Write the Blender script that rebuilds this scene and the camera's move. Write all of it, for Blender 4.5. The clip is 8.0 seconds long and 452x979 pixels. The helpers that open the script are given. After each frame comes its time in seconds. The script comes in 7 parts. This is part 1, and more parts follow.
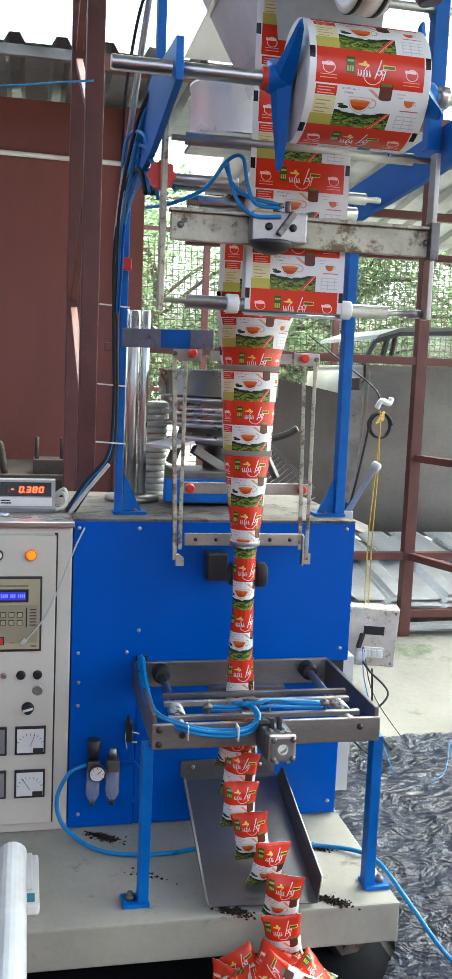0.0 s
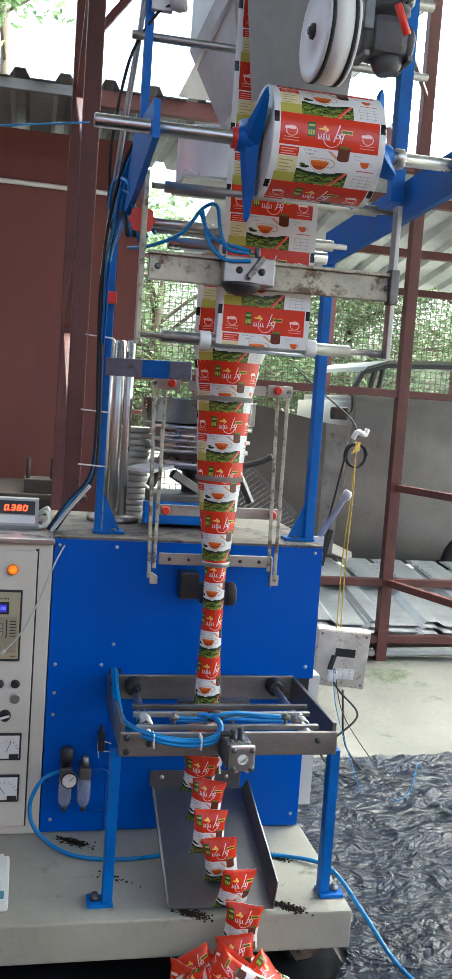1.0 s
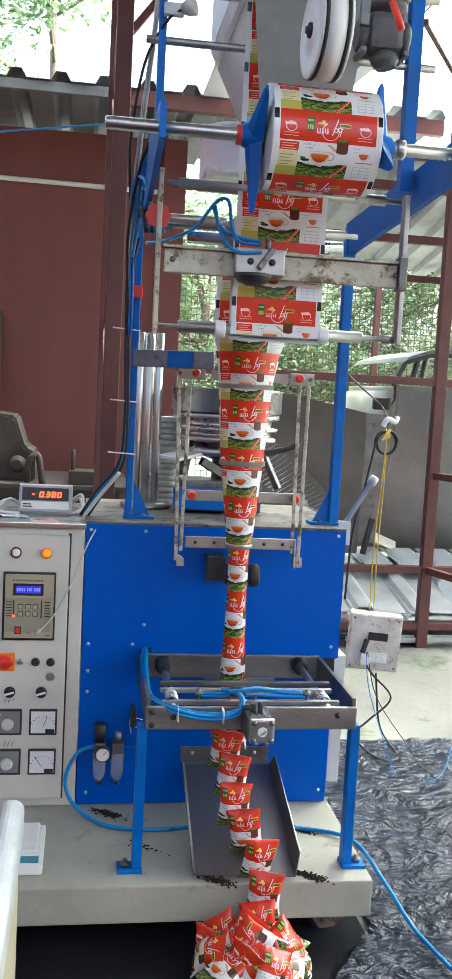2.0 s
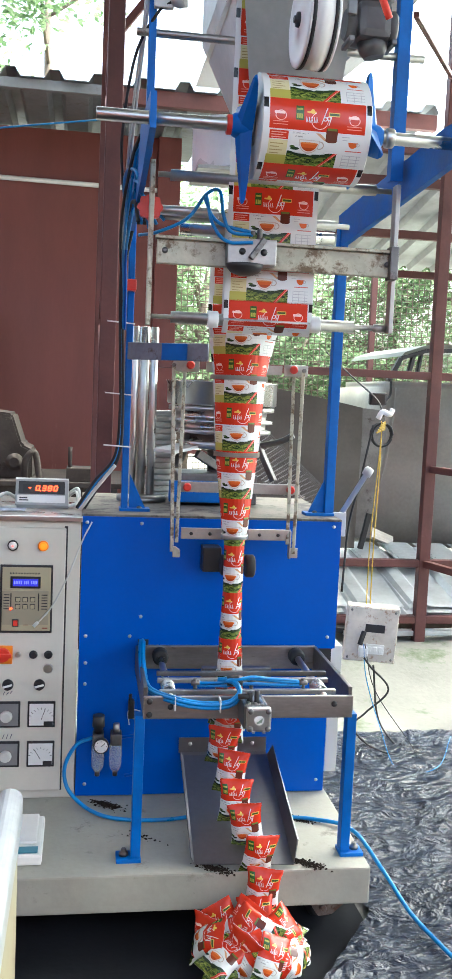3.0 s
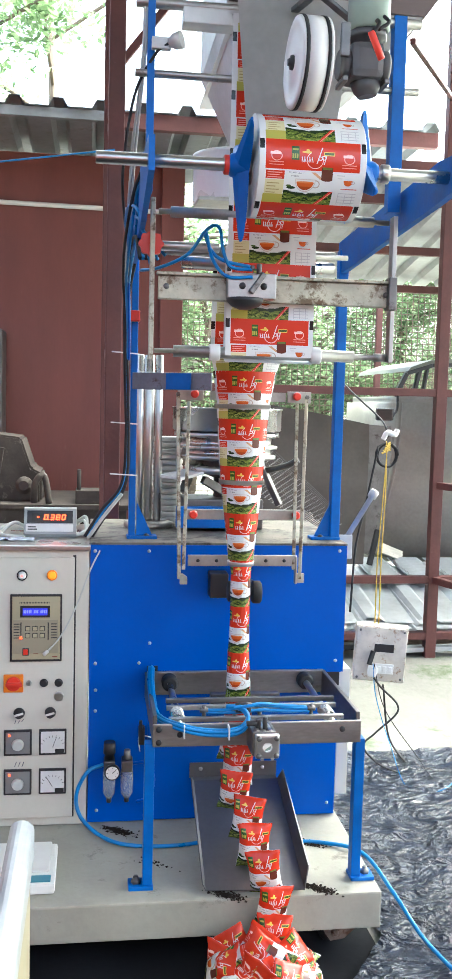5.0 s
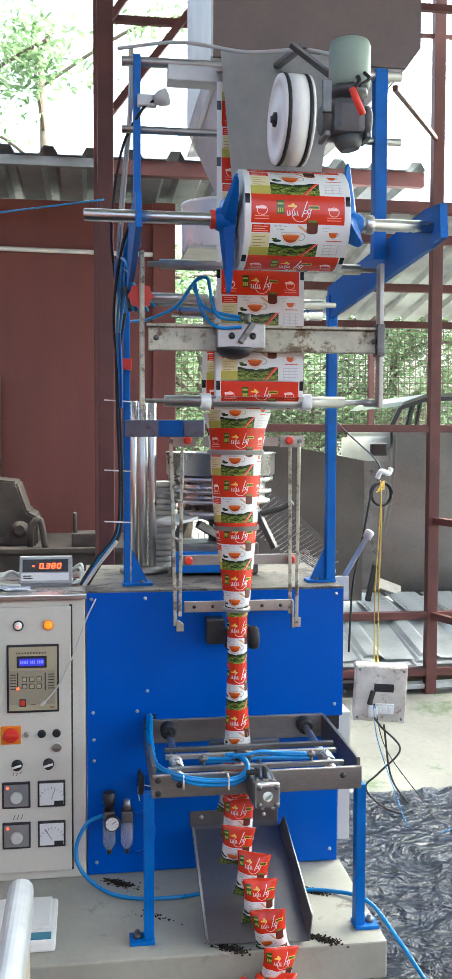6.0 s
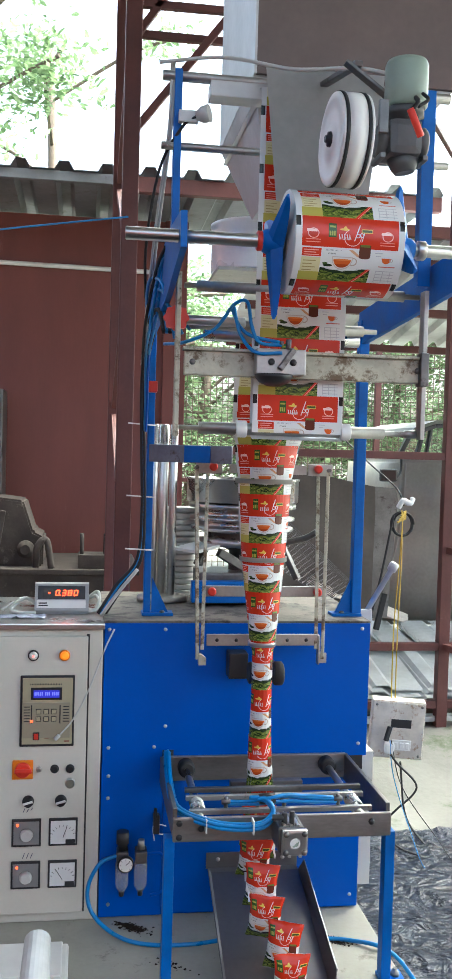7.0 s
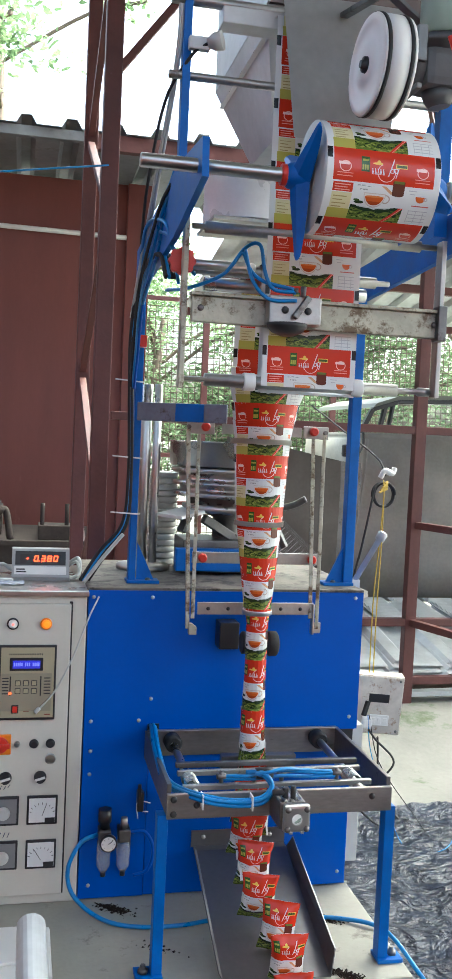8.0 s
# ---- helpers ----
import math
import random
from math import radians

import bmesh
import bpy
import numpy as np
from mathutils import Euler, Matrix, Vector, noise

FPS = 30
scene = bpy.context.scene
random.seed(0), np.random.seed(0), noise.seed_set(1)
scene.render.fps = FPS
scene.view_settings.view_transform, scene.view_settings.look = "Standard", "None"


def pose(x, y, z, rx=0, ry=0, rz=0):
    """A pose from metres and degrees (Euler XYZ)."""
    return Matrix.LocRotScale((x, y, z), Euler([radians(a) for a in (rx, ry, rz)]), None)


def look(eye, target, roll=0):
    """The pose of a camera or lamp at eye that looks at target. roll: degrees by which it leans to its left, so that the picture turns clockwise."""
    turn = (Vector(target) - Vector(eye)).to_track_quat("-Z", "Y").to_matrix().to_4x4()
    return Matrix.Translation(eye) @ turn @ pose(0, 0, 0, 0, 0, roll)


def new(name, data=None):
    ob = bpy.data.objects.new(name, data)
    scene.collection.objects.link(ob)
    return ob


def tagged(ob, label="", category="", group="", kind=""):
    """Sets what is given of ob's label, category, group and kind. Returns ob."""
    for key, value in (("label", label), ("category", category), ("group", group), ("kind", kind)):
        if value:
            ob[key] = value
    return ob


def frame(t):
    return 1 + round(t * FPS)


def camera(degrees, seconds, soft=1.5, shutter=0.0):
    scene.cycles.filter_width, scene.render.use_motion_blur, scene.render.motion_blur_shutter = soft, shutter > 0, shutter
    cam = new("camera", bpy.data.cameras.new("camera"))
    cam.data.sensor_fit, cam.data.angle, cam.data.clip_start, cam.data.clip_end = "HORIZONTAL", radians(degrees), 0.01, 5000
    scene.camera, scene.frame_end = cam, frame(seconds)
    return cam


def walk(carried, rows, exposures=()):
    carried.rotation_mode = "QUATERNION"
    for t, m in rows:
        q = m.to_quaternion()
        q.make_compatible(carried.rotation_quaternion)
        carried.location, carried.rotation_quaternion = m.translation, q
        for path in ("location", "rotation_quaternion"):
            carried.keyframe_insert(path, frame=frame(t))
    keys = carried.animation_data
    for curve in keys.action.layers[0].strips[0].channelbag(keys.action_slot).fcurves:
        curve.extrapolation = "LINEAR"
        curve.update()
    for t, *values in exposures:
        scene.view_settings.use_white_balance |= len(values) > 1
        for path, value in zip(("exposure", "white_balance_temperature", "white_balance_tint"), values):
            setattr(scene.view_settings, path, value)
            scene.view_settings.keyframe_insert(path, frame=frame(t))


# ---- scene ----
cam = camera(26.9, 8.0)
EXPOSURES = [(t, 1.39 + e, 5850, -8) for t, e in ((0, 0.12), (0.6, -0.16), (1.2, -0.1), (1.7, 0.05), (2.9, 0.3), (3.5, 0.5), (4.2, 0.5), (5.3, 0.58), (5.7, 0.46), (6.1, 0.17), (6.5, 0.07), (7.0, 0.03), (8, 0.02))]
PATH = [
    (0, (-0.141, -2.738, 1.571), (0.275, -0.796, 1.334), 2.4),
    (0.5, (-0.16, -2.806, 1.594), (0.293, -0.867, 1.401), 2.9),
    (1, (-0.102, -2.903, 1.591), (0.317, -0.956, 1.405), 4.0),
    (1.5, (-0.039, -2.993, 1.585), (0.271, -1.028, 1.384), 3.6),
    (3, (-0.003, -3.044, 1.547), (0.297, -1.077, 1.346), 2.5),
    (3.5, (-0.005, -3.059, 1.54), (0.288, -1.092, 1.327), 2.3),
    (4, (0.002, -3.058, 1.538), (0.29, -1.092, 1.311), 2.1),
    (4.2, (0.001, -3.059, 1.54), (0.285, -1.093, 1.305), 2.0),
    (5.3, (0.015, -3.085, 1.624), (0.289, -1.109, 1.481), 1.0),
    (5.5, (0.018, -3.093, 1.632), (0.292, -1.116, 1.51), 0.6),
    (6, (0.019, -3.075, 1.642), (0.3, -1.098, 1.533), 0.2),
    (6.5, (-0.012, -3.036, 1.649), (0.275, -1.059, 1.556), 0.5),
    (7, (-0.072, -2.956, 1.669), (0.224, -0.979, 1.598), 1.6),
    (7.5, (-0.131, -2.861, 1.652), (0.244, -0.898, 1.593), 3.0),
    (8, (-0.21, -2.788, 1.598), (0.217, -0.837, 1.493), 2.6),
]
walk(cam, [(t, look(eye, target, roll)) for t, eye, target, roll in PATH], EXPOSURES)

# ---------- light ----------
world = bpy.data.worlds.new("world")
scene.world = world
world.use_nodes = True
wn = world.node_tree.nodes
sky = wn.new("ShaderNodeTexSky")
sky.sky_type = "NISHITA"
sky.sun_disc = False
sky.sun_elevation, sky.sun_rotation = radians(57), radians(72)
sky.air_density, sky.dust_density, sky.ozone_density = 0.5, 10.0, 0.0
wn["Background"].inputs["Strength"].default_value = 0.55
world.node_tree.links.new(sky.outputs[0], wn["Background"].inputs["Color"])
sun = new("sun", bpy.data.lights.new("sun", "SUN"))
sun.data.energy, sun.data.angle, sun.data.color = 1.1, radians(14), (1.0, 0.96, 0.9)
sun.matrix_world = look((5.0, 1.5, 8.0), (0.3, 0.0, 0.8))


# ---------- materials ----------
def nodes_of(name):
    m = bpy.data.materials.new(name)
    m.use_nodes = True
    nt = m.node_tree
    return m, nt, nt.nodes["Principled BSDF"]


def surface(name, colour, rough=0.5, metal=0.0, spots=0.15, scale=6.0, grain=60.0, bump=0.1, dirt=None, dirt_at=0.62, coat=0.0, shine=0.5, random_tint=0.0, stretch=(1, 1, 1)):
    """Base colour with cloudy variation, fine grain, optional dirt patches and a fine bump."""
    m, nt, b = nodes_of(name)
    n, l = nt.nodes, nt.links
    co = n.new("ShaderNodeTexCoord")
    mp = n.new("ShaderNodeMapping")
    mp.inputs["Scale"].default_value = stretch
    l.new(co.outputs["Object"], mp.inputs["Vector"])
    big = n.new("ShaderNodeTexNoise")
    big.inputs["Scale"].default_value, big.inputs["Detail"].default_value = scale, 4
    fine = n.new("ShaderNodeTexNoise")
    fine.inputs["Scale"].default_value, fine.inputs["Detail"].default_value = grain, 3
    l.new(mp.outputs[0], big.inputs["Vector"])
    l.new(mp.outputs[0], fine.inputs["Vector"])
    ramp = n.new("ShaderNodeMapRange")
    ramp.inputs["From Min"].default_value, ramp.inputs["From Max"].default_value = 0.3, 0.7
    ramp.inputs["To Min"].default_value, ramp.inputs["To Max"].default_value = 1 - spots, 1 + spots * 0.6
    l.new(big.outputs["Fac"], ramp.inputs["Value"])
    mul = n.new("ShaderNodeVectorMath")
    mul.operation = "SCALE"
    mul.inputs[0].default_value = colour[:3]
    l.new(ramp.outputs[0], mul.inputs["Scale"])
    out = mul.outputs[0]
    g = n.new("ShaderNodeMapRange")
    g.inputs["To Min"].default_value, g.inputs["To Max"].default_value = 1 - spots * 0.5, 1 + spots * 0.5
    l.new(fine.outputs["Fac"], g.inputs["Value"])
    mul2 = n.new("ShaderNodeVectorMath")
    mul2.operation = "SCALE"
    l.new(out, mul2.inputs[0])
    l.new(g.outputs[0], mul2.inputs["Scale"])
    out = mul2.outputs[0]
    if random_tint:
        oi = n.new("ShaderNodeObjectInfo")
        rr = n.new("ShaderNodeMapRange")
        rr.inputs["To Min"].default_value, rr.inputs["To Max"].default_value = 1 - random_tint, 1 + random_tint
        l.new(oi.outputs["Random"], rr.inputs["Value"])
        m3 = n.new("ShaderNodeVectorMath")
        m3.operation = "SCALE"
        l.new(out, m3.inputs[0])
        l.new(rr.outputs[0], m3.inputs["Scale"])
        out = m3.outputs[0]
    if dirt:
        dn = n.new("ShaderNodeTexNoise")
        dn.inputs["Scale"].default_value, dn.inputs["Detail"].default_value, dn.inputs["Roughness"].default_value = scale * 1.7, 8, 0.7
        l.new(mp.outputs[0], dn.inputs["Vector"])
        dr = n.new("ShaderNodeMapRange")
        dr.inputs["From Min"].default_value, dr.inputs["From Max"].default_value = dirt_at, dirt_at + 0.1
        l.new(dn.outputs["Fac"], dr.inputs["Value"])
        mx = n.new("ShaderNodeMix")
        mx.data_type = "RGBA"
        l.new(dr.outputs[0], mx.inputs[0])
        l.new(out, mx.inputs[6])
        mx.inputs[7].default_value = (*dirt, 1)
        out = mx.outputs[2]
    l.new(out, b.inputs["Base Color"])
    rg = n.new("ShaderNodeMapRange")
    rg.inputs["To Min"].default_value, rg.inputs["To Max"].default_value = max(0.03, rough - 0.1), min(1, rough + 0.12)
    l.new(big.outputs["Fac"], rg.inputs["Value"])
    l.new(rg.outputs[0], b.inputs["Roughness"])
    b.inputs["Metallic"].default_value = metal
    b.inputs["Coat Weight"].default_value = coat
    b.inputs["Specular IOR Level"].default_value = shine
    if bump:
        bp = n.new("ShaderNodeBump")
        bp.inputs["Strength"].default_value, bp.inputs["Distance"].default_value = bump, 0.004
        l.new(fine.outputs["Fac"], bp.inputs["Height"])
        l.new(bp.outputs[0], b.inputs["Normal"])
    return m


def glow(name, colour, strength):
    m, nt, b = nodes_of(name)
    b.inputs["Base Color"].default_value = (*colour, 1)
    b.inputs["Emission Color"].default_value = (*colour, 1)
    b.inputs["Emission Strength"].default_value = strength
    return m


def glass(name, colour=(0.9, 0.95, 0.97), rough=0.03, weight=1.0):
    m, nt, b = nodes_of(name)
    b.inputs["Base Color"].default_value = (*colour, 1)
    b.inputs["Transmission Weight"].default_value = weight
    b.inputs["Roughness"].default_value = rough
    return m


BLUE = surface("blue_paint", (0.001, 0.082, 0.46), 0.42, 0, 0.10, 4, 90, 0.05, dirt=(0.01, 0.05, 0.22), dirt_at=0.7, shine=0.25)
BLUE_OLD = surface("worn_blue_paint", (0.006, 0.115, 0.44), 0.45, 0, 0.2, 12, 90, 0.1, dirt=(0.10, 0.11, 0.12), dirt_at=0.70, shine=0.3)
CREAM = surface("cream_paint", (0.60, 0.58, 0.50), 0.45, 0, 0.06, 3, 80, 0.04, dirt=(0.36, 0.34, 0.28), dirt_at=0.70)
# same cream as CREAM with scuffs, darkened to hold the platform's shade
PLAT = surface("shaded_scuffed_cream_paint", (0.345, 0.335, 0.285), 0.55, 0, 0.16, 5, 60, 0.15, dirt=(0.15, 0.135, 0.11), dirt_at=0.60)
STEEL = surface("bright_steel", (0.53, 0.53, 0.51), 0.28, 1.0, 0.15, 8, 120, 0.05)
STEEL_DULL = surface("dull_steel", (0.42, 0.41, 0.38), 0.42, 0.9, 0.25, 10, 90, 0.12, dirt=(0.16, 0.13, 0.10), dirt_at=0.62)
STEEL_DARK = surface("dark_steel", (0.17, 0.165, 0.16), 0.42, 0.85, 0.35, 8, 80, 0.15, dirt=(0.07, 0.06, 0.055), dirt_at=0.58)
STEEL_SCUFFED = surface("scuffed_plate_steel", (0.30, 0.28, 0.265), 0.36, 0.85, 0.4, 6, 80, 0.12, dirt=(0.10, 0.075, 0.06), dirt_at=0.58, stretch=(0.5, 1, 1.6))
RUSTY = surface("rusty_pressed_steel", (0.22, 0.18, 0.15), 0.6, 0.3, 0.4, 18, 80, 0.2, dirt=(0.10, 0.05, 0.03), dirt_at=0.5)
ALU_OLD = surface("weathered_aluminium", (0.46, 0.44, 0.34), 0.5, 0.25, 0.3, 14, 90, 0.2, dirt=(0.13, 0.09, 0.05), dirt_at=0.50)
SHEET = surface("stainless_sheet", (0.20, 0.20, 0.21), 0.36, 0.85, 0.2, 3, 60, 0.04)
GALV = surface("galvanised_sheet", (0.52, 0.54, 0.55), 0.42, 0.45, 0.22, 5, 30, 0.08)
GREYSHEET = surface("grey_sheet_metal", (0.50, 0.50, 0.49), 0.45, 0.25, 0.25, 3, 40, 0.05)
BROWN = surface("brown_hopper_paint", (0.125, 0.092, 0.082), 0.5, 0, 0.25, 3, 50, 0.1, dirt=(0.20, 0.17, 0.15), dirt_at=0.72)
REDOX = surface("red_oxide_paint", (0.105, 0.034, 0.030), 0.55, 0, 0.25, 7, 60, 0.15, dirt=(0.20, 0.12, 0.11), dirt_at=0.68)
WALLRED = surface("red_brown_wall", (0.19, 0.060, 0.048), 0.5, 0, 0.15, 1.2, 20, 0.08, dirt=(0.27, 0.13, 0.11), dirt_at=0.66, stretch=(3.0, 1, 0.7))
BROWNSHEET = surface("dull_brown_sheet", (0.10, 0.088, 0.075), 0.5, 0.3, 0.3, 3, 40, 0.1)
PANEL = surface("faded_grey_panel", (0.40, 0.385, 0.33), 0.32, 0.1, 0.25, 2.5, 40, 0.05, dirt=(0.46, 0.46, 0.38), dirt_at=0.66)
WHITE = surface("white_plastic", (0.74, 0.74, 0.71), 0.4, 0, 0.06, 8, 60, 0.03)
LIGHTGREY = surface("light_grey_plastic", (0.52, 0.53, 0.50), 0.45, 0, 0.06, 8, 60, 0.03)
DUSTY = surface("dusty_dark_iron", (0.060, 0.050, 0.045), 0.8, 0.1, 0.4, 6, 60, 0.2, dirt=(0.13, 0.115, 0.10), dirt_at=0.6, shine=0.25)
WORKTOP = surface("dusty_worktop", (0.19, 0.17, 0.145), 0.6, 0.3, 0.4, 7, 80, 0.2, dirt=(0.05, 0.04, 0.038), dirt_at=0.50)
BLACK = surface("black_plastic", (0.02, 0.02, 0.022), 0.4, 0, 0.2, 10, 60, 0.05)
RUBBER = surface("black_rubber", (0.015, 0.015, 0.016), 0.7, 0, 0.2, 20, 80, 0.2)
REDP = surface("red_plastic", (0.62, 0.035, 0.02), 0.35, 0, 0.1, 12, 60, 0.03)
ORANGE = surface("orange_plastic", (0.75, 0.22, 0.015), 0.3, 0, 0.08, 12, 60, 0.02)
TAN = surface("tan_panel", (0.38, 0.34, 0.22), 0.45, 0, 0.06, 8, 60, 0.02)
HOSE = surface("blue_air_hose", (0.012, 0.20, 0.52), 0.3, 0, 0.1, 15, 60, 0.02)
GREENGREY = surface("grey_green_paint", (0.25, 0.32, 0.26), 0.42, 0, 0.12, 8, 60, 0.05)
MOTOR = surface("dark_grey_casting", (0.095, 0.095, 0.10), 0.5, 0.3, 0.25, 12, 60, 0.2)
YELLOW = surface("yellow_wire", (0.62, 0.42, 0.05), 0.45, 0, 0.1, 20, 60, 0.02)
CONCRETE = surface("concrete", (0.19, 0.187, 0.172), 0.85, 0, 0.25, 1.6, 40, 0.3, dirt=(0.085, 0.11, 0.065), dirt_at=0.55, shine=0.2)
TARP = surface("dark_blue_tarp", (0.012, 0.018, 0.036), 0.30, 0, 0.4, 3, 50, 0.15, shine=0.45)
DRUM = surface("brushed_drum_steel", (0.78, 0.79, 0.80), 0.30, 0.15, 0.1, 6, 90, 0.02)
ROOFDARK = surface("weathered_roof_sheet", (0.20, 0.21, 0.22), 0.5, 0.3, 0.3, 4, 30, 0.1, dirt=(0.12, 0.11, 0.10), dirt_at=0.58)
BOXSTAIN = surface("stained_white_box", (0.55, 0.51, 0.44), 0.55, 0, 0.2, 14, 70, 0.1, dirt=(0.27, 0.17, 0.11), dirt_at=0.56)


def creased(m):
    """Fine sharp creases in two directions, over the material's own bump."""
    n, l = m.node_tree.nodes, m.node_tree.links
    b = n["Principled BSDF"]
    co = n.new("ShaderNodeTexCoord")
    last = None
    for scale, ang, thin, depth in ((6.0, 1.1, 1.5, 0.05), (15.0, -0.4, 1.4, 0.020), (40.0, 0.6, 1.2, 0.004)):
        mp = n.new("ShaderNodeMapping")
        mp.inputs["Rotation"].default_value = (0, 0, ang)
        mp.inputs["Scale"].default_value = (1, thin, 1)
        l.new(co.outputs["Object"], mp.inputs["Vector"])
        t = n.new("ShaderNodeTexNoise")
        t.inputs["Scale"].default_value, t.inputs["Detail"].default_value, t.inputs["Distortion"].default_value = scale / 2, 4, 1.6
        l.new(mp.outputs[0], t.inputs["Vector"])
        sub = n.new("ShaderNodeMath")
        sub.operation = "SUBTRACT"
        sub.inputs[1].default_value = 0.5
        l.new(t.outputs["Fac"], sub.inputs[0])
        ab = n.new("ShaderNodeMath")
        ab.operation = "ABSOLUTE"
        l.new(sub.outputs[0], ab.inputs[0])
        bp = n.new("ShaderNodeBump")
        bp.invert = True
        bp.inputs["Strength"].default_value, bp.inputs["Distance"].default_value = 0.6, depth * 4
        l.new(ab.outputs[0], bp.inputs["Height"])
        if last:
            l.new(last.outputs[0], bp.inputs["Normal"])
        last = bp
    l.new(last.outputs[0], b.inputs["Normal"])


creased(TARP)
BLACKMAT = surface("black_sheet", (0.008, 0.009, 0.012), 0.8, 0, 0.3, 4, 50, 0.2, shine=0.12)
TEADUST = surface("black_tea_dust", (0.022, 0.015, 0.011), 0.9, 0, 0.3, 30, 90, 0.3, shine=0.2)
BARK = surface("bark", (0.13, 0.10, 0.075), 0.9, 0, 0.3, 5, 30, 0.5)
GLASS = glass("clear_glass")
BOWL = glass("cloudy_plastic_bowl", (0.75, 0.8, 0.82), 0.25, 0.8)
LCD = glow("blue_lcd", (0.02, 0.02, 0.35), 0.5)
LED = glow("red_led", (1.0, 0.04, 0.01), 3.0)
DIAL = surface("dial_face", (0.72, 0.72, 0.70), 0.4, 0, 0.05, 8, 60, 0.0)
PLYWOOD = surface("stained_board", (0.50, 0.46, 0.40), 0.6, 0, 0.15, 9, 60, 0.1, dirt=(0.26, 0.17, 0.12), dirt_at=0.6)
VANPAINT = surface("dull_green_van_paint", (0.13, 0.14, 0.11), 0.45, 0, 0.15, 3, 40, 0.05, dirt=(0.35, 0.33, 0.28), dirt_at=0.66)
DARKGLASS = surface("dark_window", (0.03, 0.035, 0.035), 0.08, 0, 0.1, 5, 40, 0.0)


def leaf_material(name, a, b_):
    m, nt, b = nodes_of(name)
    n, l = nt.nodes, nt.links
    gi = n.new("ShaderNodeNewGeometry")
    r = n.new("ShaderNodeValToRGB")
    r.color_ramp.elements[0].color, r.color_ramp.elements[1].color = (*a, 1), (*b_, 1)
    l.new(gi.outputs["Random Per Island"], r.inputs[0])
    l.new(r.outputs[0], b.inputs["Base Color"])
    b.inputs["Roughness"].default_value = 0.5
    tr = n.new("ShaderNodeBsdfTranslucent")
    l.new(r.outputs[0], tr.inputs["Color"])
    mx = n.new("ShaderNodeMixShader")
    mx.inputs[0].default_value = 0.5
    l.new(b.outputs[0], mx.inputs[1])
    l.new(tr.outputs[0], mx.inputs[2])
    l.new(mx.outputs[0], n["Material Output"].inputs["Surface"])
    return m


LEAF = leaf_material("leaves", (0.08, 0.14, 0.06), (0.28, 0.38, 0.20))


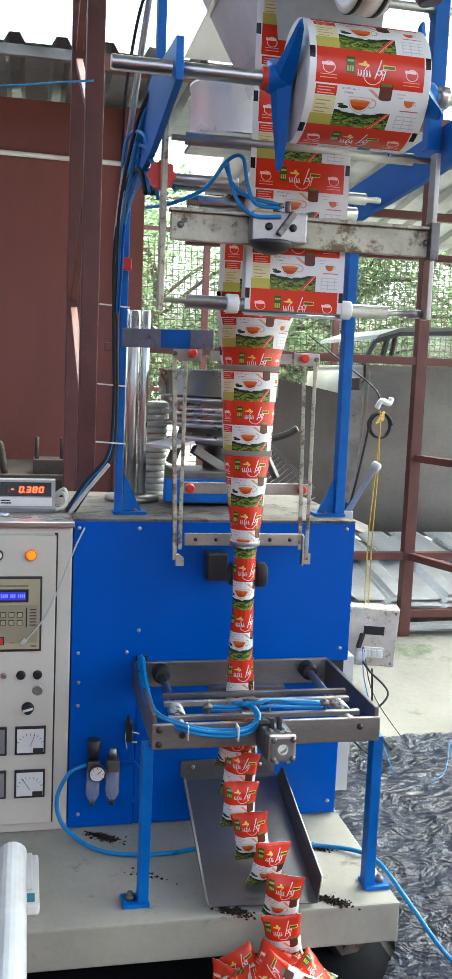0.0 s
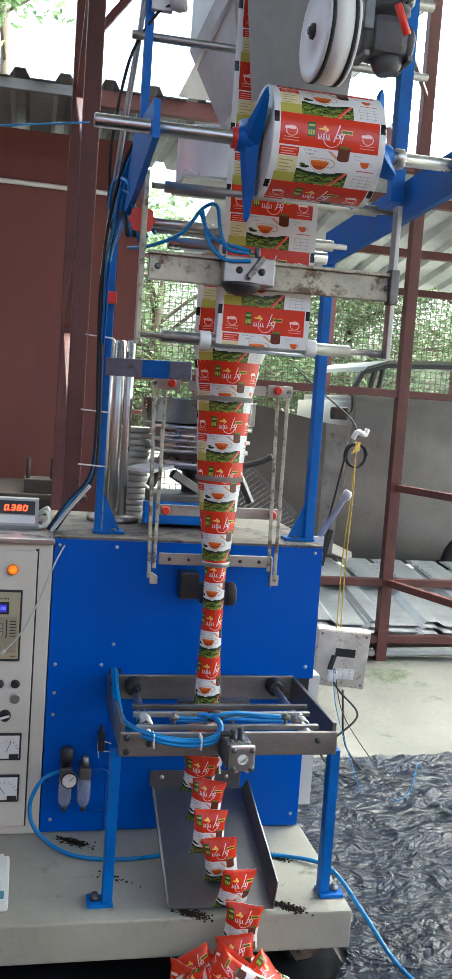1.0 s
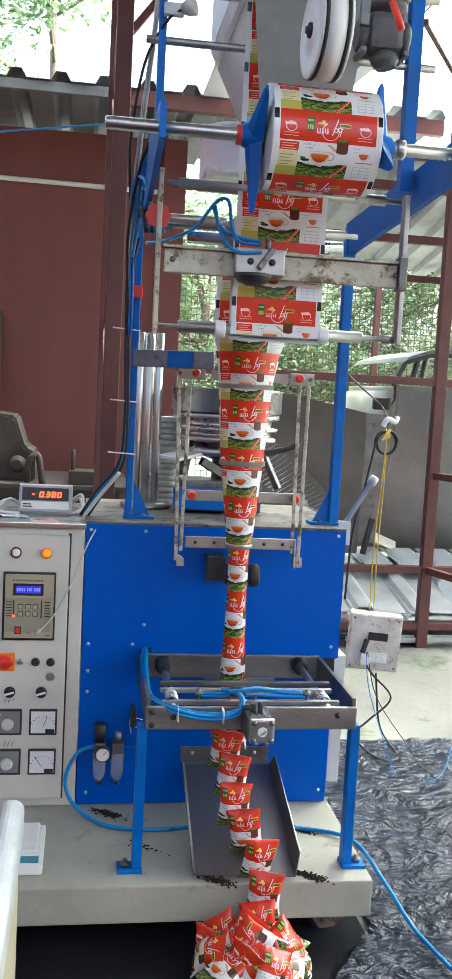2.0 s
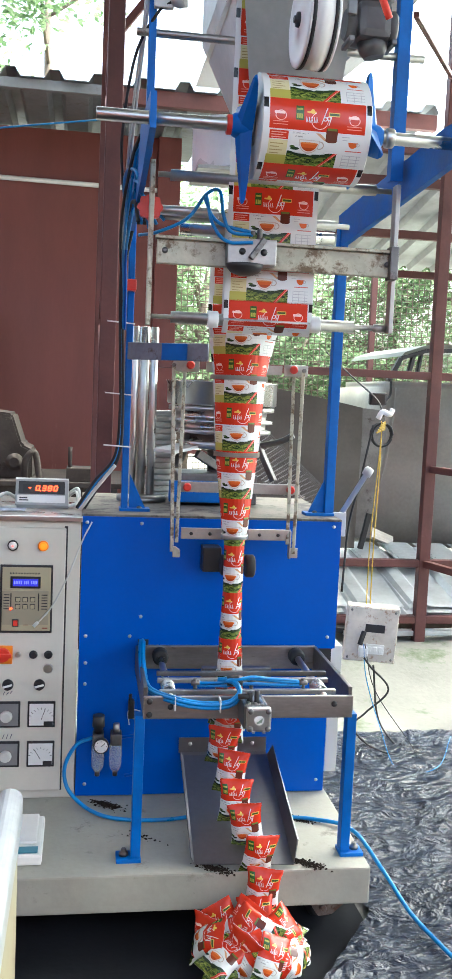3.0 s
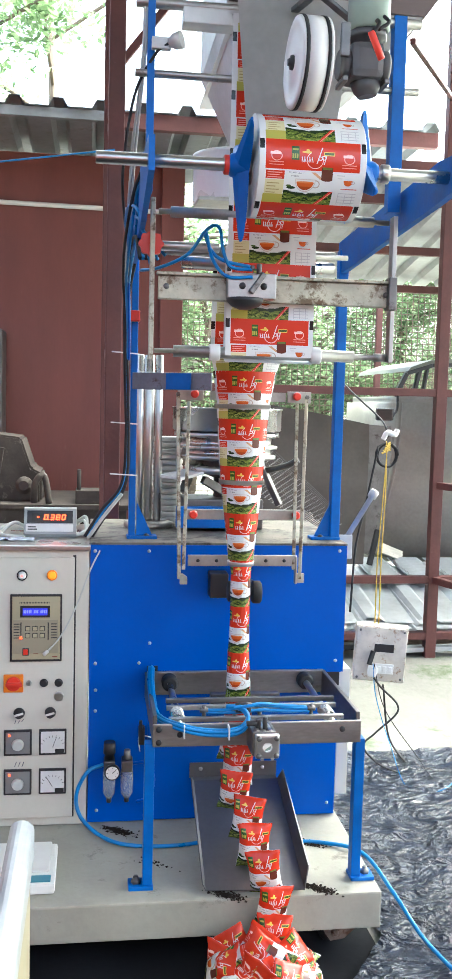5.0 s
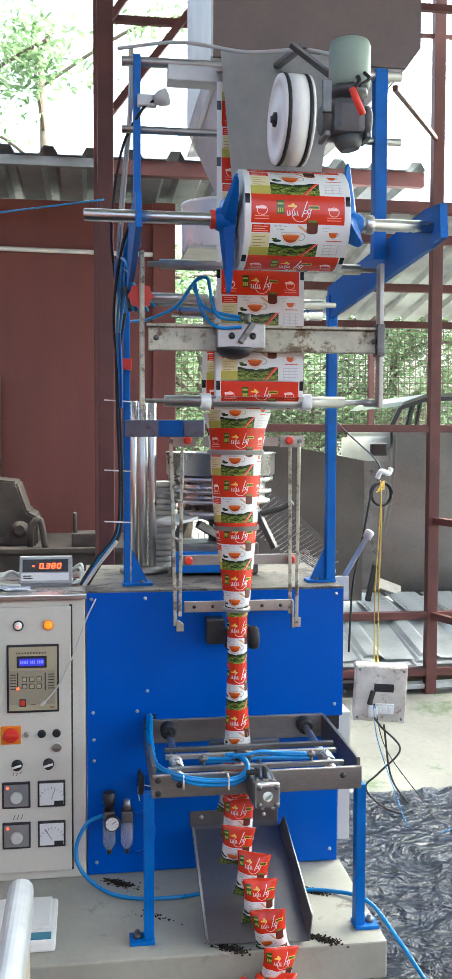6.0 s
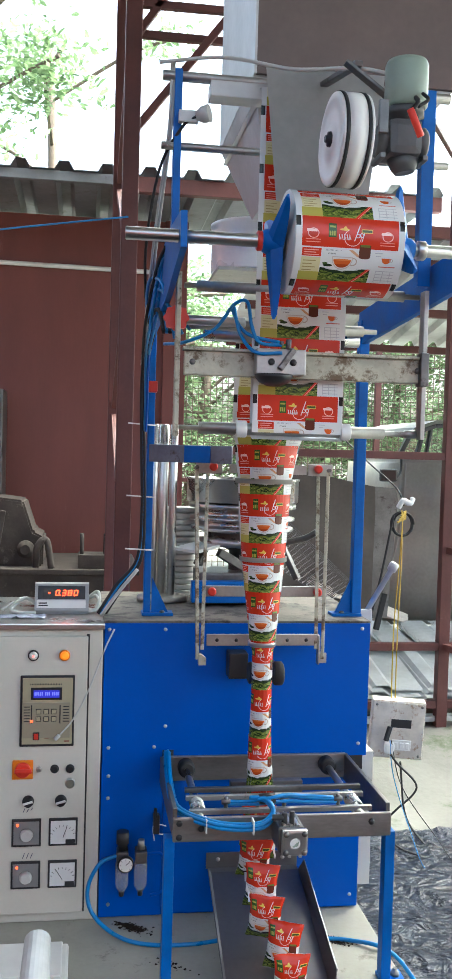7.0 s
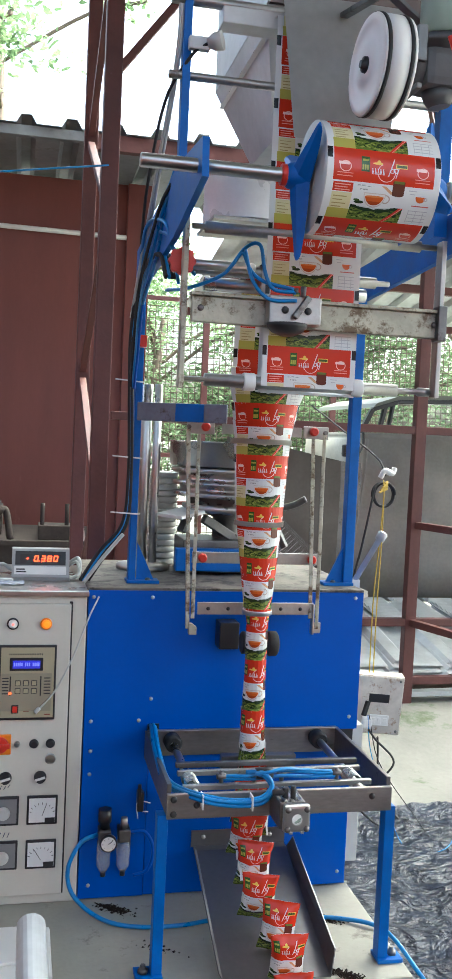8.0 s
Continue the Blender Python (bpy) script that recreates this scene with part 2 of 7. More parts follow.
def printed_film(name="printed_film", rough=0.22):
    """Printed laminate. UV: u across the web in metres from its middle plus 0.5, v in labels, from each label's top down."""
    m, nt, b = nodes_of(name)
    n, l = nt.nodes, nt.links
    uv = n.new("ShaderNodeUVMap")
    sep = n.new("ShaderNodeSeparateXYZ")
    l.new(uv.outputs[0], sep.inputs[0])

    def op(kind, a, c=None):
        q = n.new("ShaderNodeMath")
        q.operation = kind
        for i, v in enumerate((a, c)):
            if v is None:
                continue
            if isinstance(v, (int, float)):
                q.inputs[i].default_value = v
            else:
                l.new(v, q.inputs[i])
        return q.outputs[0]

    u = op("SUBTRACT", sep.outputs[0], 0.5)
    v = op("FRACT", sep.outputs[1])

    def box_mask(u0, u1, v0, v1):
        du = op("LESS_THAN", op("ABSOLUTE", op("SUBTRACT", u, (u0 + u1) / 2)), (u1 - u0) / 2)
        dv = op("LESS_THAN", op("ABSOLUTE", op("SUBTRACT", v, (v0 + v1) / 2)), (v1 - v0) / 2)
        return op("MULTIPLY", du, dv)

    def oval(cu, cv, ru, rv):
        a = op("POWER", op("ABSOLUTE", op("DIVIDE", op("SUBTRACT", u, cu), ru)), 2)
        c = op("POWER", op("ABSOLUTE", op("DIVIDE", op("SUBTRACT", v, cv), rv)), 2)
        return op("LESS_THAN", op("ADD", a, c), 1.0)

    def ring(cu, cv, ru, rv, t):
        return op("SUBTRACT", oval(cu, cv, ru, rv), oval(cu, cv, ru * t, rv * t))

    def below(v0):
        return op("GREATER_THAN", v, v0)

    def slant(u0, v0, du, dv, w):
        """A slanting bar from (u0, v0) over du, dv, w wide in u."""
        f = op("DIVIDE", op("SUBTRACT", v, v0), dv)
        centre = op("ADD", op("MULTIPLY", f, du), u0)
        a = op("LESS_THAN", op("ABSOLUTE", op("SUBTRACT", u, centre)), w / 2)
        return op("MULTIPLY", a, op("LESS_THAN", op("ABSOLUTE", op("SUBTRACT", f, 0.5)), 0.5))

    red, white, green, dkgreen = (0.54, 0.030, 0.010), (0.66, 0.66, 0.65), (0.12, 0.17, 0.025), (0.018, 0.035, 0.012)
    tea, gold, brown, beige, grey, olive = (0.55, 0.10, 0.015), (0.75, 0.48, 0.08), (0.10, 0.025, 0.015), (0.62, 0.56, 0.32), (0.42, 0.42, 0.44), (0.42, 0.38, 0.08)
    layers = []
    layers.append((box_mask(-0.104, 0.104, 0.0, 0.455), red))
    # hill of tea bushes under the cup, dark crest and lit rows
    wave = n.new("ShaderNodeTexNoise")
    wave.inputs["Scale"].default_value, wave.inputs["Detail"].default_value = 26, 2
    l.new(uv.outputs[0], wave.inputs["Vector"])
    bowl = op("MULTIPLY", op("ABSOLUTE", op("ADD", u, 0.010)), -0.9)
    hill = op("ADD", bowl, op("ADD", 0.765, op("MULTIPLY", wave.outputs["Fac"], 0.09)))
    field = box_mask(-0.060, 0.049, 0.4, 1.0)
    layers.append((op("MULTIPLY", op("GREATER_THAN", v, hill), field), dkgreen))
    rows = n.new("ShaderNodeTexNoise")
    rows.inputs["Scale"].default_value, rows.inputs["Detail"].default_value, rows.inputs["Distortion"].default_value = 60, 5, 1.5
    squash = n.new("ShaderNodeMapping")
    squash.inputs["Rotation"].default_value, squash.inputs["Scale"].default_value = (0, 0, 0.5), (1.0, 0.5, 1)
    l.new(uv.outputs[0], squash.inputs["Vector"])
    l.new(squash.outputs[0], rows.inputs["Vector"])
    lit = op("GREATER_THAN", op("ADD", rows.outputs["Fac"], op("MULTIPLY", op("SUBTRACT", v, 0.9), 0.9)), 0.47)
    layers.append((op("MULTIPLY", op("MULTIPLY", op("GREATER_THAN", v, op("ADD", hill, 0.045)), field), lit), green))
    layers.append((op("MULTIPLY", op("MULTIPLY", op("GREATER_THAN", v, op("ADD", hill, 0.09)), field), op("GREATER_THAN", rows.outputs["Fac"], 0.58)), (0.26, 0.31, 0.06)))
    # left column: red text block and beige text block
    layers.append((box_mask(-0.102, -0.061, 0.475, 0.60), red))
    for i in range(3):
        layers.append((box_mask(-0.098, -0.066 - 0.006 * (i % 2), 0.50 + 0.035 * i, 0.512 + 0.035 * i), (0.75, 0.32, 0.26)))
    layers.append((box_mask(-0.102, -0.061, 0.61, 0.84), beige))
    for i in range(4):
        layers.append((box_mask(-0.098, -0.07 - 0.008 * (i % 2), 0.66 + 0.05 * i, 0.675 + 0.05 * i), (0.35, 0.28, 0.12)))
    layers.append((box_mask(-0.104, -0.060, 0.84, 1.0), olive))
    # right column: small cup and table
    layers.append((op("MULTIPLY", oval(0.081, 0.575, 0.0105, 0.085), below(0.575)), tea))
    layers.append((ring(0.092, 0.605, 0.004, 0.026, 0.6), (0.45, 0.40, 0.38)))
    layers.append((box_mask(0.055, 0.072, 0.50, 0.512), grey))
    layers.append((box_mask(0.057, 0.068, 0.545, 0.555), grey))
    layers.append((box_mask(0.066, 0.102, 0.70, 0.715), (0.5, 0.1, 0.08)))
    for i in range(4):
        layers.append((box_mask(0.062, 0.102, 0.775 + 0.055 * i, 0.785 + 0.055 * i), grey))
    for i in range(3):
        layers.append((box_mask(0.062 + 0.016 * i, 0.0632 + 0.016 * i, 0.775, 0.97), grey))
    # small marks in both red side columns
    for c in (-0.080, 0.080):
        layers.append((ring(c, 0.26, 0.012, 0.075, 0.86), (0.85, 0.5, 0.42)))
        layers.append((box_mask(c - 0.014, c + 0.008, 0.20, 0.24), (0.85, 0.55, 0.48)))
        for i in range(2):
            layers.append((box_mask(c - 0.016, c + 0.016, 0.345 + 0.04 * i, 0.355 + 0.04 * i), (0.8, 0.35, 0.28)))
    # centre: green square, gold crest, white bars with a swirl, small green bar edged in gold
    layers.append((box_mask(-0.048, -0.031, 0.10, 0.31), (0.035, 0.095, 0.018)))
    layers.append((box_mask(-0.046, -0.033, 0.135, 0.165), (0.35, 0.36, 0.05)))
    for i in range(3):
        layers.append((box_mask(-0.0462 + 0.0047 * i, -0.0428 + 0.0047 * i, 0.215, 0.285), (0.42, 0.40, 0.06)))
    layers.append((oval(-0.012, 0.185, 0.013, 0.016), gold))
    layers.append((oval(-0.012, 0.170, 0.004, 0.035), gold))
    layers.append((ring(0.004, 0.30, 0.0185, 0.125, 0.93), (0.85, 0.68, 0.64)))
    layers.append((box_mask(-0.004, 0.030, 0.10, 0.235), red))
    for i in range(5):
        layers.append((box_mask(-0.0255 + 0.0055 * i, -0.0240 + 0.0055 * i, 0.255, 0.335), white))
        layers.append((slant(-0.0255 + 0.0055 * i, 0.255, 0.0038, 0.08, 0.0012), white))
    layers.append((slant(0.020, 0.10, -0.012, 0.25, 0.0022), white))
    layers.append((ring(0.0155, 0.27, 0.0045, 0.032, 0.68), white))
    layers.append((ring(0.0235, 0.26, 0.0045, 0.034, 0.68), white))
    layers.append((slant(0.030, 0.20, -0.006, 0.16, 0.0018), white))
    layers.append((box_mask(0.023, 0.047, 0.165, 0.225), gold))
    layers.append((box_mask(0.0242, 0.0458, 0.177, 0.213), (0.06, 0.085, 0.015)))
    # slogan, a stirring spoon and a brown mug
    for u0, u1, v0 in ((-0.052, -0.018, 0.485), (-0.046, -0.030, 0.535)):
        layers.append((op("MULTIPLY", box_mask(u0, u1, v0, v0 + 0.022), op("GREATER_THAN", rows.outputs["Fac"], 0.47)), (0.30, 0.30, 0.30)))
    layers.append((slant(0.002, 0.48, 0.020, 0.10, 0.009), (0.55, 0.30, 0.17)))
    layers.append((box_mask(0.020, 0.045, 0.40, 0.58), brown))
    layers.append((box_mask(0.022, 0.043, 0.395, 0.43), (0.12, 0.16, 0.03)))
    layers.append((oval(0.0325, 0.575, 0.0125, 0.03), brown))
    # the cup: saucer, glass, tea, handle, leaves beside it
    layers.append((oval(-0.012, 0.775, 0.036, 0.026), (0.50, 0.53, 0.52)))
    layers.append((oval(-0.012, 0.768, 0.032, 0.018), (0.66, 0.67, 0.66)))
    layers.append((ring(0.009, 0.655, 0.0095, 0.062, 0.74), (0.42, 0.34, 0.30)))
    layers.append((op("MULTIPLY", oval(-0.014, 0.60, 0.0225, 0.185), below(0.585)), (0.52, 0.42, 0.36)))
    layers.append((op("MULTIPLY", oval(-0.014, 0.60, 0.0212, 0.172), below(0.595)), (0.68, 0.63, 0.58)))
    layers.append((op("MULTIPLY", oval(-0.014, 0.605, 0.0196, 0.150), below(0.63)), tea))
    layers.append((op("MULTIPLY", oval(-0.014, 0.605, 0.0196, 0.150), below(0.70)), (0.36, 0.055, 0.010)))
    layers.append((oval(-0.014, 0.632, 0.0190, 0.014), (0.62, 0.20, 0.05)))
    layers.append((oval(-0.044, 0.725, 0.010, 0.022), dkgreen))
    layers.append((oval(-0.050, 0.695, 0.006, 0.016), (0.06, 0.10, 0.02)))
    layers.append((slant(0.046, 0.76, -0.032, 0.24, 0.0085), (0.58, 0.035, 0.02)))
    layers.append((slant(0.0475, 0.76, -0.032, 0.24, 0.0014), (0.75, 0.45, 0.35)))
    # registration marks in the margins
    layers.append((op("MULTIPLY", op("GREATER_THAN", op("ABSOLUTE", u), 0.1065), box_mask(-0.2, 0.2, 0.0, 0.16)), (0.012, 0.012, 0.012)))
    colour = None
    for mask, rgb in layers:
        mx = n.new("ShaderNodeMix")
        mx.data_type = "RGBA"
        l.new(mask, mx.inputs[0])
        if colour is None:
            mx.inputs[6].default_value = (*white, 1)
        else:
            l.new(colour, mx.inputs[6])
        mx.inputs[7].default_value = (*rgb, 1)
        colour = mx.outputs[2]
    l.new(colour, b.inputs["Base Color"])
    b.inputs["Roughness"].default_value = rough
    b.inputs["Specular IOR Level"].default_value = 0.4
    co = n.new("ShaderNodeTexCoord")
    wr = n.new("ShaderNodeTexNoise")
    wr.inputs["Scale"].default_value = 22
    l.new(co.outputs["Object"], wr.inputs["Vector"])
    bp = n.new("ShaderNodeBump")
    bp.inputs["Strength"].default_value, bp.inputs["Distance"].default_value = 0.25, 0.004
    l.new(wr.outputs["Fac"], bp.inputs["Height"])
    l.new(bp.outputs[0], b.inputs["Normal"])
    return m


FILM = printed_film()


# ---------- mesh helpers ----------
def box(bm, x0, x1, y0, y1, z0, z1, bevel=0.0, m=None, mi=0):
    vs = [bm.verts.new(p) for p in ((x0, y0, z0), (x1, y0, z0), (x1, y1, z0), (x0, y1, z0), (x0, y0, z1), (x1, y0, z1), (x1, y1, z1), (x0, y1, z1))]
    fs = [bm.faces.new([vs[i] for i in q]) for q in ((3, 2, 1, 0), (4, 5, 6, 7), (0, 1, 5, 4), (1, 2, 6, 5), (2, 3, 7, 6), (3, 0, 4, 7))]
    for f in fs:
        f.material_index = mi
    if m is not None:
        bmesh.ops.transform(bm, matrix=m, verts=vs)
    if bevel:
        es = list({e for f in fs for e in f.edges})
        r = bmesh.ops.bevel(bm, geom=es, offset=bevel, segments=2, affect="EDGES", profile=0.6)
        for f in r["faces"]:
            f.material_index = mi
    return bm


def prism(bm, outline, axis, a, b_, mi=0):
    """A flat outline, given in the two other axes in order, drawn out along axis from a to b_."""
    def at(p, w):
        return {"x": (w, p[0], p[1]), "y": (p[0], w, p[1]), "z": (p[0], p[1], w)}[axis]
    v0 = [bm.verts.new(at(p, a)) for p in outline]
    v1 = [bm.verts.new(at(p, b_)) for p in outline]
    k = len(outline)
    fs = [bm.faces.new(v0), bm.faces.new(v1[::-1])]
    for i in range(k):
        fs.append(bm.faces.new((v0[i], v1[i], v1[(i + 1) % k], v0[(i + 1) % k])))
    for f in fs:
        f.material_index = mi
    bmesh.ops.recalc_face_normals(bm, faces=fs)
    return bm


def turned(bm, p0, p1, profile, seg=20, mi=0, caps=True):
    """A turned body on the line p0 to p1: profile rows of (share of the length, radius)."""
    p0, p1 = Vector(p0), Vector(p1)
    q = (p1 - p0).to_track_quat("Z", "Y")
    rings = []
    for f, r in profile:
        c = p0.lerp(p1, f)
        rings.append([bm.verts.new(c + q @ Vector((r * math.cos(2 * math.pi * i / seg), r * math.sin(2 * math.pi * i / seg), 0))) for i in range(seg)])
    fs = []
    for a, c in zip(rings, rings[1:]):
        for i in range(seg):
            f = bm.faces.new((a[i], a[(i + 1) % seg], c[(i + 1) % seg], c[i]))
            f.smooth = True
            fs.append(f)
    if caps:
        fs.append(bm.faces.new(rings[0][::-1]))
        fs.append(bm.faces.new(rings[-1]))
    for f in fs:
        f.material_index = mi
    return bm


def rod(bm, p0, p1, r, seg=16, mi=0):
    L = (Vector(p1) - Vector(p0)).length
    e = min(0.15, 0.15 * r / max(L, 1e-6))
    return turned(bm, p0, p1, ((0, r * 0.85), (e, r), (1 - e, r), (1, r * 0.85)), seg, mi)


def smooth_line(points, steps=8):
    """A Catmull-Rom line through the points."""
    P = [Vector(p) for p in points]
    P = [2 * P[0] - P[1]] + P + [2 * P[-1] - P[-2]]
    out = []
    for a, b_, c, d in zip(P, P[1:], P[2:], P[3:]):
        for i in range(steps):
            t = i / steps
            out.append(0.5 * (2 * b_ + (c - a) * t + (2 * a - 5 * b_ + 4 * c - d) * t * t + (3 * b_ - a - 3 * c + d) * t ** 3))
    out.append(P[-2])
    return out


def pipe(bm, points, r, seg=8, steps=8, mi=0, smooth=True):
    line = smooth_line(points, steps) if smooth else [Vector(p) for p in points]
    rings, side = [], None
    for i, p in enumerate(line):
        d = (line[min(i + 1, len(line) - 1)] - line[max(i - 1, 0)]).normalized()
        if side is None:
            side = d.orthogonal().normalized()
        side = (side - d * side.dot(d)).normalized()
        other = d.cross(side)
        rings.append([bm.verts.new(p + r * (math.cos(2 * math.pi * k / seg) * side + math.sin(2 * math.pi * k / seg) * other)) for k in range(seg)])
    for a, c in zip(rings, rings[1:]):
        for k in range(seg):
            f = bm.faces.new((a[k], a[(k + 1) % seg], c[(k + 1) % seg], c[k]))
            f.smooth, f.material_index = True, mi
    for f in (bm.faces.new(rings[0][::-1]), bm.faces.new(rings[-1])):
        f.material_index = mi
    return bm


def bar(bm, p0, p1, w, h, bevel=0.0, mi=0, up=(0, 0, 1)):
    """A straight bar of section w by h between two points."""
    p0, p1 = Vector(p0), Vector(p1)
    d = (p1 - p0)
    x = d.normalized()
    y = Vector(up).cross(x)
    if y.length < 1e-4:
        y = Vector((0, 1, 0))
    y.normalize()
    z = x.cross(y)
    m = Matrix((x, y, z)).transposed().to_4x4()
    m.translation = p0
    return box(bm, 0, d.length, -w / 2, w / 2, -h / 2, h / 2, bevel, m, mi)


def channel(bm, x0, x1, y0, y1, z0, z1, t=0.004):
    """An upright C section opening towards +y."""
    box(bm, x0, x1, y0, y0 + t, z0, z1, 0.001)
    box(bm, x0, x0 + t, y0 + t, y1, z0, z1)
    box(bm, x1 - t, x1, y0 + t, y1, z0, z1)


def new_bm():
    return bmesh.new()


def finish(ob, bm, materials):
    me = ob
    bm.to_mesh(me)
    bm.free()
    for m in materials if isinstance(materials, (list, tuple)) else (materials,):
        me.materials.append(m)
    return me


def placed(ob):
    """Where a thing or part stands in the world."""
    if ob.parent is None:
        return ob.matrix_basis.copy()
    return placed(ob.parent) @ ob.matrix_parent_inverse @ ob.matrix_basis


def part(name, bm, material, parent=None, label=""):
    ob = new(name, finish(bpy.data.meshes.new(name), bm, material))
    if parent is not None:
        ob.parent = parent
        ob.matrix_parent_inverse = placed(parent).inverted()
    if label:
        ob["label"] = label
    return ob


def thing(name, label, category, at=(0, 0, 0), group="", kind=""):
    ob = new(name)
    ob.empty_display_size = 0.05
    ob.matrix_basis = Matrix.Translation(at)
    return tagged(ob, label, category, group, kind)


def structure(name, bm, material, label, category):
    return tagged(part(name, bm, material), label, category, kind="structure")


def screws(parent, places, r=0.006, name="screw", material=None, normal=(0, -1, 0)):
    """Dome-headed screws on a face, sharing one mesh."""
    bm = new_bm()
    turned(bm, (0, 0, 0), Vector(normal) * r * 0.8, ((0, r), (0.5, r * 0.95), (0.85, r * 0.6), (1, r * 0.15)), 10)
    me = finish(bpy.data.meshes.new(name), bm, material or STEEL)
    for p in places:
        ob = new(name, me)
        ob.parent = parent
        ob.matrix_parent_inverse = placed(parent).inverted()
        ob.matrix_basis = Matrix.Translation(p)


# ---------- ground and building ----------
def ground():
    """One sheet of concrete that rises to a low bank behind the rails and runs on to the horizon."""
    bm = new_bm()
    xs = [-400, -60, -12, -6, -4] + [-3 + 0.25 * i for i in range(33)] + [6, 9, 14, 60, 400]
    ys = [-400, -60, -12, -6, -4] + [-3 + 0.25 * i for i in range(41)] + [9, 12, 20, 60, 400]
    grid = []
    for y in ys:
        row = []
        for x in xs:
            rise = min(1, max(0, (y - 1.45) / 0.55)) * min(1, max(0, (x - 0.6) / 0.4))
            rise = rise * rise * (3 - 2 * rise) * 0.13
            row.append(bm.verts.new((x, y, rise + (noise.noise(Vector((x * 2, y * 2, 0))) * 0.006 if abs(x) < 6 and abs(y) < 8 and y > 1.4 else 0))))
        grid.append(row)
    for a, c in zip(grid, grid[1:]):
        for i in range(len(xs) - 1):
            bm.faces.new((a[i], a[i + 1], c[i + 1], c[i])).smooth = True
    structure("ground", bm, CONCRETE, "pale worn concrete floor with mossy stains and dirt", "ground")


def crumpled(name, x0, x1, y0, y1, z, amp, step, material, label, kind, slant=False, seed=0.0):
    """A crumpled sheet lying on the ground."""
    bm = new_bm()
    nx, ny = int((x1 - x0) / step), int((y1 - y0) / step)
    vs = []
    for j in range(ny + 1):
        for i in range(nx + 1):
            y = y0 + (y1 - y0) * j / ny
            xa = x0 - (max(0.0, min(0.24, (-0.45 - y) * 0.7)) if slant else 0)
            x = xa + (x1 - xa) * i / nx
            wx = x + 0.12 * noise.noise(Vector((x * 2.3 + seed, y * 2.3, 2.0)))
            wy = y + 0.12 * noise.noise(Vector((x * 2.3, y * 2.3 + seed, 6.0)))
            hh = 0.0
            for k, (ang, f, w, sharp) in enumerate(((0.5, 3.2, 0.55, 9), (2.0, 5.0, 0.45, 8), (1.2, 8.5, 0.30, 7), (2.7, 14.0, 0.17, 6), (0.1, 24.0, 0.09, 5))):
                a_, c_ = wx * math.cos(ang) + wy * math.sin(ang), -wx * math.sin(ang) + wy * math.cos(ang)
                hh += w * (1 - abs(noise.noise(Vector((a_ * f, c_ * f * 0.55, k * 3.7 + seed))))) ** sharp
            hh += 0.25 * (noise.noise(Vector((wx * 1.7, wy * 1.7, 3.0 + seed))) + 0.5)
            zz = z + amp * max(0.0, hh)
            wob = 0.02 * noise.noise(Vector((x * 5, y * 5, 7)))
            vs.append(bm.verts.new((x + wob, y + wob, zz)))
    for j in range(ny):
        for i in range(nx):
            a = j * (nx + 1) + i
            f = bm.faces.new((vs[a], vs[a + 1], vs[a + nx + 2], vs[a + nx + 1]))
            f.smooth = True
    ob = part(name, bm, material)
    return tagged(ob, label, "tarpaulin")


def corrugated(bm, x0, x1, y0, y1, z0, z1, pitch=0.16, depth=0.03, along="y", thick=0.002):
    """A corrugated sheet; ribs run along y from (y0, z0) to (y1, z1)."""
    k = max(2, int(abs(x1 - x0) / pitch))
    pts = []
    for i in range(k):
        for f, h in ((0.0, 0), (0.55, 0), (0.66, 1), (0.89, 1)):
            pts.append((x0 + (x1 - x0) * (i + f) / k, h * depth))
    pts.append((x1, 0))
    for t in (0, thick):
        a = [bm.verts.new((x, y0, z0 + h + t)) for x, h in pts]
        c = [bm.verts.new((x, y1, z1 + h + t)) for x, h in pts]
        for i in range(len(pts) - 1):
            bm.faces.new((a[i], a[i + 1], c[i + 1], c[i]))
    return bm


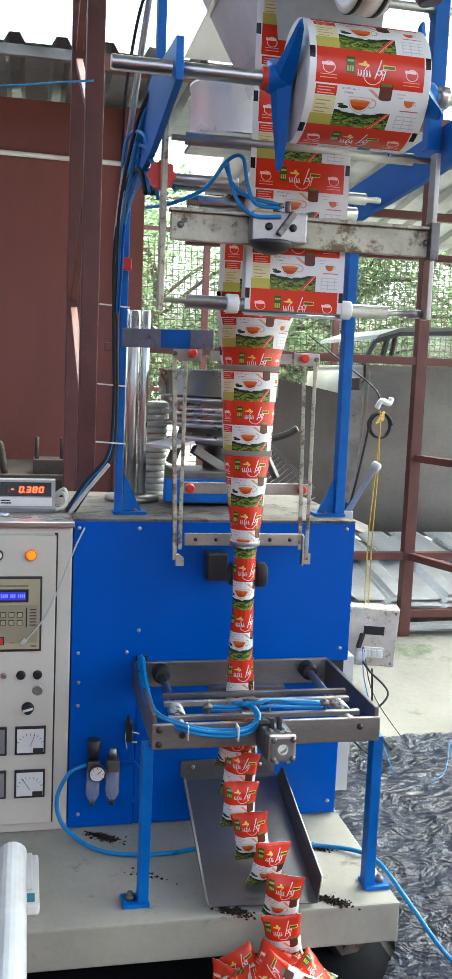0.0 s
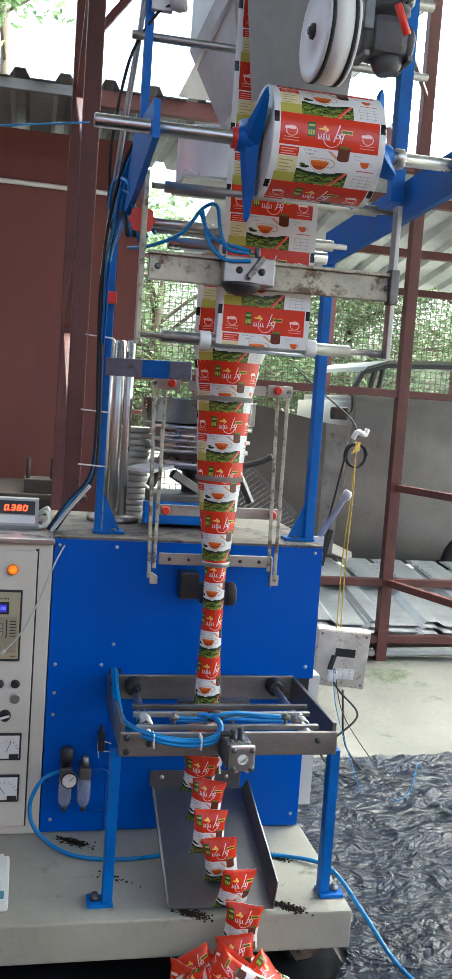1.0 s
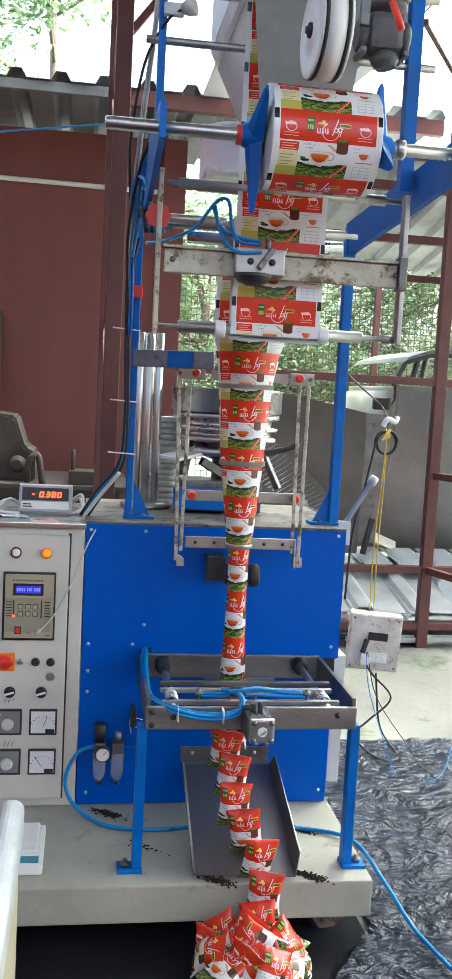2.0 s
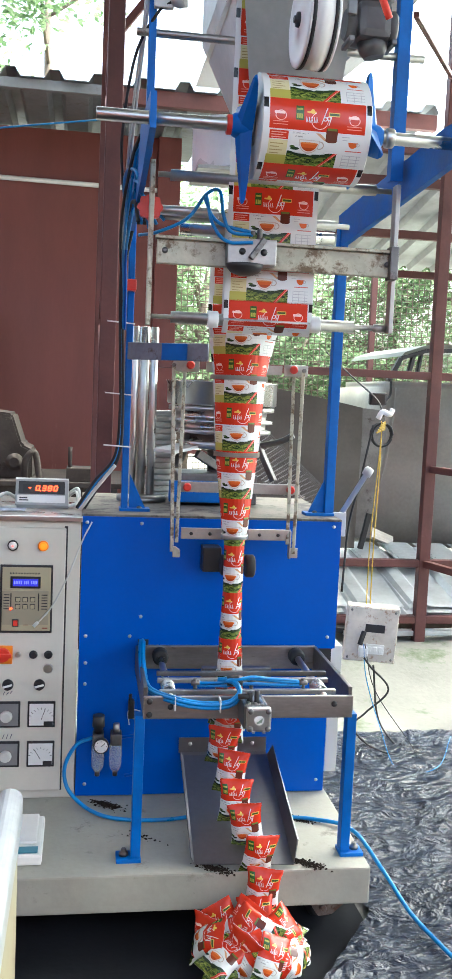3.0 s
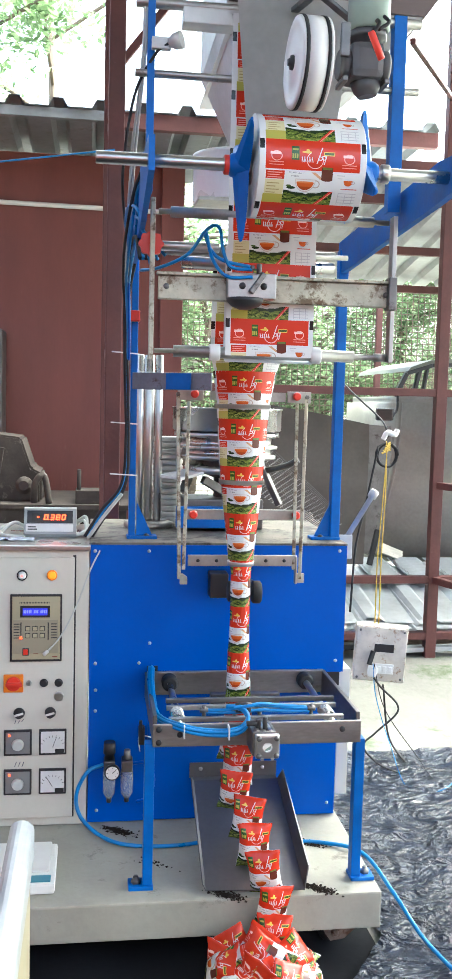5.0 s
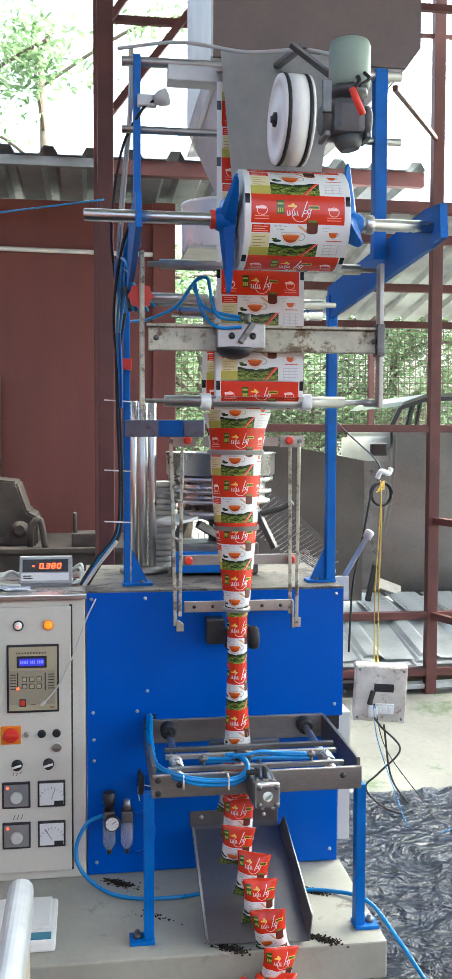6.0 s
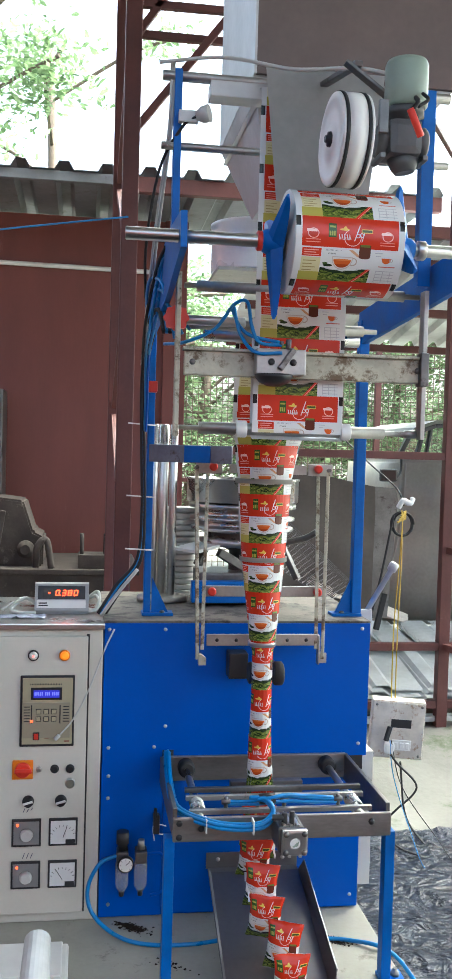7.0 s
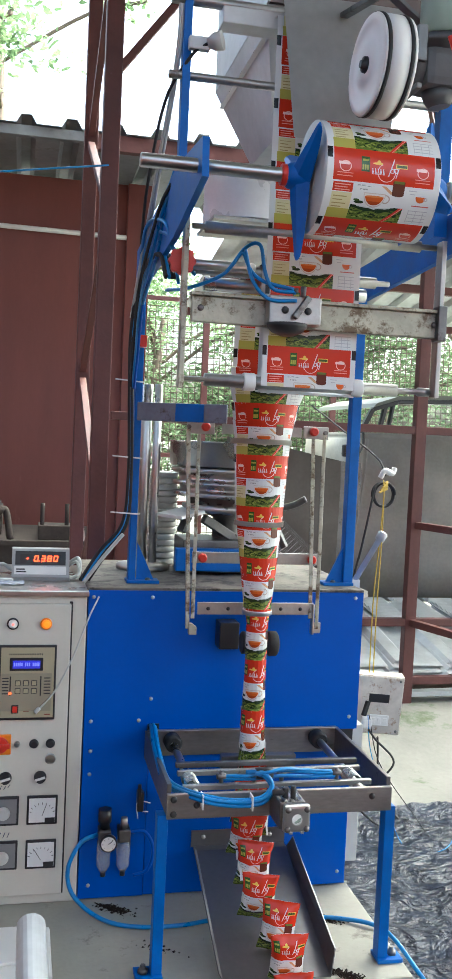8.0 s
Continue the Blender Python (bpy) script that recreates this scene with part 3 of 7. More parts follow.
def building():
    # red-brown shed wall with a white conduit, behind the machine
    bm = new_bm()
    box(bm, -6.0, 0.625, 4.0, 4.12, 0.0, 3.36)
    wall = structure("wall_north", bm, WALLRED, "red-brown painted sheet wall, scuffed and dull", "wall")
    for x in (-4.6, -2.6):
        bm = new_bm()
        box(bm, x - 0.006, x + 0.006, 3.994, 4.0, 0, 3.36)
        part("seam", bm, WALLRED, wall)
    bm = new_bm()
    box(bm, 0.47, 0.635, 3.95, 4.14, 0, 3.36, 0.004)
    part("corner_post", bm, WALLRED, wall)
    bm = new_bm()
    rod(bm, (-6, 3.97, 3.05), (0.60, 3.97, 2.985), 0.017)
    part("conduit", bm, WHITE, wall, "thin white conduit pipe")
    # shed roof: corrugated sheets over a brown purlin
    bm = new_bm()
    corrugated(bm, -6.0, 2.2, 3.0, 4.7, 3.40, 3.37, 0.26, 0.05)
    roof = structure("roof_shed", bm, ROOFDARK, "grey corrugated metal shed roof", "roof")
    bm = new_bm()
    box(bm, 0.1, 2.2, 3.02, 3.08, 3.30, 3.395, 0.003)
    part("purlin", bm, REDOX, roof)
    bm = new_bm()
    box(bm, -6.0, 0.098, 3.02, 3.07, 3.335, 3.395, 0.003)
    part("fascia", bm, ROOFDARK, roof)
    # unseen roof added over the machine and the camera to block overhead light
    bm = new_bm()
    corrugated(bm, -4.6, 7.2, -5.2, 1.85, 4.75, 4.46, 0.26, 0.05)
    structure("unseen_ceiling", bm, GALV, "unseen corrugated metal roof added to block light from overhead", "roof")
    # unseen walls added behind the camera and to the side to cut fill light
    bm = new_bm()
    box(bm, -5.0, 6.5, -6.72, -6.6, 0, 2.9)
    structure("unseen_wall_south", bm, WALLRED, "unseen red-brown wall added in front of the work place to cut fill light", "wall")
    bm = new_bm()
    box(bm, -4.72, -4.6, -6.6, 4.0, 0, 3.6)
    structure("unseen_wall_west", bm, WALLRED, "unseen red-brown side wall added to cut light from the left", "wall")
    # awning to the right, seen from below
    bm = new_bm()
    corrugated(bm, 1.0, 6.0, 2.45, 4.6, 2.98, 2.62, 0.2, 0.04)
    awning = structure("roof_awning", bm, GALV, "corrugated metal awning seen from below", "roof")
    for y, z in ((2.6, 2.90), (3.5, 2.75), (4.4, 2.60)):
        bm = new_bm()
        box(bm, 1.0, 6.0, y, y + 0.05, z - 0.06, z - 0.004, 0.003)
        part("purlin", bm, REDOX, awning)
    # back beam across, above
    bm = new_bm()
    bar(bm, (1.0, 2.45, 3.02), (4.5, 2.45, 3.02), 0.06, 0.07, 0.004)
    structure("beam_back", bm, REDOX, "red-oxide painted steel cross beam", "beam")
    # lattice column
    col = thing("column_lattice", "red-oxide painted steel lattice column with diagonal laces", "column", (0.08, 0.8, 0), kind="structure")
    for p in ((0.078, 0.80), (0.066, 1.80)):
        bm = new_bm()
        box(bm, p[0] - 0.032, p[0] + 0.032, p[1] - 0.032, p[1] + 0.032, 0, 5.2, 0.004)
        part("chord", bm, REDOX, col)
    for i in range(9):
        bm = new_bm()
        z = 0.25 + i * 0.55
        a, c = ((0.078, 0.83, z), (0.066, 1.77, z + 0.5))
        if i % 2:
            a, c = (a[0], a[1], c[2]), (c[0], c[1], a[2])
        bar(bm, a, c, 0.03, 0.03, 0.002)
        part("lace", bm, REDOX, col)
    # roof truss braces at the top left
    for a, c in (((0.09, 1.0, 2.985), (0.62, 1.0, 3.68)), ((0.09, 1.0, 3.37), (0.34, 1.0, 3.73)), ((0.11, 1.03, 3.40), (0.62, 1.03, 3.40)), ((0.08, 1.0, 3.51), (2.4, 1.0, 3.53)), ((1.215, 0.62, 3.03), (1.98, 2.22, 3.36)), ((1.6, 2.25, 3.94), (3.2, 2.25, 3.95)), ((0.08, 0.8, 4.3), (2.4, 0.8, 4.3))):
        bm = new_bm()
        wide = 0.022 if a[0] > 1 else 0.03
        bar(bm, a, c, wide, wide, 0.003)
        structure("brace", bm, REDOX, "red-oxide painted steel angle brace", "brace")


def fence():
    """Painted pipe rails round the yard."""
    f = thing("rail_fence", "red-oxide painted square-pipe rail fence", "fence", (2.0, 2.25, 0), kind="structure")
    bm = new_bm()
    box(bm, 1.97, 2.035, 2.22, 2.28, 0.10, 4.6, 0.004)
    part("post", bm, REDOX, f)
    for z, x0 in ((1.70, 0.25), (0.60, 0.95), (0.262, 0.95)):
        bm = new_bm()
        box(bm, x0, 1.97, 2.225, 2.275, z - 0.022, z + 0.022, 0.003)
        part("rail", bm, REDOX, f)
        bm = new_bm()
        box(bm, 2.035, 4.2, 2.225, 2.275, z - 0.022, z + 0.022, 0.003)
        part("rail", bm, REDOX, f)
    for z in (1.16, 0.60):
        bm = new_bm()
        bar(bm, (2.01, 2.22, z), (2.45, 0.8, z), 0.04, 0.04, 0.003)
        part("rail", bm, REDOX, f)
    bm = new_bm()
    box(bm, 2.42, 2.48, 0.74, 0.80, 0, 3.6, 0.004)
    part("post", bm, REDOX, f)


def mesh_fence():
    """Wire mesh on posts behind the yard."""
    f = thing("wire_fence", "rusty wire mesh fence on brown posts", "fence", (2.0, 6.5, 0), kind="structure")
    for i, x in enumerate((0.2, 1.55, 2.9, 4.3, 5.7)):
        bm = new_bm()
        box(bm, x - 0.03, x + 0.03, 6.47, 6.53, 0, 3.0, 0.003)
        part("post", bm, REDOX, f)
    bm = new_bm()
    for i in range(95):
        x = 0.2 + i * 0.06
        box(bm, x - 0.0035, x + 0.0035, 6.50, 6.504, 0.3, 2.9)
    for i in range(44):
        z = 0.3 + i * 0.06
        box(bm, 0.2, 5.9, 6.505, 6.509, z - 0.0035, z + 0.0035)
    ob = part("mesh", bm, BARK, f)
    ob["kind"] = "stuff"
    for z in (0.95, 1.42, 2.95):
        bm = new_bm()
        box(bm, 0.2, 5.9, 6.45, 6.49, z - 0.02, z + 0.02, 0.003)
        part("rail", bm, REDOX, f)


def tree(x, y, h, crown_r, clumps, seed, label, spread=1.0, leaf=0.085):
    rnd = random.Random(seed)
    t = thing("tree", label, "tree", (x, y, 0), "trees behind the yard")
    bm = new_bm()
    lean = Vector((rnd.uniform(-0.4, 0.4), rnd.uniform(-0.3, 0.3), 0))
    top = Vector((x, y, 0)) + lean + Vector((0, 0, h * 0.75))
    turned(bm, (x, y, -0.1), top, ((0, 0.17), (0.1, 0.13), (0.5, 0.10), (1, 0.04)), 10)
    tips = []
    for i in range(14):
        f = rnd.uniform(0.35, 0.98)
        a = Vector((x, y, 0)).lerp(top, f)
        ang = rnd.uniform(0, 2 * math.pi)
        r = crown_r * rnd.uniform(0.55, 1.05)
        c = a + Vector((math.cos(ang) * r, math.sin(ang) * r * spread, rnd.uniform(0.1, 0.9)))
        mid = a.lerp(c, 0.5) + Vector((rnd.uniform(-0.2, 0.2), rnd.uniform(-0.2, 0.2), rnd.uniform(0.05, 0.3)))
        pipe(bm, (a, mid, c), 0.025, 6, 5)
        tips += [mid, c, mid.lerp(c, 0.5)]
    part("trunk", bm, BARK, t)
    verts, faces = [], []
    for i in range(clumps):
        c = rnd.choice(tips) + Vector((rnd.gauss(0, 0.28), rnd.gauss(0, 0.28), rnd.gauss(0, 0.22)))
        for k in range(46):
            p = c + Vector((rnd.gauss(0, 0.16), rnd.gauss(0, 0.16), rnd.gauss(0, 0.13)))
            q = Euler((rnd.uniform(-0.9, 0.9), rnd.uniform(-0.9, 0.9), rnd.uniform(0, 6.28))).to_matrix()
            s = leaf * rnd.uniform(0.6, 1.2)
            n0 = len(verts)
            for v in ((0, -0.5, 0), (0.22, -0.1, 0.05), (0.16, 0.25, 0.04), (0, 0.6, -0.06), (-0.16, 0.25, 0.04), (-0.22, -0.1, 0.05)):
                verts.append(p + q @ (Vector(v) * s))
            faces.append([n0 + j for j in range(6)])
    me = bpy.data.meshes.new("crown")
    me.from_pydata([tuple(v) for v in verts], [], faces)
    me.materials.append(LEAF)
    ob = new("crown", me)
    ob.parent = t
    ob.matrix_parent_inverse = placed(t).inverted()
    ob["kind"] = "stuff"


# ---------- the packaging machine ----------
def machine():
    M = thing("packaging_machine", "blue vertical sachet packing machine on a cream steel platform", "packing machine", (0.4, -0.1, 0.0))
    # platform with casters
    bm = new_bm()
    box(bm, -0.75, 0.855, -0.525, 0.75, 0.09, 0.20, 0.006)
    plat = part("platform", bm, PLAT, M, "scuffed cream-painted steel platform")
    for x, y in ((0.735, -0.42), (-0.6, -0.4), (0.735, 0.6), (-0.6, 0.6)):
        bm = new_bm()
        turned(bm, (x, y - 0.028, 0.047), (x, y + 0.028, 0.047), ((0, 0.036), (0.15, 0.046), (0.85, 0.046), (1, 0.036)), 20)
        w = part("caster", bm, RUBBER, plat, "black swivel caster wheel")
        bm = new_bm()
        for yy in (y - 0.042, y + 0.036):
            prism(bm, [(x - 0.045, 0.0895), (x + 0.085, 0.0895), (x + 0.075, 0.066), (x + 0.03, 0.026), (x - 0.012, 0.020), (x - 0.03, 0.045)], "y", yy, yy + 0.006)
        rod(bm, (x, y - 0.052, 0.047), (x, y + 0.052, 0.047), 0.011, 10)
        part("fork", bm, RUSTY, plat, "rusty pressed-steel caster fork")
    # cabinet
    bm = new_bm()
    box(bm, 0.0, 0.852, 0.004, 0.60, 0.70, 1.132, 0.003)
    part("upper_body", bm, BLUE, M)
    bm = new_bm()
    box(bm, 0.0, 0.842, 0.006, 0.60, 0.20, 0.70, 0.003)
    part("lower_body", bm, BLUE, M)
    bm = new_bm()
    prism(bm, [(0.0, 0.205), (0.194, 0.205), (0.194, 0.706), (0.856, 0.706), (0.856, 1.138), (0.0, 1.138)], "y", -0.006, 0.004)
    p = part("front_panel", bm, BLUE, M, "glossy blue sheet-metal front panel")
    screws(p, [(0.015, -0.006, 1.118), (0.197, -0.006, 0.811), (0.163, -0.006, 0.745), (0.83, -0.006, 1.121), (0.828, -0.006, 0.745), (0.19, -0.006, 1.118), (0.02, -0.006, 0.745), (0.022, -0.006, 0.655), (0.022, -0.006, 0.585), (0.03, -0.006, 0.245)])
    bm = new_bm()
    box(bm, 0.196, 0.842, -0.004, 0.006, 0.205, 0.655, 0.003)
    p = part("lower_panel", bm, BLUE, M)
    screws(p, [(0.816, -0.004, 0.245), (0.40, -0.004, 0.245)])
    # black plate that stands in for the shade inside the jaw opening
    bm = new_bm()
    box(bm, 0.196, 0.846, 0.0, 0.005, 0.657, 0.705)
    part("jaw_opening_shade", bm, BLACK, M)
    bm = new_bm()
    box(bm, 0.857, 0.90, 0.05, 0.55, 0.25, 0.70, 0.003)
    part("side_box", bm, CREAM, M)
    bm = new_bm()
    box(bm, -0.004, 0.858, -0.004, 0.62, 1.138, 1.146, 0.002)
    part("worktop", bm, WORKTOP, M, "dusty metal worktop plate")
    # hose opening in the panel
    bm = new_bm()
    box(bm, 0.19, 0.225, -0.0085, -0.006, 0.70, 0.735)
    part("hose_opening", bm, BLACK, M)
    # posts with gussets
    for x, s in ((0.135, 1), (0.835, -1)):
        bm = new_bm()
        wide = 0.011 if s > 0 else 0.016
        box(bm, x - wide, x + wide, 0.085, 0.125, 1.146, 2.13, 0.003)
        post = part("post", bm, BLUE_OLD, M)
        bm = new_bm()
        box(bm, *sorted((x - s * 0.016, x + s * 0.085)), 0.075, 0.135, 1.146, 1.156, 0.002)
        foot = part("foot_plate", bm, BLUE_OLD, post)
        screws(foot, [(x + s * 0.05, 0.09, 1.156), (x + s * 0.05, 0.12, 1.156)], 0.009, "bolt", STEEL_DARK, (0, 0, 1))
        bm = new_bm()
        prism(bm, [(x + s * 0.016, 1.156), (x + s * 0.07, 1.156), (x + s * 0.016, 1.27)], "y", 0.10, 0.108)
        part("gusset", bm, BLUE_OLD, post)
    # arms that carry the film roll
    bm = new_bm()
    prism(bm, [(0.13, 2.16), (-0.82, 2.20), (-0.93, 2.19), (-0.94, 2.11), (-0.82, 2.10), (0.13, 2.05)], "x", 0.825, 0.843)
    arm = part("roll_arm", bm, BLUE_OLD, M)
    bm = new_bm()
    prism(bm, [(0.13, 2.16), (-0.60, 2.22), (-0.93, 2.19), (-0.94, 2.11), (-0.60, 2.06), (0.13, 2.02)], "x", 0.118, 0.132)
    arm = part("roll_arm", bm, BLUE_OLD, M)
    # upper posts and top bars
    for x, z0, wide in ((0.140, 2.15, 0.0095), (0.800, 2.13, 0.017)):
        bm = new_bm()
        channel(bm, x - wide, x + wide, -0.55, -0.515, z0, 2.64)
        part("upper_post", bm, BLUE_OLD, M)
    for z, r in ((2.625, 0.013), (2.45, 0.010)):
        bm = new_bm()
        rod(bm, (0.10, -0.535, z), (0.86, -0.535, z), r)
        part("tie_rod", bm, STEEL_DULL, M)
    bm = new_bm()
    box(bm, 0.22, 0.40, -0.56, -0.50, 2.575, 2.615, 0.003)
    part("top_bracket", bm, GREYSHEET, M)
    # roll shaft
    bm = new_bm()
    rod(bm, (0.003, -0.88, 2.146), (0.86, -0.88, 2.146), 0.0145, 20)
    shaft = part("roll_shaft", bm, STEEL, M, "bright steel roll shaft")
    for x0, x1 in ((0.292, 0.310), (0.66, 0.68)):
        bm = new_bm()
        turned(bm, (x0, -0.88, 2.146), (x1, -0.88, 2.146), ((0, 0.02), (0.1, 0.022), (0.9, 0.022), (1, 0.02)), 20)
        part("collar", bm, REDP if x0 < 0.5 else STEEL, shaft)
    # star-shaped roll holders: three ribbed blades on a hub
    for x, s, turn in ((0.340, 1, 30), (0.612, -1, 90)):
        bm = new_bm()
        c = Vector((x, -0.88, 2.146))
        out = Vector((-s, 0, 0))
        for i, reach in enumerate((0.140, 0.140, 0.170)):
            a = radians(turn + 120 * i)
            d = Vector((0, math.cos(a), math.sin(a)))
            side = Vector((0, -math.sin(a), math.cos(a)))
            rings = []
            for f, w, low, high in ((0.0, 0.036, -0.006, 0.030), (0.35, 0.027, -0.006, 0.024), (0.7, 0.018, -0.004, 0.016), (0.95, 0.011, 0.0, 0.011), (1.0, 0.006, 0.003, 0.008)):
                o = c + d * reach * f
                rings.append([bm.verts.new(q) for q in (o + side * w + out * low, o + side * w * 0.55 + out * (low + (high - low) * 0.75), o + out * high, o - side * w * 0.55 + out * (low + (high - low) * 0.75), o - side * w + out * low)])
            for p, q in zip(rings, rings[1:]):
                for k in range(5):
                    bm.faces.new((p[k], p[(k + 1) % 5], q[(k + 1) % 5], q[k]))
            bm.faces.new(rings[-1])
        turned(bm, c + out * 0.040, c - out * 0.004, ((0, 0.020), (0.2, 0.026), (0.6, 0.030), (1, 0.036)), 18)
        bmesh.ops.recalc_face_normals(bm, faces=bm.faces[:])
        part("roll_holder", bm, BLUE_OLD, M, "blue three-armed star roll holder")
    # film bracket: two side bars, rollers, cross bar with a cutter block
    for x, z0, z1 in ((0.150, 1.715, 2.125), (0.792, 1.725, 2.11)):
        bm = new_bm()
        box(bm, x - 0.006, x + 0.006, -0.60, -0.565, z0, z1, 0.002)
        part("bracket_bar", bm, ALU_OLD if x < 0.5 else STEEL_DULL, M)
    for z, y, end in ((2.095, -0.575, 0.78), (2.01, -0.50, 0.69)):
        bm = new_bm()
        turned(bm, (0.165, y, z), (end, y, z), ((0, 0.007), (0.05, 0.007), (0.051, 0.014), (0.93, 0.014), (0.931, 0.007), (1, 0.007)), 18)
        part("guide_roller", bm, STEEL_DULL, M)
    bm = new_bm()
    turned(bm, (0.160, -0.567, 1.739), (0.785, -0.567, 1.739), ((0, 0.006), (0.08, 0.006), (0.081, 0.0155), (0.86, 0.0155), (0.861, 0.007), (0.95, 0.007), (0.951, 0.011), (1, 0.011)), 20)
    r = part("guide_roller", bm, STEEL_DULL, M)
    for x in (0.305, 0.578):
        bm = new_bm()
        turned(bm, (x, -0.567, 1.739), (x + 0.028, -0.567, 1.739), ((0, 0.021), (0.1, 0.022), (0.9, 0.022), (1, 0.021)), 18)
        part("sleeve", bm, WHITE, r, "white plastic sleeve")
    bm = new_bm()
    turned(bm, (0.25, -0.30, 2.009), (0.70, -0.30, 2.009), ((0, 0.018), (1, 0.018)), 18)
    part("guide_roller", bm, STEEL, M)
    bm = new_bm()
    box(bm, 0.165, 0.78, -0.62, -0.595, 1.868, 1.928, 0.003)
    box(bm, 0.16, 0.79, -0.63, -0.60, 1.928, 1.936, 0.002)
    cross = part("cross_bar", bm, ALU_OLD, M, "weathered aluminium cross bar")
    screws(cross, [(0.185, -0.62, 1.90), (0.765, -0.62, 1.90)], 0.008, "bolt", STEEL_DARK)
    bm = new_bm()
    box(bm, 0.768, 0.79, -0.64, -0.60, 1.86, 1.945, 0.003)
    part("end_bracket", bm, STEEL_DARK, M)
    bm = new_bm()
    box(bm, 0.338, 0.463, -0.665, -0.62, 1.872, 1.936, 0.004)
    block = part("sensor_block", bm, STEEL_DULL, M, "machined metal sensor block")
    screws(block, [(0.375, -0.665, 1.903), (0.43, -0.665, 1.903)], 0.009, "bolt", BLACK)
    bm = new_bm()
    turned(bm, (0.385, -0.650, 1.845), (0.385, -0.650, 1.873), ((0, 0.015), (0.3, 0.036), (0.7, 0.046), (1, 0.048)), 24)
    part("sensor_head", bm, BLACK, block)
    bm = new_bm()
    bar(bm, (0.395, -0.675, 1.885), (0.43, -0.67, 1.935), 0.014, 0.014, 0.003)
    rod(bm, (0.418, -0.66, 1.935), (0.418, -0.66, 1.96), 0.007, 12)
    rod(bm, (0.40, -0.66, 1.945), (0.40, -0.66, 1.955), 0.006, 12)
    part("fitting", bm, STEEL_DARK, block)
    # red hand knob
    bm = new_bm()
    lobes = [(0.148 + (0.031 + 0.0025 * math.cos(8 * a)) * math.cos(a), 2.015 + (0.031 + 0.0025 * math.cos(8 * a)) * math.sin(a)) for a in [2 * math.pi * i / 48 for i in range(48)]]
    prism(bm, lobes, "y", -0.560, -0.542)
    part("hand_knob", bm, REDP, M, "red lobed plastic hand knob")
    bm = new_bm()
    rod(bm, (0.148, -0.545, 2.015), (0.148, -0.50, 2.015), 0.008)
    rod(bm, (0.16, -0.53, 2.015), (0.33, -0.53, 2.015), 0.013)
    part("knob_spindle", bm, STEEL, M)
    # former: bar, clamp rings, rack frame
    bm = new_bm()
    bar(bm, (0.130, 0.06, 1.672), (0.372, -0.10, 1.672), 0.008, 0.055, 0.002)
    fb = part("former_bar", bm, surface("blue_grey_steel", (0.20, 0.23, 0.28), 0.4, 0.6, 0.3, 10, 80, 0.1, dirt=(0.10, 0.09, 0.08), dirt_at=0.6), M, "blue-tinted grey steel bar")
    bm = new_bm()
    bar(bm, (0.235, -0.014, 1.672), (0.31, -0.064, 1.672), 0.010, 0.052, 0.001)
    part("paint_patch", bm, BLUE_OLD, fb)
    for x, s, rods in ((0.328, 1, ((0.272, 0.276, -0.03), (0.313, 0.290, 0.014))), (0.666, -1, ((0.694, 0.676, -0.03), (0.672, 0.655, 0.014)))):
        bm = new_bm()
        box(bm, x - 0.055 * (s > 0) - 0.03 * (s < 0), x + 0.03 * (s > 0) + 0.050 * (s < 0), 0.0, 0.006, 1.612, 1.650, 0.002)
        part("rack_plate", bm, STEEL_DULL, M)
        for xt, xb, y in rods:
            bm = new_bm()
            bar(bm, (xt, y, 1.632), (xb + s * 0.004, -0.108, 1.045 if y < 0 else 1.075), 0.011, 0.011, 0.002)
            rodp = part("rack_rod", bm, ALU_OLD, M)
            bm = new_bm()
            turned(bm, (xt, y - 0.004, 1.632), (xt, y - 0.012, 1.632), ((0, 0.008), (1, 0.007)), 6)
            part("nut", bm, STEEL_DARK, rodp)
        for z in (1.634, 1.245):
            bm = new_bm()
            turned(bm, (x, -0.002 - (0.04 if z < 1.5 else 0), z), (x, -0.022 - (0.04 if z < 1.5 else 0), z), ((0, 0.012), (0.3, 0.014), (0.8, 0.013), (1, 0.009)), 14)
            part("stud", bm, REDP, M, "red plastic stud cap")
    # end hooks under the rods
    bm = new_bm()
    prism(bm, [(0.283, 1.030), (0.305, 1.030), (0.305, 1.052), (0.292, 1.062), (0.283, 1.062)], "y", -0.122, -0.100)
    part("hook_plate", bm, ALU_OLD, M)
    bm = new_bm()
    box(bm, 0.655, 0.660, -0.122, -0.095, 1.030, 1.120, 0.001)
    box(bm, 0.660, 0.688, -0.100, -0.095, 1.030, 1.062, 0.001)
    part("hook_plate", bm, STEEL_DULL, M)
    bm = new_bm()
    box(bm, 0.38, 0.63, 0.0, 0.006, 1.615, 1.645)
    part("rack_cross", bm, STEEL_DULL, M)
    bm = new_bm()
    box(bm, 0.298, 0.70, -0.04, -0.032, 1.228, 1.262, 0.002)
    part("rack_cross", bm, STEEL_DULL, M)
    bm = new_bm()
    box(bm, 0.308, 0.662, -0.106, -0.098, 1.086, 1.122, 0.002)
    rail = part("lower_bar", bm, STEEL_DULL, M)
    screws(rail, [(0.34, -0.106, 1.104), (0.40, -0.106, 1.104), (0.56, -0.106, 1.104), (0.62, -0.106, 1.104)], 0.006, "bolt", BLACK)
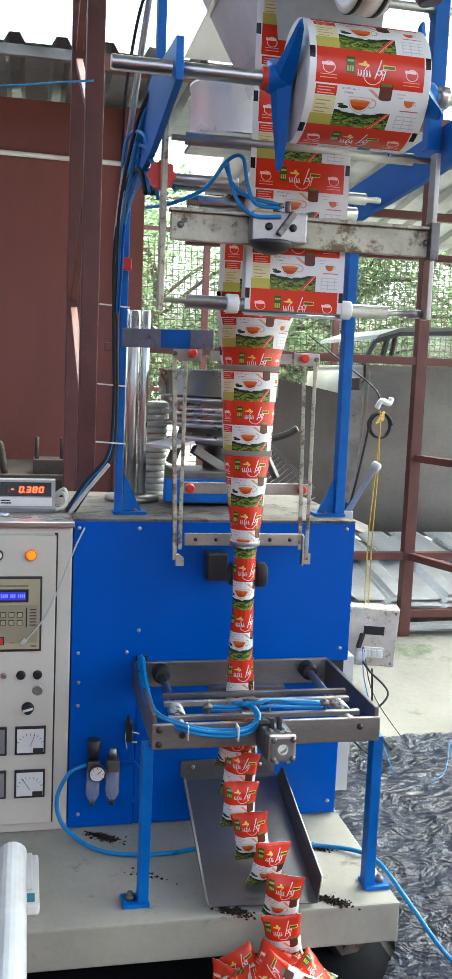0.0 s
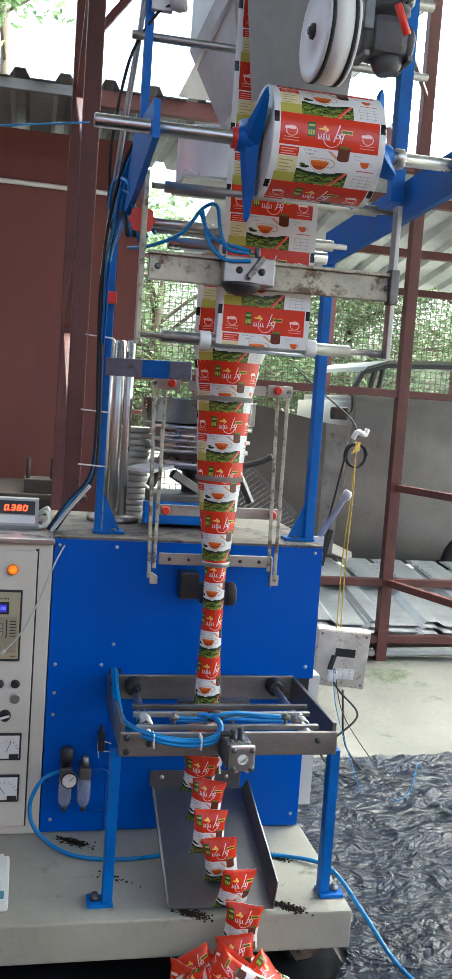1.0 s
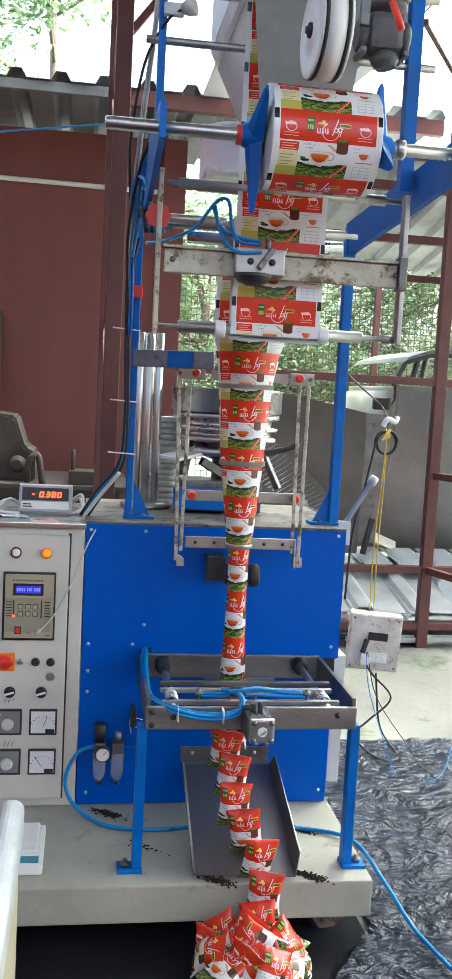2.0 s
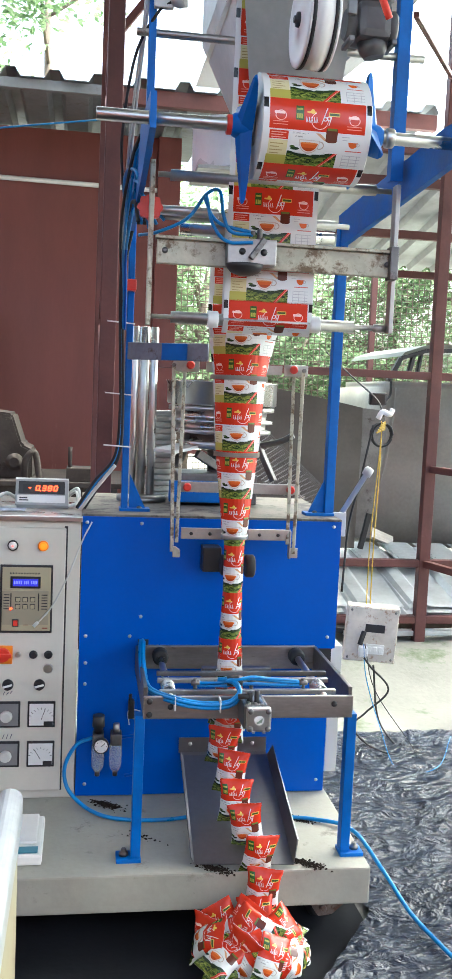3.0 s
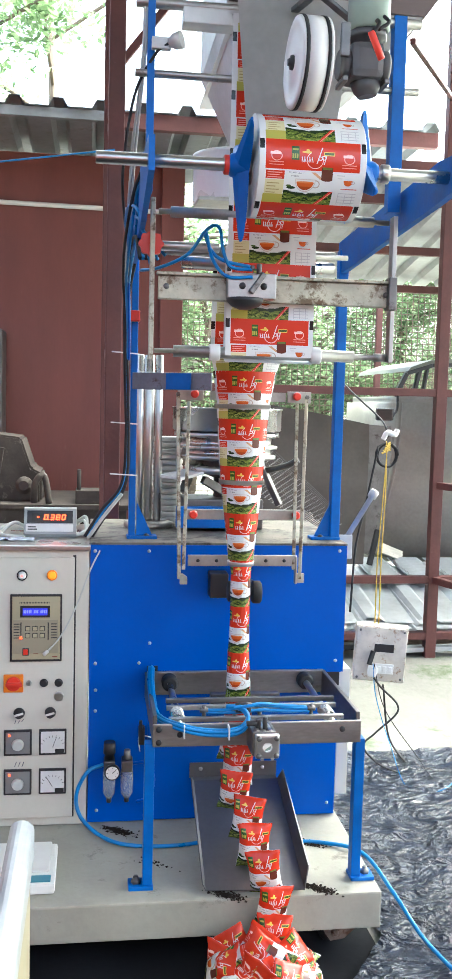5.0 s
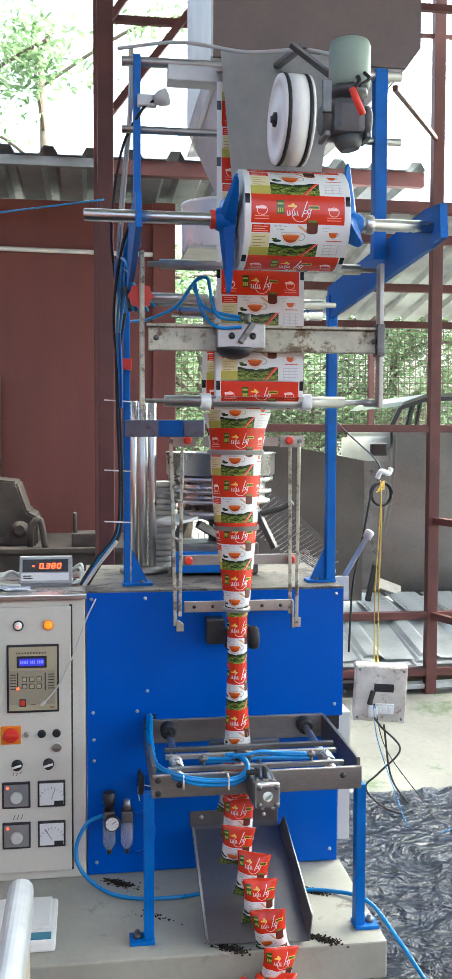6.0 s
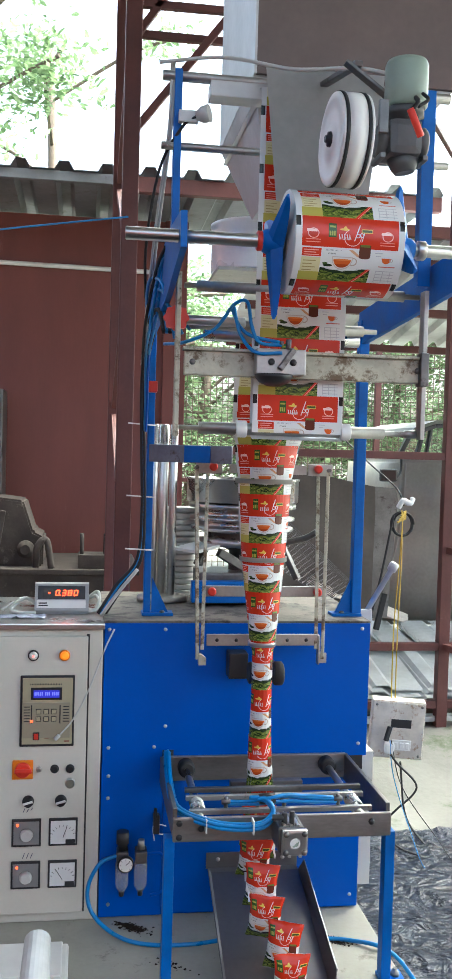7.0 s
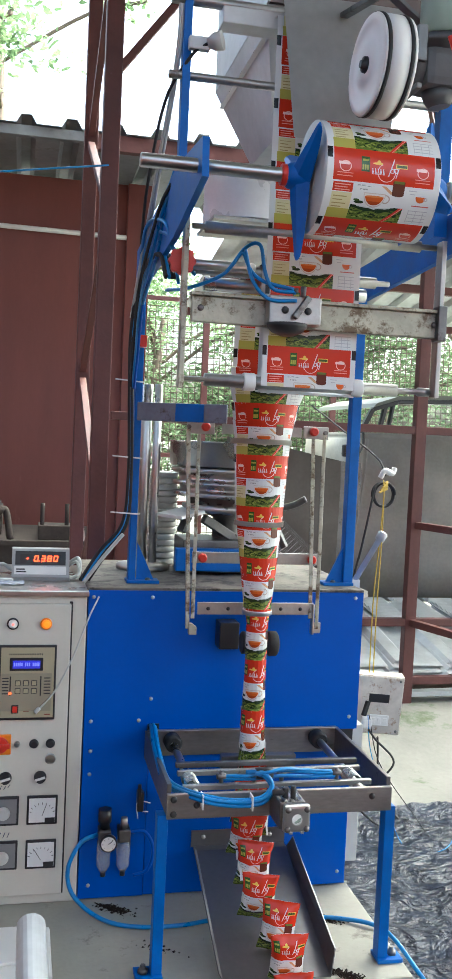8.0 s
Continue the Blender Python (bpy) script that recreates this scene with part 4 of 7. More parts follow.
    for z, w in ((1.597, 0.088), (1.365, 0.071)):
        bm = new_bm()
        k = 40
        for t0, t1 in ((z - 0.007, z + 0.007),):
            inner, outer = [], []
            for i in range(k + 1):
                a = math.pi * (-0.62 + 1.24 * i / k)
                inner.append((w * math.sin(a), -w * math.cos(a)))
            lo = [bm.verts.new((0.463 + p[0], -0.243 + w + p[1], t0)) for p in inner]
            hi = [bm.verts.new((0.463 + p[0], -0.243 + w + p[1], t1)) for p in inner]
            for i in range(k):
                bm.faces.new((lo[i], lo[i + 1], hi[i + 1], hi[i])).smooth = True
            r = bmesh.ops.solidify(bm, geom=bm.faces[:], thickness=-0.0015)
        part("clamp_ring", bm, surface("pale_band", (0.74, 0.72, 0.66), 0.3, 0.0, 0.15, 8, 60, 0.03), M)
    bm = new_bm()
    turned(bm, (0.463, -0.20, 1.105), (0.463, -0.20, 1.120), ((0, 0.038), (0.2, 0.042), (0.8, 0.042), (1, 0.042)), 28)
    part("former_collar", bm, STEEL, M)
    # forming cone seen at the film's edges
    bm = new_bm()
    turned(bm, (0.463, -0.150, 1.70), (0.463, -0.205, 1.11), ((0, 0.076), (1, 0.027)), 32, 0, False)
    part("forming_cone", bm, STEEL, M)
    # drive wheels behind the tube
    bm = new_bm()
    box(bm, 0.385, 0.445, -0.075, -0.006, 0.975, 1.055, 0.004)
    part("drive_housing", bm, BLACK, M)
    bm = new_bm()
    turned(bm, (0.43, -0.16, 1.015), (0.445, -0.16, 1.015), ((0, 0.028), (0.2, 0.033), (0.8, 0.033), (1, 0.028)), 20)
    part("drive_wheel", bm, RUBBER, M, "black rubber film drive wheel")
    bm = new_bm()
    turned(bm, (0.505, -0.17, 1.015), (0.535, -0.17, 1.015), ((0, 0.03), (0.15, 0.036), (0.85, 0.036), (1, 0.03)), 22)
    part("drive_wheel", bm, RUBBER, M)
    bm = new_bm()
    rod(bm, (0.53, -0.165, 1.015), (0.53, -0.006, 1.015), 0.01)
    part("wheel_spindle", bm, STEEL_DARK, M)
    # polished column behind and feeder cup stack
    for x, y, r in ((0.172, 0.40, 0.013), (0.205, 0.42, 0.019), (0.240, 0.40, 0.014)):
        bm = new_bm()
        rod(bm, (x, y, 1.146), (x, y, 1.775), r, 20)
        part("column", bm, STEEL, M, "polished steel column")
    bm = new_bm()
    turned(bm, (0.21, 0.41, 1.146), (0.21, 0.41, 1.17), ((0, 0.09), (0.7, 0.09), (1, 0.06)), 24)
    part("column_foot", bm, STEEL_DULL, M)
    jaw(M)
    hopper(M)


def jaw(M):
    """Sealing jaw frame with guide rods, springs, air cylinder, its legs and the discharge chute."""
    bm = new_bm()
    box(bm, 0.183, 0.792, -0.462, -0.450, 0.626, 0.692, 0.003)
    f = part("jaw_front_plate", bm, STEEL_SCUFFED, M, "dark scuffed steel front plate of the jaw frame")
    screws(f, [(0.20, -0.462, 0.678), (0.20, -0.462, 0.640), (0.26, -0.462, 0.662), (0.735, -0.462, 0.668)], 0.009, "bolt", BLACK)
    bm = new_bm()
    box(bm, 0.19, 0.785, -0.022, -0.008, 0.640, 0.718, 0.003)
    part("jaw_back_plate", bm, STEEL_SCUFFED, M)
    for x in (0.189, 0.785):
        bm = new_bm()
        box(bm, x - 0.006, x + 0.006, -0.450, -0.008, 0.632, 0.715, 0.002)
        part("jaw_side_plate", bm, STEEL_DARK, M)
    for x in (0.262, 0.715):
        bm = new_bm()
        rod(bm, (x, -0.45, 0.675), (x, -0.01, 0.690), 0.011)
        g = part("guide_rod", bm, STEEL, M)
        bm = new_bm()
        pts = []
        for i in range(96):
            a = i * 2 * math.pi / 12
            pts.append((x + 0.018 * math.cos(a), -0.385 + 0.075 * i / 96, 0.680 + 0.018 * math.sin(a)))
        pipe(bm, pts, 0.0028, 6, 1, 0, False)
        part("spring", bm, STEEL, g)
        bm = new_bm()
        turned(bm, (x, -0.03, 0.69), (x, -0.075, 0.69), ((0, 0.026), (0.8, 0.026), (1, 0.02)), 18)
        part("bush", bm, RUBBER, g)
    for y, h in ((-0.285, 0.712), (-0.315, 0.700), (-0.405, 0.694)):
        bm = new_bm()
        box(bm, 0.232, 0.752, y - 0.008, y + 0.008, h - 0.014, h, 0.002)
        part("jaw_bar", bm, STEEL_DARK if y > -0.3 else STEEL_DULL, M)
    bm = new_bm()
    box(bm, 0.38, 0.60, -0.20, -0.17, 0.655, 0.695, 0.002)
    part("rear_jaw", bm, STEEL_DARK, M)
    for x in (0.335, 0.425, 0.50, 0.655):
        bm = new_bm()
        rod(bm, (x, -0.40, 0.695), (x, -0.40, 0.725), 0.006, 10)
        rod(bm, (x - 0.012, -0.40, 0.712), (x + 0.012, -0.40, 0.712), 0.008, 10)
        part("fitting", bm, STEEL_DARK, M)
    # air cylinder hung on the front plate
    bm = new_bm()
    box(bm, 0.452, 0.520, -0.562, -0.462, 0.630, 0.700, 0.006)
    cyl = part("air_cylinder", bm, STEEL_DARK, M, "square ribbed aluminium air cylinder")
    for x in (0.468, 0.486, 0.504):
        bm = new_bm()
        box(bm, x - 0.004, x + 0.004, -0.56, -0.464, 0.700, 0.704, 0.001)
        part("rib", bm, STEEL, cyl)
    bm = new_bm()
    box(bm, 0.458, 0.527, -0.582, -0.562, 0.629, 0.698, 0.007)
    for x in (0.478, 0.507):
        box(bm, x - 0.004, x + 0.004, -0.583, -0.570, 0.626, 0.632, 0.001)
    part("end_cap", bm, STEEL, cyl, "bright machined end cap")
    screws(cyl, [(0.468, -0.582, 0.688), (0.517, -0.582, 0.688), (0.468, -0.582, 0.639), (0.517, -0.582, 0.639)], 0.008, "bolt", STEEL_DARK)
    bm = new_bm()
    turned(bm, (0.492, -0.582, 0.663), (0.492, -0.5835, 0.663), ((0, 0.0135), (1, 0.0135)), 20)
    part("round_sticker", bm, WHITE, cyl, "round white and green sticker")
    bm = new_bm()
    prism(bm, [(0.484, 0.657), (0.502, 0.670), (0.499, 0.658), (0.488, 0.654)], "y", -0.5855, -0.5835)
    part("sticker_mark", bm, GREENGREY, cyl)
    bm = new_bm()
    rod(bm, (0.472, -0.535, 0.700), (0.472, -0.535, 0.728), 0.008, 12)
    rod(bm, (0.490, -0.545, 0.700), (0.490, -0.545, 0.736), 0.007, 12)
    rod(bm, (0.440, -0.53, 0.714), (0.470, -0.535, 0.716), 0.008, 12)
    part("fitting", bm, BLACK, cyl)
    # legs
    for x, s in ((0.176, -1), (0.796, 1)):
        bm = new_bm()
        box(bm, x - 0.014, x + 0.014, -0.448, -0.41, 0.21, 0.632, 0.002)
        leg = part("leg", bm, BLUE_OLD, M)
        bm = new_bm()
        box(bm, *sorted((x - s * 0.016, x + s * 0.055)), -0.46, -0.40, 0.20, 0.211, 0.002)
        ft = part("foot", bm, BLUE_OLD, leg)
        bm = new_bm()
        xx = x + s * 0.033
        turned(bm, (xx, -0.43, 0.211), (xx, -0.43, 0.232), ((0, 0.014), (0.5, 0.013), (0.55, 0.008), (1, 0.007)), 6)
        part("bolt", bm, STEEL_DARK, leg)
    # chute
    bm = new_bm()
    t = 0.003
    v = [(0.348, -0.05, 0.353), (0.632, -0.05, 0.353), (0.628, -0.515, 0.210), (0.340, -0.495, 0.210)]
    low = [bm.verts.new(p) for p in v]
    bm.faces.new(low)
    up = [bm.verts.new(p) for p in ((0.650, -0.055, 0.388), (0.640, -0.505, 0.280))]
    bm.faces.new((low[1], up[0], up[1], low[2]))
    lf = [bm.verts.new(p) for p in ((0.338, -0.05, 0.366), (0.331, -0.485, 0.226))]
    bm.faces.new((low[0], low[3], lf[1], lf[0]))
    bmesh.ops.recalc_face_normals(bm, faces=bm.faces[:])
    bmesh.ops.solidify(bm, geom=bm.faces[:], thickness=t)
    chute = part("chute", bm, SHEET, M, "bent stainless sheet discharge chute")
    bm = new_bm()
    box(bm, 0.338, 0.634, -0.0135, -0.010, 0.350, 0.402, 0.001)
    box(bm, 0.346, 0.632, -0.052, -0.0135, 0.350, 0.3535, 0.001)
    part("chute_flange", bm, SHEET, chute)
    screws(chute, [(0.375, -0.016, 0.382), (0.585, -0.016, 0.382)], 0.007)


def hopper(M):
    """Feed hopper with its front guard, belt pulley and motor, above the film roll."""
    bm = new_bm()
    prism(bm, [(0.346, 2.665), (0.885, 2.665), (0.925, 2.72), (0.925, 3.5), (0.346, 3.5)], "y", -0.50, 0.14)
    part("hopper", bm, BROWN, M, "dull brown painted feed hopper")
    bm = new_bm()
    box(bm, 0.340, 0.346, -0.50, 0.14, 2.665, 3.5)
    part("hopper_side", bm, GREYSHEET, M)
    bm = new_bm()
    lo = [(0.42, -0.30, 2.40), (0.60, -0.30, 2.40), (0.60, -0.05, 2.40), (0.42, -0.05, 2.40)]
    hi = [(0.341, -0.49, 2.664), (0.88, -0.49, 2.664), (0.88, 0.14, 2.664), (0.341, 0.14, 2.664)]
    R = [[bm.verts.new(p) for p in q] for q in (lo, hi)]
    for i in range(4):
        bm.faces.new((R[0][i], R[0][(i + 1) % 4], R[1][(i + 1) % 4], R[1][i]))
    bm.faces.new(R[0][::-1])
    bm.faces.new(R[1])
    bmesh.ops.recalc_face_normals(bm, faces=bm.faces[:])
    part("hopper_funnel", bm, GREYSHEET, M, "grey sheet-metal hopper funnel")
    # round steel dosing drum under the hopper, on its plate
    bm = new_bm()
    turned(bm, (0.463, 0.165, 2.272), (0.463, 0.165, 2.430), ((0, 0.137), (0.02, 0.138), (0.93, 0.138), (0.94, 0.142), (1, 0.142), (1, 0.10)), 48)
    drum = part("dosing_drum", bm, DRUM, M, "bright stainless dosing drum")
    bm = new_bm()
    box(bm, 0.33, 0.60, 0.03, 0.30, 2.258, 2.270, 0.002)
    part("drum_plate", bm, STEEL_DULL, drum)
    # front guard sheet
    bm = new_bm()
    v = [bm.verts.new(p) for p in ((0.352, -0.60, 2.645), (0.66, -0.60, 2.645), (0.60, -0.68, 2.29), (0.372, -0.68, 2.29))]
    bm.faces.new(v)
    bmesh.ops.solidify(bm, geom=bm.faces[:], thickness=0.003)
    part("guard_sheet", bm, GREYSHEET, M, "plain grey sheet-metal guard")
    # belt pulley with two black belts
    c = Vector((0.455, -1.0, 2.338))
    d = Vector((0.9992, 0.04, 0.0)).normalized()
    bm = new_bm()
    turned(bm, c - d * 0.034, c + d * 0.034, ((0, 0.008), (0.0, 0.030), (0.03, 0.032), (0.03, 0.076), (0.0, 0.079), (0.02, 0.093), (0.08, 0.095), (0.09, 0.091), (0.19, 0.091), (0.20, 0.095), (0.76, 0.095), (0.77, 0.091), (0.87, 0.091), (0.88, 0.095), (0.97, 0.094), (1, 0.08), (1, 0.008)), 56)
    pl = part("pulley", bm, WHITE, M, "white grooved belt pulley")
    for f in (0.14, 0.82):
        bm = new_bm()
        q = c - d * 0.034 + d * 0.068 * f
        turned(bm, q - d * 0.0036, q + d * 0.0036, ((0, 0.089), (0.0, 0.0962), (1, 0.0962), (1, 0.089)), 56)
        part("belt", bm, RUBBER, pl, "black drive belt")
    bm = new_bm()
    turned(bm, c - d * 0.046, c - d * 0.029, ((0, 0.007), (0.3, 0.009), (0.35, 0.015), (1, 0.017)), 14)
    part("hub", bm, BLACK, pl)
    # motor: gearbox, can, mounting
    bm = new_bm()
    box(bm, 0.555, 0.632, -0.985, -0.895, 2.325, 2.405, 0.018)
    turned(bm, (0.535, -0.94, 2.362), (0.650, -0.94, 2.362), ((0, 0.030), (0.06, 0.036), (0.2, 0.036), (0.24, 0.026), (0.78, 0.026), (0.8, 0.036), (0.95, 0.036), (1, 0.030)), 22)
    gb = part("gearbox", bm, MOTOR, M, "dark grey cast gearbox")
    bm = new_bm()
    turned(bm, (0.598, -0.945, 2.400), (0.598, -0.945, 2.432), ((0, 0.034), (0.5, 0.036), (0.55, 0.046), (1, 0.046)), 8)
    part("gearbox_flange", bm, MOTOR, gb)
    bm = new_bm()
    turned(bm, (0.600, -0.94, 2.330), (0.605, -0.94, 2.298), ((0, 0.036), (0.6, 0.030), (1, 0.022)), 16)
    part("gearbox_sump", bm, MOTOR, gb)
    for x in (0.545, 0.64):
        bm = new_bm()
        box(bm, x - 0.006, x + 0.006, -0.975, -0.905, 2.318, 2.330, 0.003)
        part("gearbox_foot", bm, STEEL_DARK, gb)
    bm = new_bm()
    turned(bm, (0.600, -0.95, 2.432), (0.600, -0.95, 2.533), ((0, 0.042), (0.06, 0.047), (0.9, 0.047), (1, 0.043)), 28)
    part("motor_can", bm, GREENGREY, M, "grey-green painted motor can")
    bm = new_bm()
    pipe(bm, ((0.605, -1.0, 2.44), (0.60, -1.03, 2.42), (0.585, -1.03, 2.40)), 0.005)
    pipe(bm, ((0.62, -1.0, 2.45), (0.625, -1.02, 2.43), (0.60, -1.03, 2.41)), 0.004)
    part("lead", bm, RUBBER, M)
    bm = new_bm()
    rod(bm, (0.583, -1.03, 2.405), (0.612, -1.02, 2.352), 0.008, 10)
    part("lever", bm, REDP, M, "red-gripped lever")
    bm = new_bm()
    bar(bm, (0.47, -0.92, 2.535), (0.58, -0.92, 2.46), 0.025, 0.008, 0.002)
    part("motor_strap", bm, STEEL_DARK, M)
    bm = new_bm()
    bar(bm, (0.535, -1.0, 2.43), (0.535, -1.0, 2.36), 0.012, 0.02, 0.002)
    part("motor_bracket", bm, STEEL_DARK, M)
    bm = new_bm()
    bar(bm, (0.60, -0.88, 2.40), (0.66, -0.52, 2.47), 0.03, 0.02, 0.002)
    bar(bm, (0.50, -0.92, 2.535), (0.50, -0.53, 2.625), 0.02, 0.012, 0.002)
    part("motor_arm", bm, STEEL_DARK, M)
    bm = new_bm()
    pipe(bm, ((0.09, -0.55, 2.65), (0.25, -0.60, 2.655), (0.40, -0.70, 2.60), (0.50, -0.88, 2.54), (0.56, -0.94, 2.51)), 0.005)
    part("grey_cable", bm, LIGHTGREY, M)
    bm = new_bm()
    box(bm, 0.14, 0.19, -0.575, -0.555, 2.50, 2.53, 0.003)
    turned(bm, (0.185, -0.575, 2.515), (0.215, -0.59, 2.52), ((0, 0.012), (0.4, 0.02), (1, 0.022)), 16)
    part("valve", bm, GREYSHEET, M)


# ---------- film ----------
PITCH, HALF = 0.1445, 0.117
COLS = [-HALF + 2 * HALF * i / 20 for i in range(21)]
ROWS_PER = 3
MID_X = 0.463
# the web's middle line in y and z: from under the hopper, down to the lower guide roller, up to the rear roller, over it and down the former
LINE = [(0.02, 2.604), (-0.55, 2.604), (-0.576, 2.598), (-0.586, 2.575), (-0.586, 1.740), (-0.580, 1.725), (-0.566, 1.7205), (-0.552, 1.726), (-0.547, 1.742), (-0.547, 2.008), (-0.535, 2.026), (-0.318, 2.026), (-0.305, 2.028), (-0.290, 2.027), (-0.281, 2.009), (-0.262, 1.80), (-0.243, 1.70), (-0.240, 1.60), (-0.240, 0.600)]
LENGTHS = [0.0]
for (ya, za), (yb, zb) in zip(LINE, LINE[1:]):
    LENGTHS.append(LENGTHS[-1] + math.hypot(yb - ya, zb - za))
TOTAL = LENGTHS[-1]
WIDTHS = [(0.60, 0.041), (0.727, 0.0365), (0.80, 0.034), (0.93, 0.030), (1.09, 0.031), (1.138, 0.040), (1.379, 0.0665), (1.61, 0.083), (1.70, 0.0985), (1.77, 0.112)]


def radius_at(z):
    """Radius of the web's round at height z, from half the width that it shows."""
    w = WIDTHS[-1][1]
    for (za, wa), (zb, wb) in zip(WIDTHS, WIDTHS[1:]):
        if z <= zb:
            f = max(0, (z - za) / (zb - za))
            w = wa + (wb - wa) * f
            break
    if w <= HALF / (math.pi / 2):
        return w
    lo, hi = 0.05, 3.0
    for _ in range(40):
        mid = (lo + hi) / 2
        if mid * math.sin(min(HALF / mid, math.pi / 2)) < w:
            lo = mid
        else:
            hi = mid
    return hi


def web_point(d, s):
    """The web's point d metres along its line and s metres from its middle."""
    if d >= TOTAL:
        p, q = string_at((d - TOTAL) / PITCH + 0.55)
        return p + q @ Vector((max(-0.03, min(0.03, s * 0.3)), 0.0, 0.0))
    i = 0
    while i < len(LENGTHS) - 2 and LENGTHS[i + 1] < d:
        i += 1
    f = (d - LENGTHS[i]) / (LENGTHS[i + 1] - LENGTHS[i])
    y = LINE[i][0] + (LINE[i + 1][0] - LINE[i][0]) * f
    z = LINE[i][1] + (LINE[i + 1][1] - LINE[i][1]) * f
    if i < 14 or z > 1.80:
        return Vector((MID_X, y, z)) + Vector((s, 0, 0))
    r = radius_at(z)
    a = s / r
    tuck = 0.0
    if abs(a) > 2.9:
        tuck = 0.004 + 0.004 * (s > 0)
        a = math.copysign(2.9 + (abs(a) - 2.9) * 0.3, a)
    flat = max(0.0, min(1.0, (0.82 - z) / 0.15))
    dep = 1 - 0.75 * flat
    return Vector((MID_X + (r - tuck) * math.sin(a), y + r * dep - (r - tuck) * dep * math.cos(a), z))


STRING = [(0.462, -0.242, 0.580), (0.456, -0.252, 0.525), (0.452, -0.270, 0.455), (0.462, -0.315, 0.385), (0.486, -0.385, 0.325), (0.508, -0.465, 0.290), (0.522, -0.550, 0.235), (0.520, -0.590, 0.150), (0.508, -0.625, 0.085), (0.495, -0.70, 0.055), (0.475, -0.78, 0.04)]
TILTS = [0, 4, 8, 10, 12, 8, 6, 10, 50, 70, 75]
GAP = 0.84


def string_at(k):
    """Place and turn on the way of the sachet string, k sachets below the jaws."""
    k = max(0.0, k * GAP * 1.18)
    i = min(int(k), len(STRING) - 2)
    f = min(1.0, k - i)
    p = Vector(STRING[i]).lerp(Vector(STRING[i + 1]), f)
    tilt = TILTS[i] + (TILTS[i + 1] - TILTS[i]) * f
    return p, Euler((radians(-tilt), 0, radians(-4))).to_quaternion()


PULLS = [(0.0, 0.36), (0.35, 0.66), (0.7, 0.91), (0.92, 1.0), (1.6, 1.0), (2.8, 1.2), (3.05, 1.3), (3.3, 1.50), (3.6, 1.84), (3.85, 2.0), (5.72, 2.0), (5.92, 2.14), (6.2, 2.50), (6.5, 2.86), (6.72, 3.0), (8.0, 3.0)]


def web_pose(d, s):
    e = 0.002
    p = web_point(d, s)
    across = web_point(d, s + e) - web_point(d, s - e)
    along = web_point(d + e, s) - web_point(d - e, s)
    if across.length < 1e-6:
        across = Vector((1, 0, 0))
    if along.length < 1e-6:
        along = Vector((0, 0, -1))
    x = across.normalized()
    z = -(along - x * along.dot(x)).normalized()
    y = z.cross(x)
    m = Matrix((x, y, z)).transposed().to_4x4()
    m.translation = p
    return m


# where the top of a label lies along the web when the film rests
LABEL_AT = LENGTHS[4] - (1.828 - 1.740)


def film_web():
    """The web in small rigid pieces; returns the pieces with their place along and across it."""
    web = thing("film_web", "printed red, white and green laminate film running over the former", "packaging film", (MID_X, -0.24, 0.66))
    h = PITCH / ROWS_PER
    meshes = {}
    strips = list(enumerate(zip(COLS, COLS[1:])))
    whole = [(-1, (-HALF, HALF))]
    for r in range(ROWS_PER):
        for c, (s0, s1) in strips + whole:
            bm = new_bm()
            uv = bm.loops.layers.uv.new("UVMap")
            w = (s1 - s0) / 2 + 0.0006
            vs = [bm.verts.new(p) for p in ((-w, 0, -h / 2 - 0.0004), (w, 0, -h / 2 - 0.0004), (w, 0, h / 2 + 0.0004), (-w, 0, h / 2 + 0.0004))]
            f = bm.faces.new(vs)
            va, vb = r / ROWS_PER + 0.001, (r + 1) / ROWS_PER - 0.001
            for lp, q in zip(f.loops, ((s0, vb), (s1, vb), (s1, va), (s0, va))):
                lp[uv].uv = (q[0] + 0.5, q[1])
            back = [bm.verts.new(v.co + Vector((0, 0.0006, 0))) for v in vs]
            f2 = bm.faces.new(back[::-1])
            for lp in f2.loops:
                lp[uv].uv = (0.5 - 0.11, 0.7)
            meshes[r, c] = finish(bpy.data.meshes.new("film_piece"), bm, FILM)
    pieces = []
    last = int((TOTAL - LABEL_AT) / PITCH) + 1
    k0 = -int(LABEL_AT / PITCH) - 2
    inv = placed(web).inverted()
    for k in range(k0, last + 1):
        for r in range(ROWS_PER):
            d = LABEL_AT + k * PITCH + (r + 0.5) * h

            if d > TOTAL + 1.8 * PITCH:
                continue
            # the web stays flat up to the former: one piece across it
            for c, (s0, s1) in whole if d + PITCH + h < LENGTHS[15] else strips:
                ob = new("film_piece", meshes[r, c])
                ob.parent = web
                ob.matrix_parent_inverse = inv
                pieces.append((ob, d, (s0 + s1) / 2))
    return pieces


